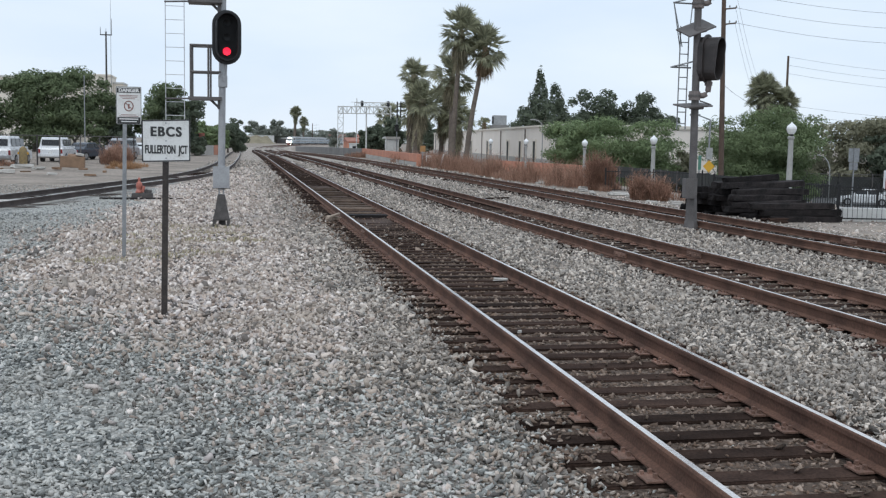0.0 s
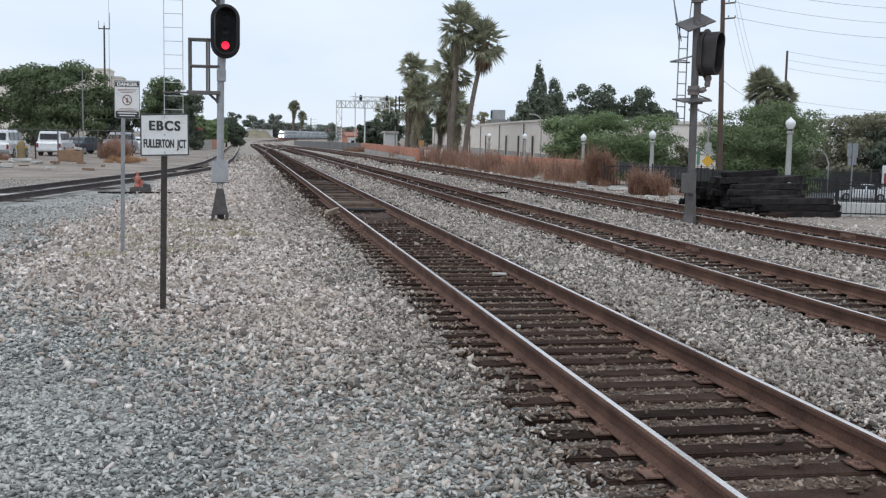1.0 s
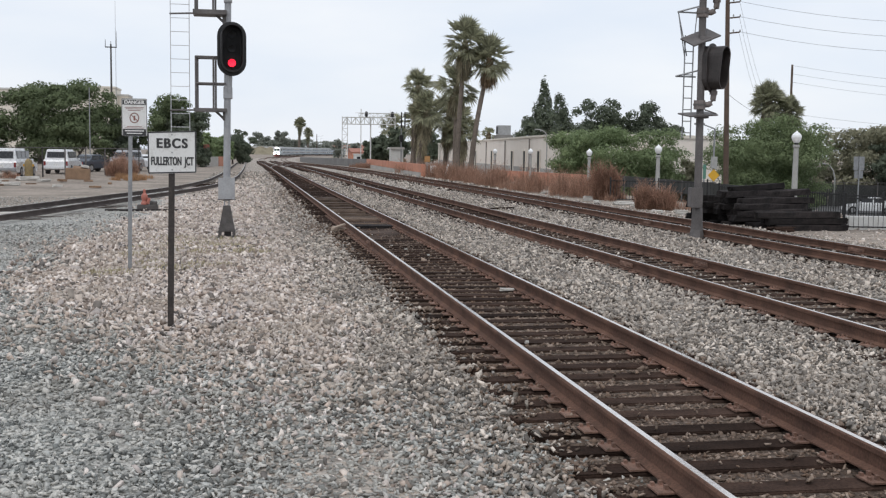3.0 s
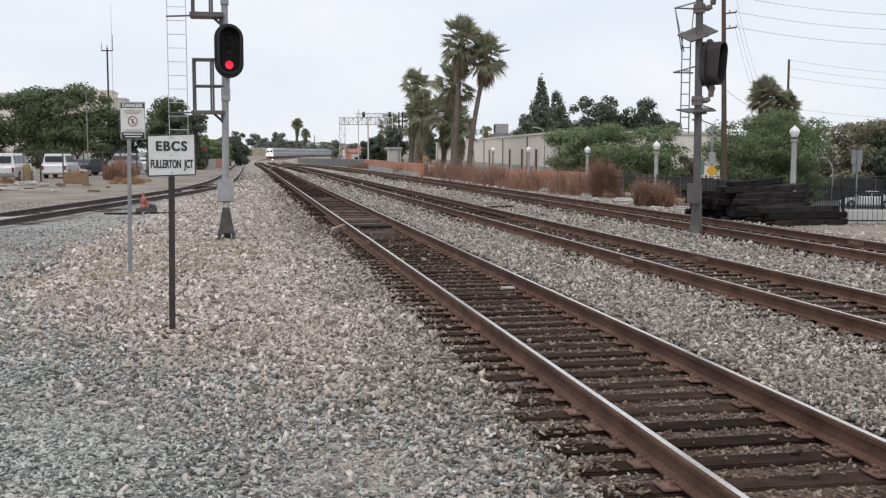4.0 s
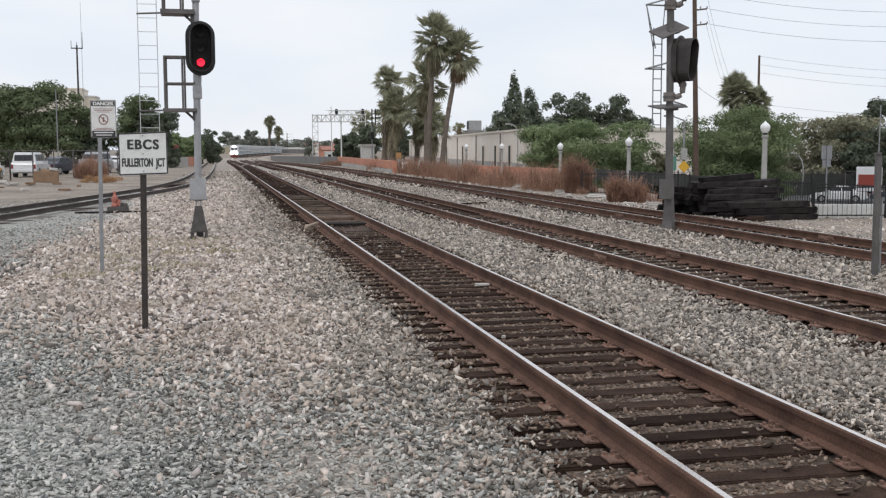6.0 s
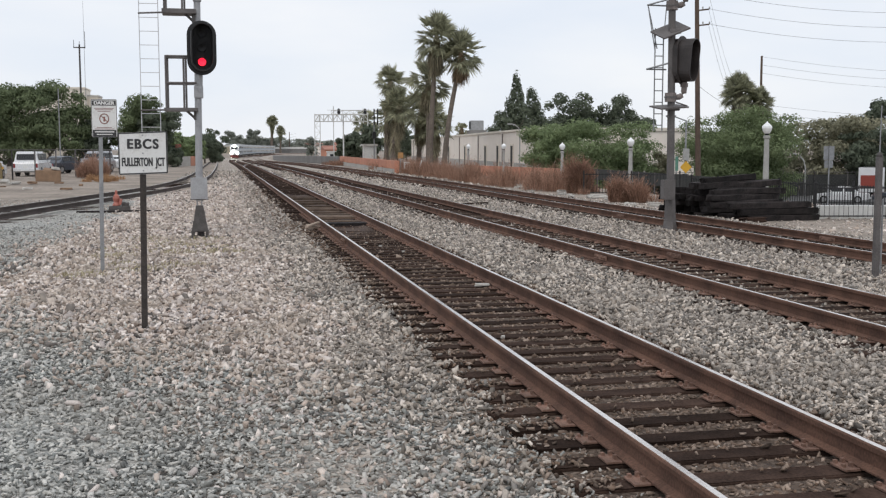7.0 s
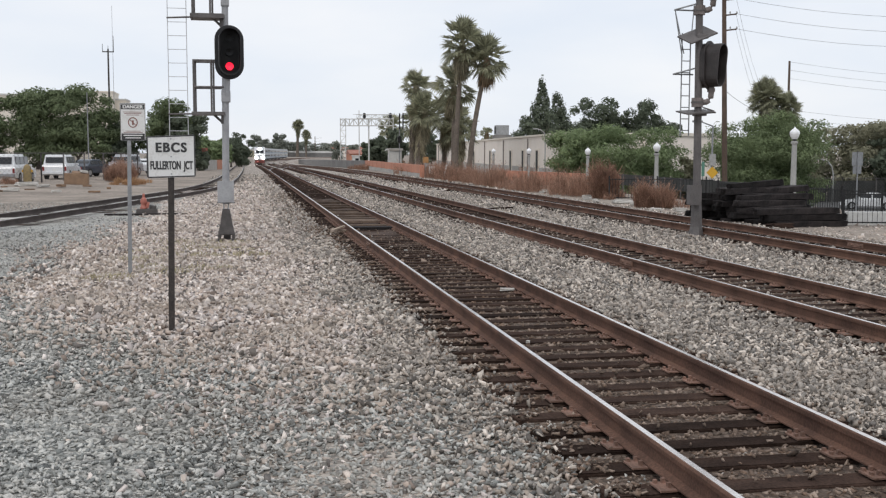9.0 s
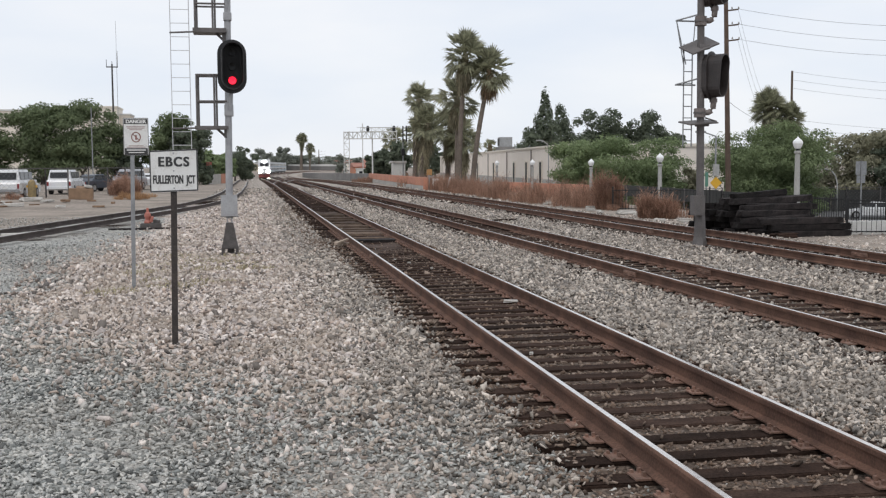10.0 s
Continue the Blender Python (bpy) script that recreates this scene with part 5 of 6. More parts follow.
palm((21.2, 131, gz(20.2, 131)), 7.0, (0.9, 0.2), 5, "shorter shaggy fan palm near the platform", 2.4, 0.9, 0.34, 48, dead=M_OLDFROND)
palm((25.0, 134, gz(24.4, 138)), 7.9, (0.5, 0.2), 6, "short fan palm with a wide crown", 2.7, 0.5, 0.3, 46, dead=M_OLDFROND)
palm((26.9, 132, gz(25.9, 132)), 7.0, (-0.3, 0.2), 7, "short fan palm with a wide crown", 2.6, 0.5, 0.3, 46, dead=M_OLDFROND)
palm((58.0, 112.5, -2.6), 10.7, (0.1, 0), 8, "broad fan palm behind the street trees", 2.0, 0.75, 0.42, 110, dead=M_OLDFROND)
palm((60.2, 112.0, -2.6), 9.4, (0.1, 0), 9, "broad fan palm behind the street trees", 1.8, 0.75, 0.4, 95, dead=M_OLDFROND)
palm((42.2, 870, -0.1), 24.0, (0.8, 0), 10, "distant fan palm with a long skirt", 4.8, 0.42, 1.1, 90, "distant palms", M_FROND)
palm((49.1, 868, -0.1), 16.0, (0.1, 0), 11, "distant fan palm with a round crown", 4.2, 0.42, 0.7, 80, "distant palms", M_FROND)
palm((22.9, 141, gz(22.9, 141)), 6.6, (-0.2, 0.2), 13, "short fan palm with a wide crown", 2.5, 0.6, 0.3, 44, dead=M_OLDFROND)
palm((33.0, 242, -0.4), 8.2, (0, 0), 14, "pale fan palm behind the signal bridge", 3.0, 0.5, 0.35, 44, dead=M_OLDFROND)
palm((38.9, 170, -1.0), 5.9, (0, 0), 12, "small distant fan palm behind the long building", 1.2, 0.5, 0.3, 40)

# street-side trees to the east
tree((29.0, 90.5, -2.6), 7.0, 6.2, 21, M_LEAFB, "broad dense green street tree", 0.11, 40000, 0.08, 8, clumps=24)
tree((32.5, 86.5, -2.6), 7.4, 9.2, 22, M_LEAFB, "broad light green feathery street tree", 0.105, 52000, 0.08, 8, clumps=26)
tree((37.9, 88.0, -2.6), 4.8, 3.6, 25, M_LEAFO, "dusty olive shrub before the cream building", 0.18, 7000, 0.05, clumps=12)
tree((41.7, 80.0, -2.6), 8.6, 10.8, 23, M_LEAF, "broad green feathery tree beside the street", 0.105, 52000, 0.06, 8, clumps=26)
tree((44.6, 83.0, -2.6), 7.6, 8.0, 24, M_LEAF, "dense green tree beside the street", 0.12, 32000, 0.06, 8, clumps=20)
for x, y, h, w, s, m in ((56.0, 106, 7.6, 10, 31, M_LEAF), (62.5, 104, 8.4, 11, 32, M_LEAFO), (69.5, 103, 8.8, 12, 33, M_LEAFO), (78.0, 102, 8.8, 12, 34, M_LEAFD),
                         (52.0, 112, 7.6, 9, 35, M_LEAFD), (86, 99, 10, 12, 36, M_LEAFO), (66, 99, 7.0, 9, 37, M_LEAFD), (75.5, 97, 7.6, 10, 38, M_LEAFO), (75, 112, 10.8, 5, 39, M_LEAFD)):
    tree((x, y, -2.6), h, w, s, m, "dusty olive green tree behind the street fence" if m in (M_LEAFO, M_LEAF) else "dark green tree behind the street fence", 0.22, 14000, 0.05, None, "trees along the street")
for x, y, h, w, s in ((57, 182, 11.5, 9, 41), (62, 184, 14.4, 10, 42), (66.5, 186, 11.5, 9, 43), (70.5, 182, 14.2, 9, 44), (75.5, 184, 10.4, 7, 45), (82, 186, 7.2, 10, 46), (92, 188, 7.0, 12, 47)):
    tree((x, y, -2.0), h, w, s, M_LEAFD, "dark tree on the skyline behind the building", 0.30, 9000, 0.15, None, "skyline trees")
cone_tree((47.1, 166, -2.3), 16.2, 4.2, 51, "tall dark pointed conifer behind the building")
cone_tree((50.8, 170, -2.3), 14.2, 5.4, 52, "dark conical conifer behind the building")
cone_tree((43.9, 164, -2.3), 10.2, 6.0, 53, "dark bushy conifer behind the building")

# trees round the car yard and along the siding
for x, y, h, w, s, m in ((-33.5, 139, 9.4, 13, 61, M_LEAFY), (-25.0, 138, 10.4, 11.4, 62, M_LEAFY), (-19.9, 136, 10.8, 9.6, 63, M_LEAFY), (-15.4, 140, 6.2, 4.6, 67, M_LEAFD), (-9.8, 141, 9.2, 7.5, 64, M_LEAFY),
                         (-7.2, 140, 7.2, 5.5, 65, M_LEAFD), (-42, 140, 9.2, 11, 66, M_LEAFY)):
    tree((x, y, -0.1), h, w, s, m, "dense green shade tree behind the car yard", 0.20, 26000, 0.03, 8, "yard trees", clumps=24)
for x, y, h, w, s, m in ((-6.5, 172, 5.6, 5, 71, M_LEAFB), (-4.4, 178, 4.9, 5, 72, M_LEAFB), (-2.5, 205, 6.4, 6.5, 73, M_LEAFD), (-0.6, 212, 5.2, 5, 74, M_LEAFD)):
    tree((x, y, -0.1), h, w, s, m, "green tree beside the siding", 0.30, 5000, 0.05, None, "trees along the siding")
# Far trees take the leaf colour that has haze painted into it.
for x, y, h, w, s in ((12.0, 885, 17.0, 16, 81), (28.4, 884, 18.4, 13.5, 82), (34, 925, 13.0, 26, 83), (44, 918, 11.5, 16, 80), (56, 930, 13.0, 28, 84), (76, 940, 11.0, 28, 85), (20, 920, 12, 24, 86), (-14, 940, 11, 30, 87), (102, 960, 9.5, 34, 88), (136, 990, 8, 40, 89),
                      (37.0, 433, 7.4, 6.0, 75), (38.7, 382, 5.4, 5.0, 76)):
    tree((x, y, -0.1), h, w, s, M_LEAFFAR, "distant haze-paled round tree beyond the bend", 0.8 if y > 600 else 0.3, 5000, 0.05, None, "distant trees")
for x, y, h, w, s in ((27.6, 236, 5.4, 4.6, 91), (30.4, 238, 6.4, 5.5, 92), (32.6, 232, 7.8, 6.5, 93), (50.0, 300, 9, 8, 94), (56, 320, 8, 10, 95)):
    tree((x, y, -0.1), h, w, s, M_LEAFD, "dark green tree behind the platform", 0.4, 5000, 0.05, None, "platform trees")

# ---- dry weeds ----


def weed_mesh(name, spots, count, mat, seed):
    """Thin dry stalks with side twigs; spots: (x, y, z, radius, height)."""
    rng = np.random.default_rng(seed)
    spots = np.array(spots, float)
    pr = spots[:, 3] * spots[:, 4]
    k = rng.choice(len(spots), count, p=pr / pr.sum())
    a, d = rng.uniform(0, 2 * np.pi, count), np.sqrt(rng.random(count))
    root = spots[k, :3] + np.stack([np.cos(a) * d, np.sin(a) * d, np.zeros(count)], 1) * spots[k, 3:4] * 0.8
    h = spots[k, 4] * (0.22 + 1.05 * rng.random(count) ** 1.4) * (1.12 - 0.45 * d)
    lean = (rng.normal(0, 0.20, (count, 2)) + np.stack([np.cos(a), np.sin(a)], 1) * d[:, None] * 0.14) / np.maximum(1.0, spots[k, 4:5])
    mid = root + np.concatenate([lean * h[:, None] * 0.4, h[:, None] * 0.6], 1)
    tip = root + np.concatenate([lean * h[:, None] * 1.1, h[:, None]], 1)
    b = rng.uniform(0, np.pi, count)
    w = np.stack([np.cos(b), np.sin(b), np.zeros(count)], 1) * (0.008 + 0.003 * spots[k, 4])[:, None] * rng.uniform(0.6, 1.5, count)[:, None]
    quads = [np.stack([root, mid - w, tip, mid + w], 1)]
    for turn in range(3):
        f = rng.uniform(0.35, 0.95, count)[:, None]
        start = root + (tip - root) * f
        c = rng.uniform(0, 2 * np.pi, count)
        way = np.stack([np.cos(c), np.sin(c), rng.uniform(0.2, 1.3, count)], 1) * (h * rng.uniform(0.10, 0.24, count))[:, None]
        half = start + way * 0.6
        quads.append(np.stack([start, half - w * 0.9, start + way, half + w * 0.9], 1))
    v = np.concatenate(quads).reshape(-1, 3)
    return array_mesh(name, v, np.arange(len(v)).reshape(-1, 4), mat)


def weeds(name, spots, count, mat, seed, label):
    return tagged(new(name, weed_mesh(name, spots, count, mat, seed)), label, "weeds", kind="stuff")


def dry_bush(place, radius, height, seed, count=2400):
    return whole("dry_bush", weed_mesh("dry_bush", [(0, 0, 0, radius, height), (radius * 0.5, 0.2, 0, radius * 0.6, height * 0.7)], count, M_WEED, seed), place,
                 "rust brown dry thistle bush beside the track", "bush", "dry bushes")


dry_bush((16.9, 150.0, -0.35), 1.5, 1.0, 8, 1200)
dry_bush((16.9, 156.5, -0.4), 1.2, 0.9, 9, 1000)
dry_bush((16.6, 164.0, -0.45), 1.3, 0.8, 10, 1000)
dry_bush((17.6, 51.5, -0.12), 0.40, 1.72, 1, 2200)
dry_bush((18.1, 51.2, -0.12), 0.34, 1.6, 2, 1800)
dry_bush((16.6, 42.6, -0.12), 0.55, 1.12, 3, 1500)
dry_bush((17.2, 42.0, -0.12), 0.5, 1.0, 4, 1000)
rw = random.Random(11)
spots = [(rw.uniform(16.2, 19.0), y + rw.uniform(-1, 1), -0.13, rw.uniform(0.6, 1.3), rw.choice((0.6, 0.85, 1.05, 1.4))) for y in np.arange(53, 118, 0.55)]
weeds("dry_weeds", spots, 19000, M_WEED, 5, "rust brown dry weeds in a strip beside the outer track")
spots = [(rw.uniform(17.5, 20), y, -0.13, rw.uniform(0.3, 0.7), rw.uniform(0.25, 0.6)) for y in np.arange(37, 60, 1.0)]
weeds("low_dry_weeds", spots, 3500, M_WEED, 6, "low dry weeds along the iron fence")
spots = [(rw.uniform(-9.0, -6.9), rw.uniform(73, 79), 0.0, rw.uniform(0.3, 0.6), rw.uniform(0.25, 0.5)) for i in range(12)]
weeds("straw_grass", spots, 2600, M_STRAW, 7, "orange straw grass at the edge of the yard")
spots = [(rw.uniform(-9.6, -8.5), rw.uniform(80, 86), 0.1, rw.uniform(0.5, 0.9), rw.uniform(0.9, 1.6)) for i in range(12)]
weeds("yard_weeds", spots, 6000, M_WEED, 8, "brown dry weeds at the car yard fence")
spots = [(rw.uniform(-24, -14), rw.uniform(67, 72), 0.1, rw.uniform(0.4, 0.9), rw.uniform(0.3, 0.8)) for i in range(16)]
weeds("fence_weeds", spots, 2600, M_WEED, 9, "dry weeds under the chain link fence")
spots = [(rw.uniform(-2.6, -0.1) + 0.02 * i, rw.uniform(18.5, 27.5), -0.06, rw.uniform(0.3, 0.8), rw.uniform(0.07, 0.13)) for i in range(26)]
weeds("sparse_grass", spots, 5000, M_PALEGRASS, 10, "sparse yellowish dead grass between stones")

# ---- buildings ----


def long_building():
    t = thing("long_building", (32.9, 108.5, -2.7), "long cream stucco building with downpipes and tall doorways", "building", turn=85.2)
    L, H = 140.0, 6.85
    part("wall", box((L, 14, H), (L / 2, -7.05, H / 2)), M_CREAM, t)
    part("parapet", box((L + 0.2, 14.3, 0.22), (L / 2, -7.05, H + 0.11)), M_CREAM2, t)
    part("plinth", box((L, 0.06, 1.6), (L / 2, -0.02, 2.4)), M_CONCRETE, t, "grey painted lower band")
    for i, x in enumerate(np.arange(0.4, L, 9.6)):
        if i % 2 == 0:
            part("downpipe", box((0.16, 0.12, H - 0.3), (x, 0.05, H / 2)), M_PIPE, t, "brown downpipe")
        if i in (1, 2, 3, 5, 7, 9, 12):
            # Flat panel: its dark colour stands in for the shade of a recess.
            d = part("doorway", box((1.5 if i != 4 else 2.6, 0.06, 3.2), (x + 3.4, 0.02, 4.0 - 0.4)), M_SCREEN, t, "flat dark panel in place of a recessed doorway")
            part("frame", box((0.14, 0.1, 3.4), (x + 2.55, 0.04, 3.7)), M_CREAM2, d)
            part("frame", box((0.14, 0.1, 3.4), (x + 4.25, 0.04, 3.7)), M_CREAM2, d)
    u = part("roof_unit", box((2.0, 2.0, 1.5), (53.5, -2.0, H + 1.6), bevel=0.05), M_GALV, t, "grey rooftop cooling unit")
    for k in (-1, 1):
        part("unit_leg", box((0.12, 2.6, 0.7), (53.5 + k, -2.0, H + 0.5)), M_GREYWALL, u)
        part("vent_panel", box((0.75, 0.05, 1.1), (53.5 + 0.45 * k, -0.97, H + 1.6)), M_IRON, u)
    return t


long_building()


def plain_house(place, size, turn, wall, roof, label, windows=3, pitched=True, name="house", cap=0.3):
    drop = float(fall(place[1]))
    w, d, h = size[0], size[1], size[2] + drop
    t = thing(name, (place[0], place[1], place[2] - drop), label, "building", "buildings in the distance", turn=turn)
    part("wall", box((w, d, h), (0, 0, h / 2)), wall, t)
    if pitched:
        bm = slab([(-d / 2 - 0.4, 0), (0, d * 0.22), (d / 2 + 0.4, 0)], w + 0.8)
        r = part("roof", bm, roof, t)
        r.matrix_basis = pose(w / 2 + 0.4, 0, h, 0, 0, 90)
    else:
        part("roof", box((w + 0.3, d + 0.3, cap), (0, 0, h + cap / 2)), roof, t)
    for i in range(windows):
        x = (i + 0.5) * w / windows - w / 2
        p = part("window", box((min(1.6, w / windows * 0.5), 0.06, min(1.5, h * 0.4)), (x, -d / 2 - 0.03, h * 0.58)), M_DARKGLASS, t)
        part("window_frame", box((min(1.6, w / windows * 0.5) + 0.2, 0.1, 0.12), (x, -d / 2 - 0.05, h * 0.58 - min(1.5, h * 0.4) / 2)), M_WHITEWALL, p)
    return t


plain_house((-30.0, 228, -0.1), (8.5, 10, 14.2), 0, M_CREAM2, M_CREAM2, "tall pale yellow building behind the yard trees", 1, False, "yard_building")
plain_house((-25.0, 231, -0.1), (2.6, 8, 12.9), 0, M_CREAM2, M_WHITEWALL, "pale annex behind the yard trees", 1, False, "yard_building")
plain_house((-46, 215, -0.1), (24, 10, 12.8), 0, M_CREAM2, M_WHITEWALL, "pale flat building behind the yard trees", 3, False, "yard_building")
plain_house((12.5, 876, -0.1), (27, 8, 5.0), 0, M_WHITEWALL, M_WHITEWALL, "long pale low building at the bend", 0, False)
plain_house((58, 880, -0.1), (34, 10, 2.2), -4, M_GREYWALL, M_WHITEWALL, "long low grey building with a white roof band", 0, False, cap=1.6)
plain_house((36, 890, -0.1), (16, 10, 2.6), 3, M_GREYWALL, M_WHITEWALL, "low grey building with a white roof band", 0, False, cap=1.2)
plain_house((84, 915, -0.1), (22, 12, 4.6), -5, M_CREAM, M_ROOFRED, "low stucco building with a red tile roof", 0)
plain_house((108, 920, -0.1), (20, 12, 5.4), 4, M_CREAM, M_ROOFRED, "low stucco building with a red tile roof", 0)
plain_house((36.1, 347, -0.1), (5.8, 6, 2.0), 8, M_TERRA, M_ROOFRED, "stucco building with a red tile roof", 3)
plain_house((46, 352, -0.1), (9, 8, 3.6), -8, M_CREAM, M_ROOFRED, "stucco building with a red tile roof", 3)
plain_house((32.3, 302, -0.1), (4.2, 4, 1.3), 0, M_WHITEWALL, M_WHITEWALL, "small white building beyond the platform", 2, False)
plain_house((19.7, 141.0, -0.2), (1.6, 2.0, 2.7), 0, M_WHITEWALL, M_CONCRETE, "small pale grey equipment hut by the platform", 0, False, "equipment_hut")
plain_house((44.2, 103, -2.7), (5.5, 6, 6.6), 0, M_CREAM, M_CREAM2, "cream flat building across the street", 0, False, "street_building")


def embankment():
    """A dry grassy bank beside the bend, before the far houses."""
    xs, ys = np.meshgrid(np.linspace(-9, 27, 40), np.linspace(800, 860, 16))
    k = smooth01(-9, -2, xs) * (1 - smooth01(18, 27, xs)) * smooth01(800, 835, ys)
    z = -1.5 + k * (5.6 + 0.7 * np.sin(xs * 0.7) + 0.5 * np.sin(xs * 1.9 + ys))
    i = (np.arange(15)[:, None] * 40 + np.arange(39)[None, :]).ravel()
    me = array_mesh("bank", np.stack([xs, ys, z], -1).reshape(-1, 3), np.stack([i, i + 1, i + 41, i + 40], 1), M_BANK, smooth=True)
    tagged(new("bank", me), "dry olive brown grassy bank beside the far bend", "ground", kind="structure")


embankment()


def platform_wall():
    """The long terracotta wall along the platform, in panels."""
    t = thing("terracotta_wall", (15.9, 96.0, -0.25), "long terracotta wall with a pale footing beside the tracks", "wall", turn=88.3)
    for i in range(10):
        part("panel", box((6.0, 0.35, 0.75), (3.05 + i * 6.1, 0, 0.95), bevel=0.01), M_TERRA, t)
        part("footing", box((6.08, 0.6, 0.55), (3.05 + i * 6.1, 0, 0.27)), M_CONCRETE, t, "pale concrete footing")
    for i in range(11):
        part("post", box((0.10, 0.40, 1.30), (i * 6.1, 0, 0.65)), M_TERRA, t)


platform_wall()
t_wall = thing("block_wall", (17.9, 158.5, -0.45), "long grey block wall that follows the tracks", "wall", turn=90.5)
for i in range(17):
    part("panel", box((9.9, 0.4, 1.7), (5 + i * 10, 0, 0.6 - 0.05 * i), (0, 0, 0), bevel=0.02), M_GREYWALL, t_wall)
t_wall = thing("low_brick_wall", (26.0, 72.0, -0.85), "low terracotta wall behind the weeds", "wall", turn=98)
for i in range(5):
    part("panel", box((4.9, 0.35, 1.5), (2.5 + i * 5, 0, 0.75), bevel=0.02), M_TERRA, t_wall)

# signs and hut bits by the platform
t_sgn = thing("orange_sign", (16.6, 98.0, -0.1), "square orange sign on a short post near the wall", "sign")
part("post", rod((0, 0, 0), (0, 0, 1.9), 0.035), M_GALV, t_sgn)
part("panel", box((0.5, 0.03, 0.55), (0, -0.03, 1.65)), M_AMBER, t_sgn)
part("lower_panel", box((0.6, 0.03, 0.7), (0.6, -0.03, 0.7)), M_SIGN, t_sgn)


def signal_bridge():
    t = thing("signal_bridge", (19.2, 217, -0.6), "white lattice signal bridge over the platform tracks", "signal gantry", turn=-10)
    H = 9.8

    def lattice(name, a, b, w, n):
        a, b = Vector(a), Vector(b)
        s = Vector((w, 0, 0)) if abs((b - a).z) > abs((b - a).x) else Vector((0, 0, w))
        bm = rod(a, b, 0.08, seg=6)
        rod(a + s, b + s, 0.08, seg=6, bm=bm)
        for i in range(n):
            p, q = a.lerp(b, i / n), a.lerp(b, (i + 1) / n)
            rod(p + (s if i % 2 else s * 0), q + (s * 0 if i % 2 else s), 0.05, seg=5, bm=bm)
            rod(p, p + s, 0.045, seg=5, bm=bm)
        return part(name, bm, M_WHITEWALL, t)

    lattice("tower", (0, 0, 0), (0, 0, H), 1.1, 8)
    part("leg", rod((5.75, 0.4, -0.4), (5.75, 0.4, H), 0.14, seg=8), M_WHITEWALL, t)
    part("leg", rod((3.4, 6, -0.4), (3.4, 6, H + 1.8), 0.09, seg=8), M_WHITEWALL, t)
    for y in (0.0, 1.1):
        lattice("truss", (0, y, H - 1.5), (10.8, y, H - 1.5), 1.35, 12)
    lattice("truss", (3.2, 2.4, H + 0.05), (10.8, 2.4, H + 0.05), 0.75, 10)
    part("walkway", box((10.8, 0.9, 0.08), (5.4, 0.5, H - 1.55)), M_WHITEWALL, t)
    part("handrail", rod((2.6, -0.3, H + 0.75), (10.8, -0.3, H + 0.75), 0.04), M_WHITEWALL, t)
    part("end_frame", box((0.12, 1.3, 2.6), (10.7, 0.5, H - 1.1)), M_WHITEWALL, t)
    for x in (4.9, 10.2):
        h = part("signal_head", slab(stadium(0.6, 1.15), 0.3, bevel=0.03), M_BLACK, t)
        h.matrix_basis = pose(x, -0.3, H + 0.5)
    return t


signal_bridge()

# signal mast and vent pipe beside the equipment hut
t_mast = thing("signal_mast", (20.18, 139.9, -0.35), "slender grey signal mast with two dark backplates", "signal")
part("mast", rod((0, 0, 0), (0, 0, 7.4), 0.07, 0.06, 8), M_GALV, t_mast)
for x in (0.0, 0.46):
    part("backplate", box((0.17, 0.10, 2.1), (x, -0.12, 6.7), bevel=0.02), M_BLACK, t_mast)
part("bracket", box((0.6, 0.06, 0.08), (0.22, -0.04, 5.9)), M_GALV, t_mast)
h = part("signal_head", slab(stadium(0.5, 0.95), 0.25, bevel=0.03), M_BLACK, t_mast)
h.matrix_basis = pose(0.0, -0.2, 4.3)
t_pipe = thing("vent_pipe", (18.5, 138.0, -0.3), "white hooked vent pipe beside the equipment hut", "pipe")
part("riser", rod((0, 0, 0), (0, 0, 2.75), 0.08, seg=8), M_WHITEWALL, t_pipe)
for i in range(5):
    a, b = math.pi * i / 5, math.pi * (i + 1) / 5
    part("elbow", rod((-0.22 + 0.22 * math.cos(a), 0, 2.75 + 0.22 * math.sin(a)), (-0.22 + 0.22 * math.cos(b), 0, 2.75 + 0.22 * math.sin(b)), 0.08, seg=8), M_WHITEWALL, t_pipe)

# ---- poles and wires ----


def utility_pole(place, height, arms, label, r=0.15, mat=M_WOODPOLE, turn=0.0, arm=1.3):
    t = thing("utility_pole", place, label, "utility pole", "utility poles", turn=turn)
    part("pole", rod((0, 0, 0), (0, 0, height), r, r * 0.65, 10), mat, t)
    for z in arms:
        a = part("crossarm", box((arm, 0.10, 0.10), (arm * 0.42, 0, z), (0, -6, 0)), mat, t)
        for x in (0.45, 0.95):
            part("insulator", lathe([(0.05, 0), (0.06, 0.08), (0.03, 0.16)], 8, (arm * x, 0, z + 0.08)), M_LAMPPOST, a)
    return t


leaning = utility_pole((33.7, 70.9, -2.6), 18.5, (15.55, 14.5, 13.45), "tall brown wooden utility pole beside the street", 0.21, arm=1.0)
leaning.matrix_basis = pose(33.7, 70.9, -2.6, 0, -1.7, 0)
utility_pole((59.5, 916, -1.3), 17.5, (16.0, 13.5), "distant wooden utility pole beyond the bend", 0.45, arm=6.0)
utility_pole((65.8, 121.6, -2.6), 16.1, (), "tall brown wooden utility pole behind the palms", 0.2)
t_pole = utility_pole((-17.5, 147.5, -0.1), 15.9, (), "tall dark pole with a small crossarm behind the yard", 0.16, M_CAST)
part("crossarm", box((1.5, 0.12, 0.14), (0, 0, 15.5)), M_CAST, t_pole)
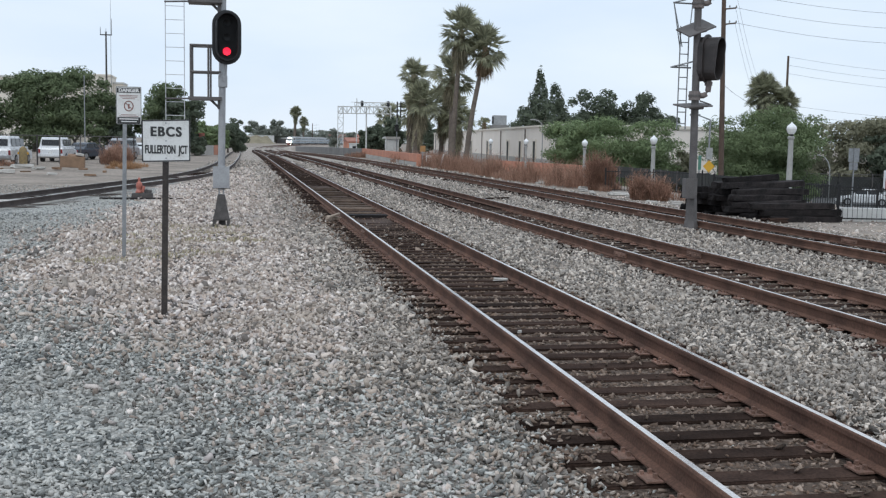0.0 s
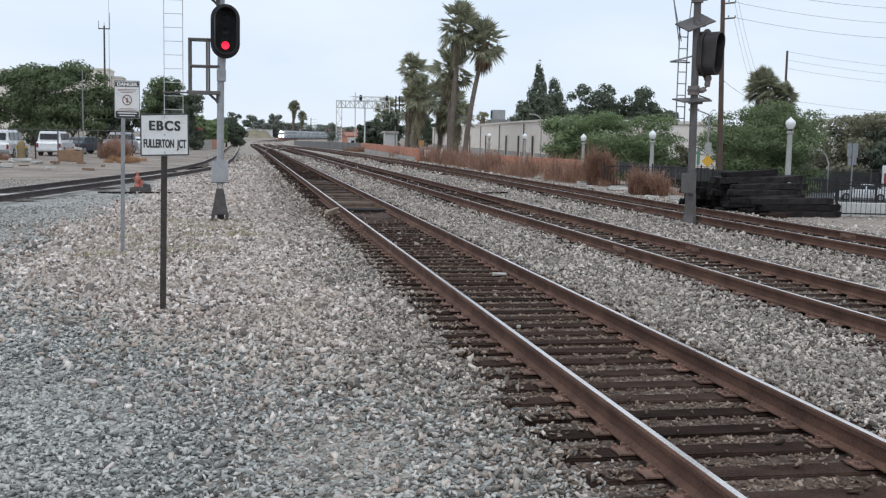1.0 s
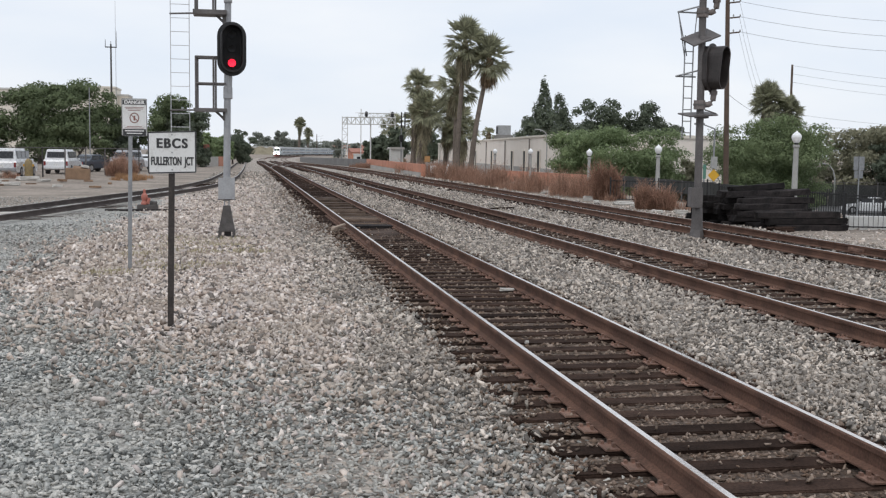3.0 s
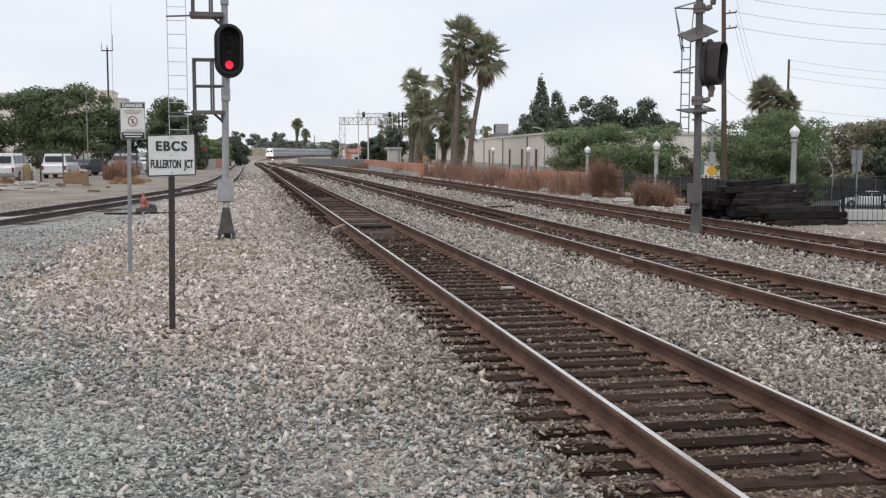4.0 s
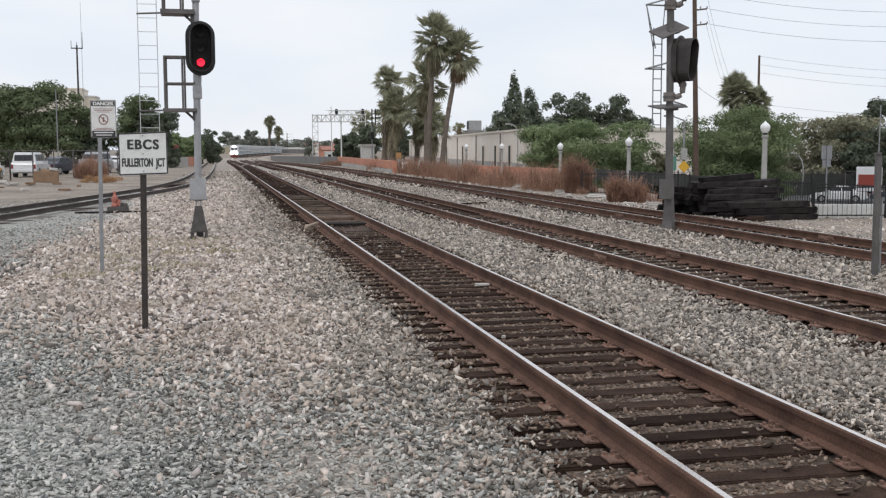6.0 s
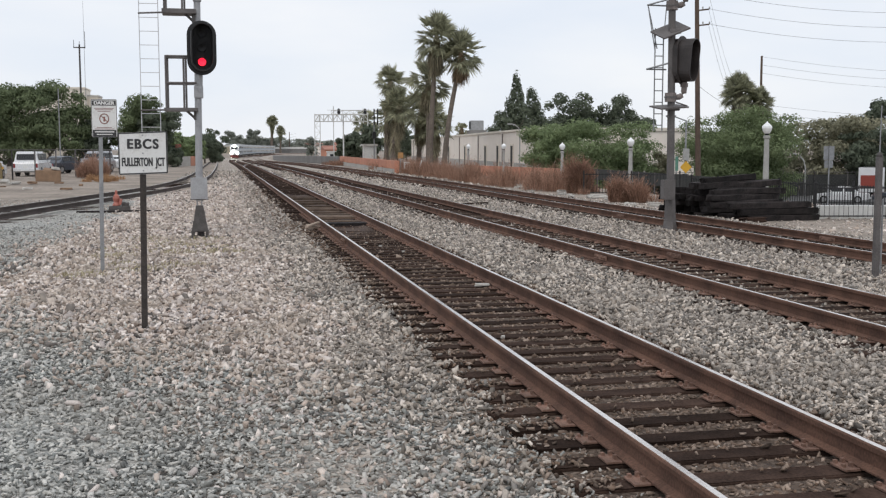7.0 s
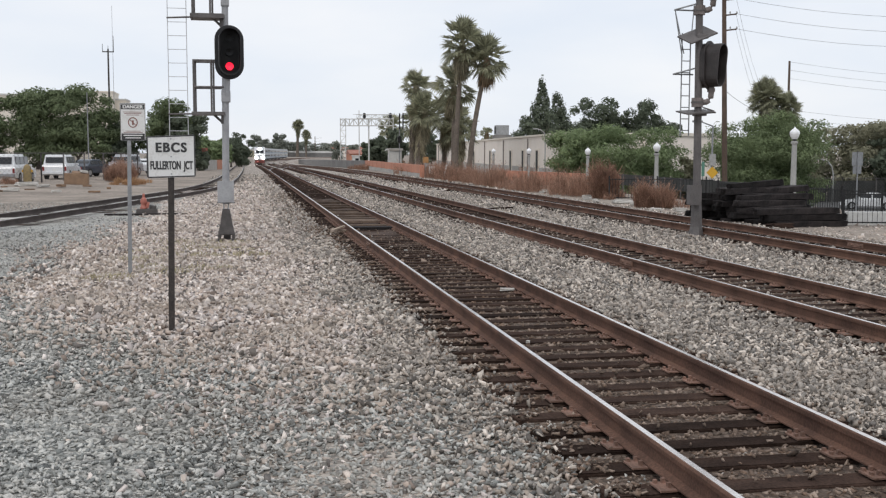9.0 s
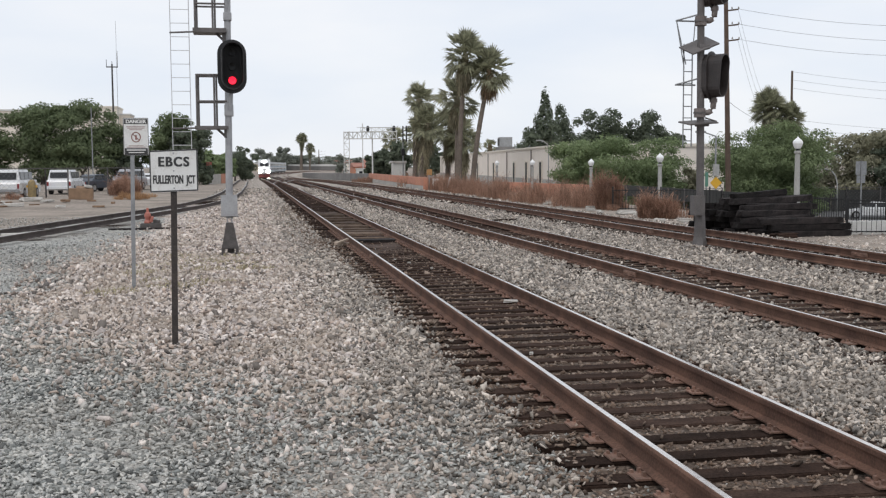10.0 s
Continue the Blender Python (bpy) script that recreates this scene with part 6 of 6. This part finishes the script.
for x, z in ((-0.7, 16.5), (0.0, 16.3), (0.7, 17.6)):
    part("upright", rod((x, 0, 15.5), (x, 0, z), 0.045, 0.03, 6), M_CAST, t_pole)
t_mast = thing("antenna_mast", (-16.9, 147.5, -0.1), "very thin tall antenna mast behind the yard", "antenna")
part("rod", rod((0, 0, 0), (0, 0, 21.5), 0.04, 0.02, 6), M_GALV, t_mast)
utility_pole((-14.5, 105.2, -0.1), 7.9, (), "slim grey metal pole at the yard fence", 0.06, M_GALV)


def hanging(a, b, sag, r, label, n=14):
    a, b = Vector(a), Vector(b)
    pts = [a.lerp(b, i / n) - Vector((0, 0, sag * 4 * (i / n) * (1 - i / n))) for i in range(n + 1)]
    return tagged(new("overhead_wire", tube(pts, r, "overhead_wire", M_CABLE)), label, "wire", "overhead wires")


for z in (13.05, 12.0, 10.95):
    hanging((34.15, 70.9, z), (61, 68.4, z - 0.1), 1.1, 0.010, "thin overhead wire on wooden poles")
    hanging((34.15, 70.9, z), (65.8, 121.6, z - 4.2), 3.8, 0.009, "thin overhead wire on wooden poles")
for z in (13.4, 12.4, 11.4, 7.6, 6.6, 6.2):
    hanging((65.8, 121.6, z), (103, 114.5, z - 1.6 if z > 9 else z - 0.9), 1.1, 0.012, "thin overhead wire on wooden poles")
hanging((33.5, 70.9, 6.6), (65.8, 121.6, 7.6), 1.0, 0.013, "thin overhead wire on wooden poles")


def street_signs():
    t = thing("warning_sign", (32.3, 70.2, -2.6), "yellow diamond sign below a street light pole", "sign")
    part("pole", rod((0, 0, 0), (0, 0, 6.7), 0.075, 0.06, 8), M_GALV, t)
    part("lamp_arm", rod((0, 0, 6.7), (-0.9, 0, 7.0), 0.05, 0.04, 8), M_GALV, t)
    part("lamp_head", box((0.7, 0.25, 0.14), (-1.15, 0, 7.02), bevel=0.04), M_GALV, t)
    p = part("panel", box((0.62, 0.02, 0.62), (0, 0, 0)), M_YELLOW, t, "yellow diamond panel")
    p.matrix_basis = pose(0.0, -0.09, 3.45, 0, 45)
    part("box", box((0.42, 0.2, 0.8), (0, -0.08, 4.35), bevel=0.03), M_LAMPPOST, t)
    t = thing("street_sign", (39.7, 64.0, -2.6), "back of two grey panels on a slim post", "sign")
    part("post", rod((0, 0, 0), (0, 0, 4.9), 0.045, seg=8), M_GALV, t)
    part("panel", box((0.78, 0.02, 0.9), (0, 0.05, 4.45)), M_GALV, t)
    part("lower_panel", box((0.62, 0.02, 0.5), (0, 0.05, 3.72)), M_GALV, t)
    part("strap", box((0.08, 0.02, 1.5), (0, 0.03, 4.2)), M_GREY, t)
    t = thing("street_light", (54.6, 92, -2.6), "pale street light with a curved arm", "street lamp")
    pts = [Vector((0, 0, 0)), Vector((0, 0, 2.9)), Vector((-0.2, 0, 3.6)), Vector((-0.6, 0, 4.05)), Vector((-1.2, 0, 4.25))]
    part("pole", tube(pts, 0.07, "pole", M_LAMPPOST), None, t)
    part("lamp_head", box((0.6, 0.22, 0.12), (-1.45, 0, 4.26), bevel=0.04), M_LAMPPOST, t)
    t = thing("street_light", (28.7, 100.0, -2.6), "slim grey street light before the long building", "street lamp")
    pts = [Vector((0, 0, 0)), Vector((0, 0, 6.4)), Vector((-0.15, 0, 6.8)), Vector((-0.5, 0, 7.05)), Vector((-0.8, 0, 7.12))]
    part("pole", tube(pts, 0.055, "pole", M_LAMPPOST), None, t)
    part("lamp_head", box((0.5, 0.2, 0.12), (-1.0, 0, 7.13), bevel=0.04), M_LAMPPOST, t)
    t = thing("guide_sign", (28.6, 63.5, -2.3), "narrow green street post with a small plate", "sign")
    part("post", rod((0, 0, 0), (0, 0, 4.0), 0.05, seg=8), M_GALV, t)
    part("panel", box((0.2, 0.03, 0.9), (0, -0.05, 3.5)), material("green_plate", (0.10, 0.26, 0.19), (0.08, 0.2, 0.15), 0.5, bump=0), t)


street_signs()
t_scr = thing("screen_fence", (50.0, 96.6, -2.6), "dark screened fence panels behind the street", "fence", turn=-5)
for i in range(10):
    part("panel", box((2.9, 0.06, 2.1), (-13 + i * 3.0, 0.2, 1.1)), M_SCREEN, t_scr)

t_scr = thing("screen_fence", (24.2, 44.0, -1.6), "dark screened fence panels behind the iron fence", "fence", turn=86)
for i in range(12):
    part("panel", box((2.9, 0.06, 0.75), (1.5 + i * 3.0, 0, 1.95)), M_SCREEN, t_scr)
    part("post", rod((i * 3.0, 0.05, 0), (i * 3.0, 0.05, 2.35), 0.04, seg=6), M_MESH, t_scr)

# ---- vehicles ----


def car(place, turn, kind, paint, label):
    """A car along +y (front at +y); kind: 'suv', 'wagon' or 'sedan'."""
    t = thing("car", place, label, "car", "parked cars", turn=turn)
    L, W, H = {"suv": (4.7, 1.85, 1.85), "wagon": (5.2, 1.95, 1.9), "sedan": (4.6, 1.78, 1.45)}[kind]
    belt = 1.05 if kind != "sedan" else 0.92
    body = [(-L / 2, 0.42), (-L / 2, belt - 0.12), (-L / 2 + 0.06, belt), (L * 0.2, belt), (L / 2 - 0.25, belt - 0.16), (L / 2, belt - 0.36), (L / 2, 0.42), (L / 2 - 0.2, 0.3), (-L / 2 + 0.2, 0.3)]
    b = part("body", slab(body, W, bevel=0.06), paint, t)
    b.matrix_basis = pose(W / 2, 0, 0, 0, 0, 90)
    rear = -L / 2 + (0.10 if kind != "sedan" else 0.75)
    cab = [(rear, belt - 0.02), (rear + (0.28 if kind != "sedan" else 0.7), H - 0.04), (rear + 0.5 + (0.4 if kind == "sedan" else 0), H), (L * 0.02, H), (L * 0.22, belt - 0.02)]
    bm = slab(cab, W - 0.14, bevel=0.05)
    for v in bm.verts:
        v.co.y = (v.co.y - (W - 0.14) / 2) * (1 - 0.16 * max(0, (v.co.z - belt) / (H - belt)))
    c = part("cabin", bm, paint, t)
    c.matrix_basis = pose(0, 0, 0, 0, 0, 90)
    mid, hz = (belt + H) / 2, (H - belt) * 0.62
    for s in (-1, 1):
        n = 3 if kind != "sedan" else 2
        span = L * 0.16 - (rear + 0.35)
        for i in range(n):
            y = rear + 0.4 + (i + 0.5) * span / n
            part("side_window", box((0.03, span / n - 0.1, hz), (s * (W / 2 - 0.115), y, mid), (0, -s * 6, 0), bevel=0.01), M_DARKGLASS, t)
        part("tail_light", box((0.14, 0.06, 0.32), (s * (W / 2 - 0.12), -L / 2 - 0.01, belt - 0.25), bevel=0.02), M_TAIL, t, "red tail light")
        part("headlight", box((0.34, 0.06, 0.16), (s * (W / 2 - 0.28), L / 2 - 0.02, belt - 0.42), bevel=0.02), M_GLOBE, t)
        part("mirror", box((0.2, 0.1, 0.16), (s * (W / 2 + 0.06), L * 0.17, belt + 0.06), bevel=0.03), paint, t)
        for y in (-L * 0.29, L * 0.31):
            w = part("wheel", rod((s * (W / 2 - 0.24), y, 0.34), (s * (W / 2 + 0.01), y, 0.34), 0.34, seg=20), M_TYRE, t)
            part("rim", rod((s * (W / 2 - 0.01), y, 0.34), (s * (W / 2 + 0.02), y, 0.34), 0.21, seg=14), M_RIM, w)
    part("rear_window", box((W * 0.72, 0.03, hz * 0.9), (0, rear + 0.10 + (0.3 if kind == "sedan" else 0), mid), (-16 if kind != "sedan" else -52, 0, 0), bevel=0.01), M_DARKGLASS, t)
    part("windscreen", box((W * 0.74, 0.03, hz * 1.15), (0, L * 0.125 + 0.03, mid), (52, 0, 0), bevel=0.01), M_DARKGLASS, t)
    part("bumper", box((W - 0.05, 0.16, 0.22), (0, -L / 2 - 0.05, 0.5), bevel=0.04), M_RIM if kind == "wagon" else paint, t)
    part("bumper", box((W - 0.05, 0.16, 0.22), (0, L / 2 + 0.03, 0.48), bevel=0.04), M_RIM if kind == "wagon" else paint, t)
    part("rear_plate", box((0.32, 0.03, 0.16), (0, -L / 2 - 0.02, belt - 0.35)), M_SIGN, t)
    return t


car((-15.7, 77.0, 0.15), -4, "wagon", M_WHITECAR, "old white wagon parked in the dirt yard")
car((-13.9, 86.3, 0.15), -4, "suv", M_WHITECAR, "white sport utility car parked in the dirt yard")
car((-12.7, 94.0, 0.15), -32, "sedan", M_BLUECAR, "dark blue sedan parked in the dirt yard")
car((-10.7, 99.5, 0.15), 165, "suv", M_SILVERCAR, "silver car behind dry weeds in the yard")
car((-8.9, 105.0, 0.15), -30, "sedan", M_WHITECAR, "white sedan behind the yard fence")
car((-22.5, 84, 0.15), -28, "suv", M_SILVERCAR, "silver car parked in the dirt yard")
car((53.0, 83.5, -2.6), 62, "sedan", M_WHITECAR, "white car parked on the street behind the fence")
car((57.6, 81.5, -2.6), 62, "suv", M_BLUECAR, "dark blue car parked on the street")


def delivery_truck():
    t = thing("box_truck", (62.0, 92.5, -2.6), "red and white box truck parked on the street", "truck", turn=56)
    part("box", box((5.2, 2.3, 2.3), (0, 0, 1.75), bevel=0.04), M_WHITECAR, t)
    part("red_panel", box((0.04, 1.9, 1.2), (-2.62, 0, 1.6)), material("red_truck_paint", (0.30, 0.05, 0.035), (0.24, 0.045, 0.03), 0.5, bump=0), t)
    part("cab", box((1.7, 2.1, 2.0), (3.4, 0, 1.4), bevel=0.12), M_WHITECAR, t)
    for x in (3.3, -1.6):
        for y in (-0.95, 0.95):
            part("wheel", rod((x, y - 0.14, 0.42), (x, y + 0.14, 0.42), 0.42, seg=16), M_TYRE, t)


delivery_truck()


def hydrant():
    t = thing("yellow_drum", (-14.35, 75.3, 0.12), "faded yellow drum at the yard fence", "drum")
    part("body", lathe([(0.24, 0), (0.27, 0.1), (0.27, 0.9), (0.22, 1.12), (0.12, 1.22), (0.05, 1.26)], 14), material("faded_yellow", (0.36, 0.27, 0.13), (0.24, 0.18, 0.09), 0.8, bump=0.1), t)
    for x in (-0.28, 0.28):
        part("lug", box((0.14, 0.14, 0.16), (x, 0, 0.8), bevel=0.03), M_YELLOW, t)


hydrant()

# joint bars, stakes and rubble along the tracks


def joint_bar(place, side):
    t = thing("joint_bar", place, "rusty bolted rail joint bar on the rail's web", "rail joint", "rail joints")
    part("bar", box((0.035, 0.62, 0.09), (side * 0.03, 0, 0), bevel=0.008), M_PLATE, t)
    for y in (-0.24, -0.12, 0.12, 0.24):
        part("bolt", rod((side * 0.045, y, 0), (side * 0.075, y, 0), 0.016, seg=6), M_PLATE, t)


for y, line, s in ((19.2, main_two, -1), (19.2, main_two, 1), (24.0, main_one, -1), (31.0, main_three, -1), (22.0, main_three, 1), (9.6, main_two, -1)):
    joint_bar((float(line(y)) + s * GAUGE, y, 0.10), -1)
t_stk = thing("stake", (17.3, 92.0, -0.1), "short pale leaning survey stake in the weeds", "stake")
part("stake", box((0.12, 0.05, 1.3), (0, 0, 0.62), (0, 14, 0)), M_WHITEWALL, t_stk)
rr = random.Random(21)
for i in range(16):
    y = rr.uniform(36, 60)
    litter((15.9 + rr.uniform(0, 1.6), y, -0.09), (rr.uniform(0.2, 0.5), rr.uniform(0.15, 0.3), rr.uniform(0.06, 0.16)), rr.uniform(0, 180), rr.choice((M_LITTER, M_CONCRETE)), "broken pale concrete lump beside the outer track")
for i in range(14):
    x = rr.uniform(-16, -8)
    litter((x, rr.uniform(58, 70), -0.05 if x > -9 else 0.1), (rr.uniform(0.2, 0.8), rr.uniform(0.15, 0.4), rr.uniform(0.05, 0.15)), rr.uniform(0, 180), rr.choice((M_LITTER, M_CARD)), "scrap of pale litter on bare earth")
for i in range(10):
    y = rr.uniform(9, 40)
    litter((float(main_one(y)) + rr.uniform(-0.5, 0.5), y, -0.02), (rr.uniform(0.04, 0.08), rr.uniform(0.03, 0.05), 0.03), rr.uniform(0, 180), M_LITTER, "small white scrap between the rails")

# small striped barrier beside the siding
t_bar = thing("rail_barrier", (-4.6, 150, -0.1), "low pale and red barrier beside the siding", "barrier", turn=80)
for i in range(2):
    part("panel", box((7.4, 0.25, 1.35), (i * 7.6, 0, 0.575)), M_TERRA if i % 2 else M_CONCRETE, t_bar)
t_sgn = thing("orange_sign", (-5.0, 140, -0.1), "square orange sign beside the siding", "sign")
part("post", rod((0, 0, 0), (0, 0, 2.6), 0.05), M_GALV, t_sgn)
part("panel", box((0.75, 0.03, 0.75), (0, -0.06, 2.5)), M_ORANGE, t_sgn)

# ---- the train ----


def bogie(t, y):
    b = part("bogie", box((2.2, 2.9, 0.35), (0, y, 0.62), bevel=0.05), M_UNDER, t)
    for dy in (-0.9, 0.9):
        for x in (-0.75, 0.75):
            part("wheel", rod((x - 0.07, y + dy, 0.46), (x + 0.07, y + dy, 0.46), 0.46, seg=16), M_UNDER, b)
    return b


def locomotive():
    """Front towards -y."""
    t = thing("locomotive", (0, 0, 0.2), "white passenger locomotive with bright headlights and a red pilot", "locomotive")
    side = [(0.35, 0.9), (0.05, 1.15), (0.12, 2.1), (0.75, 2.75), (1.15, 3.9), (1.7, 4.45), (2.6, 4.62), (17.4, 4.62), (17.6, 4.4), (17.6, 0.9)]
    b = part("body", slab([(a, z) for a, z in side], 3.0, bevel=0.14), M_LOCOWHITE, t)
    b.matrix_basis = pose(1.5, 0, 0, 0, 0, 90)
    for s in (-1, 1):
        part("windscreen", box((1.0, 0.05, 0.85), (s * 0.58, 0.93, 3.35), (-19, 0, 0), bevel=0.02), M_DARKGLASS, t)
        part("side_window", box((0.05, 1.0, 0.7), (s * 1.5, 2.4, 3.4)), M_DARKGLASS, t)
        d = part("ditch_light", box((0.78, 0.12, 0.78), (s * 0.98, 0.05, 1.70), bevel=0.03), M_UNDER, t)
        # Lamp discs are oversized: part of their glare is built into the shape.
        part("lamp", rod((s * 0.98, 0.0, 1.70), (s * 0.98, -0.06, 1.70), 0.35, seg=16), M_HEADLIGHT, d, "glowing white lamp")
        part("side_stripe", box((0.03, 16.0, 0.55), (s * 1.505, 9.4, 1.7)), M_COACHBLUE, t)
        part("grille", box((0.04, 6.0, 1.1), (s * 1.505, 12.0, 3.4)), M_UNDER, t)
    h = part("headlight_case", box((1.1, 0.3, 0.58), (0, 1.05, 4.12), bevel=0.05), M_LOCOWHITE, t)
    for s in (-1, 1):
        part("lamp", rod((s * 0.24, 0.89, 4.12), (s * 0.24, 0.85, 4.12), 0.25, seg=16), M_HEADLIGHT, h, "glowing white lamp")
    # Nose and brow are white so the headlights' glare merges across them.
    part("nose_panel", box((2.5, 0.06, 0.95), (0, 0.02, 1.72), (-4, 0, 0), bevel=0.02), M_LOCOWHITE, t)
    part("brow_panel", box((2.4, 0.06, 0.45), (0, 0.42, 2.5), (-43, 0, 0), bevel=0.02), M_LOCOWHITE, t)
    part("number_board", box((0.7, 0.05, 0.3), (0, 0.97, 3.86), (-19, 0, 0)), M_UNDER, t)
    part("pilot", slab([(-1.45, 0.15), (-1.3, 1.05), (1.3, 1.05), (1.45, 0.15)], 0.3, bevel=0.03), M_LOCORED, t, "dull red pilot plate")
    part("coupler", box((0.35, 0.7, 0.3), (0, -0.25, 0.85), bevel=0.05), M_UNDER, t)
    part("fuel_tank", box((2.6, 4.5, 0.7), (0, 9.0, 0.65), bevel=0.1), M_UNDER, t)
    part("exhaust", box((0.9, 1.6, 0.25), (0, 10, 4.7), bevel=0.05), M_UNDER, t)
    bogie(t, 3.4)
    bogie(t, 14.3)
    return t


def coach():
    """A double-deck coach, 25.5 m long from its origin along +y."""
    t = thing("passenger_coach", (0, 0, 0.2), "silver double-deck passenger coach with dark windows", "railway coach", "coaches of the train")
    L, W = 25.2, 3.0
    part("body", box((W, L, 3.65), (0, L / 2 + 0.2, 2.75), bevel=0.10), M_STEEL, t)
    part("roof", box((W - 0.1, L - 0.1, 0.42), (0, L / 2 + 0.2, 4.72), bevel=0.18), M_COACHROOF, t, "pale roof")
    for s in (-1, 1):
        for z in (2.05, 3.75):
            b = part("window_band", box((0.03, L - 3.0, 0.30 if z < 3 else 0.34), (s * 1.505, L / 2 + 0.2, z - 0.62)), M_COACHBLUE, t)
            for i in range(9):
                part("window", box((0.035, 1.5, 0.72), (s * 1.51, 2.6 + i * 2.5, z), bevel=0.01), M_DARKGLASS, b)
        for y in (5.6, 19.6):
            part("door", box((0.04, 1.3, 2.1), (s * 1.52, y, 1.9)), M_COACHROOF, t)
    part("vestibule", box((1.2, 0.4, 2.4), (0, 0.05, 2.3)), M_UNDER, t)
    part("underframe", box((2.7, 14.0, 0.6), (0, L / 2 + 0.2, 0.72), bevel=0.05), M_UNDER, t)
    bogie(t, 3.2)
    bogie(t, L - 2.8)
    return t


engine = locomotive()
first = coach()
train = [(engine, 0.0, 17.6)] + [(first, 18.4, 25.4)]
for i in range(1, 10):
    train.append((copy_thing(first, pose(0, 0, 0.2)), 18.4 + i * 26.0, 25.4))


def motions():
    """The train runs towards the viewer, swinging out of the bend; y of the nose by the second."""
    ys = np.linspace(100.0, 1600.0, 6001)
    arc = np.concatenate([[0], np.cumsum(np.hypot(np.diff(ys), np.diff(main_one(ys))))])

    def at(s):
        y = float(np.interp(s, arc, ys))
        return Vector((float(main_one(y)), y, 0.2 - float(fall(y))))

    times = [i * 0.5 for i in range(21)]
    for ob, behind, length in train:
        rows = []
        for t in times:
            nose = float(np.interp(NOSE[0] - NOSE[1] * t, ys, arc))
            a, b = at(nose + behind), at(nose + behind + length)
            turn = math.degrees(math.atan2(-(b.x - a.x), b.y - a.y))
            rows.append((t, pose(a.x, a.y, a.z, math.degrees(math.atan2(b.z - a.z, length)), 0, turn)))
        walk(ob, rows)


NOSE = (622.0, 35.3)  # metres from the viewer at the start, metres per second
motions()
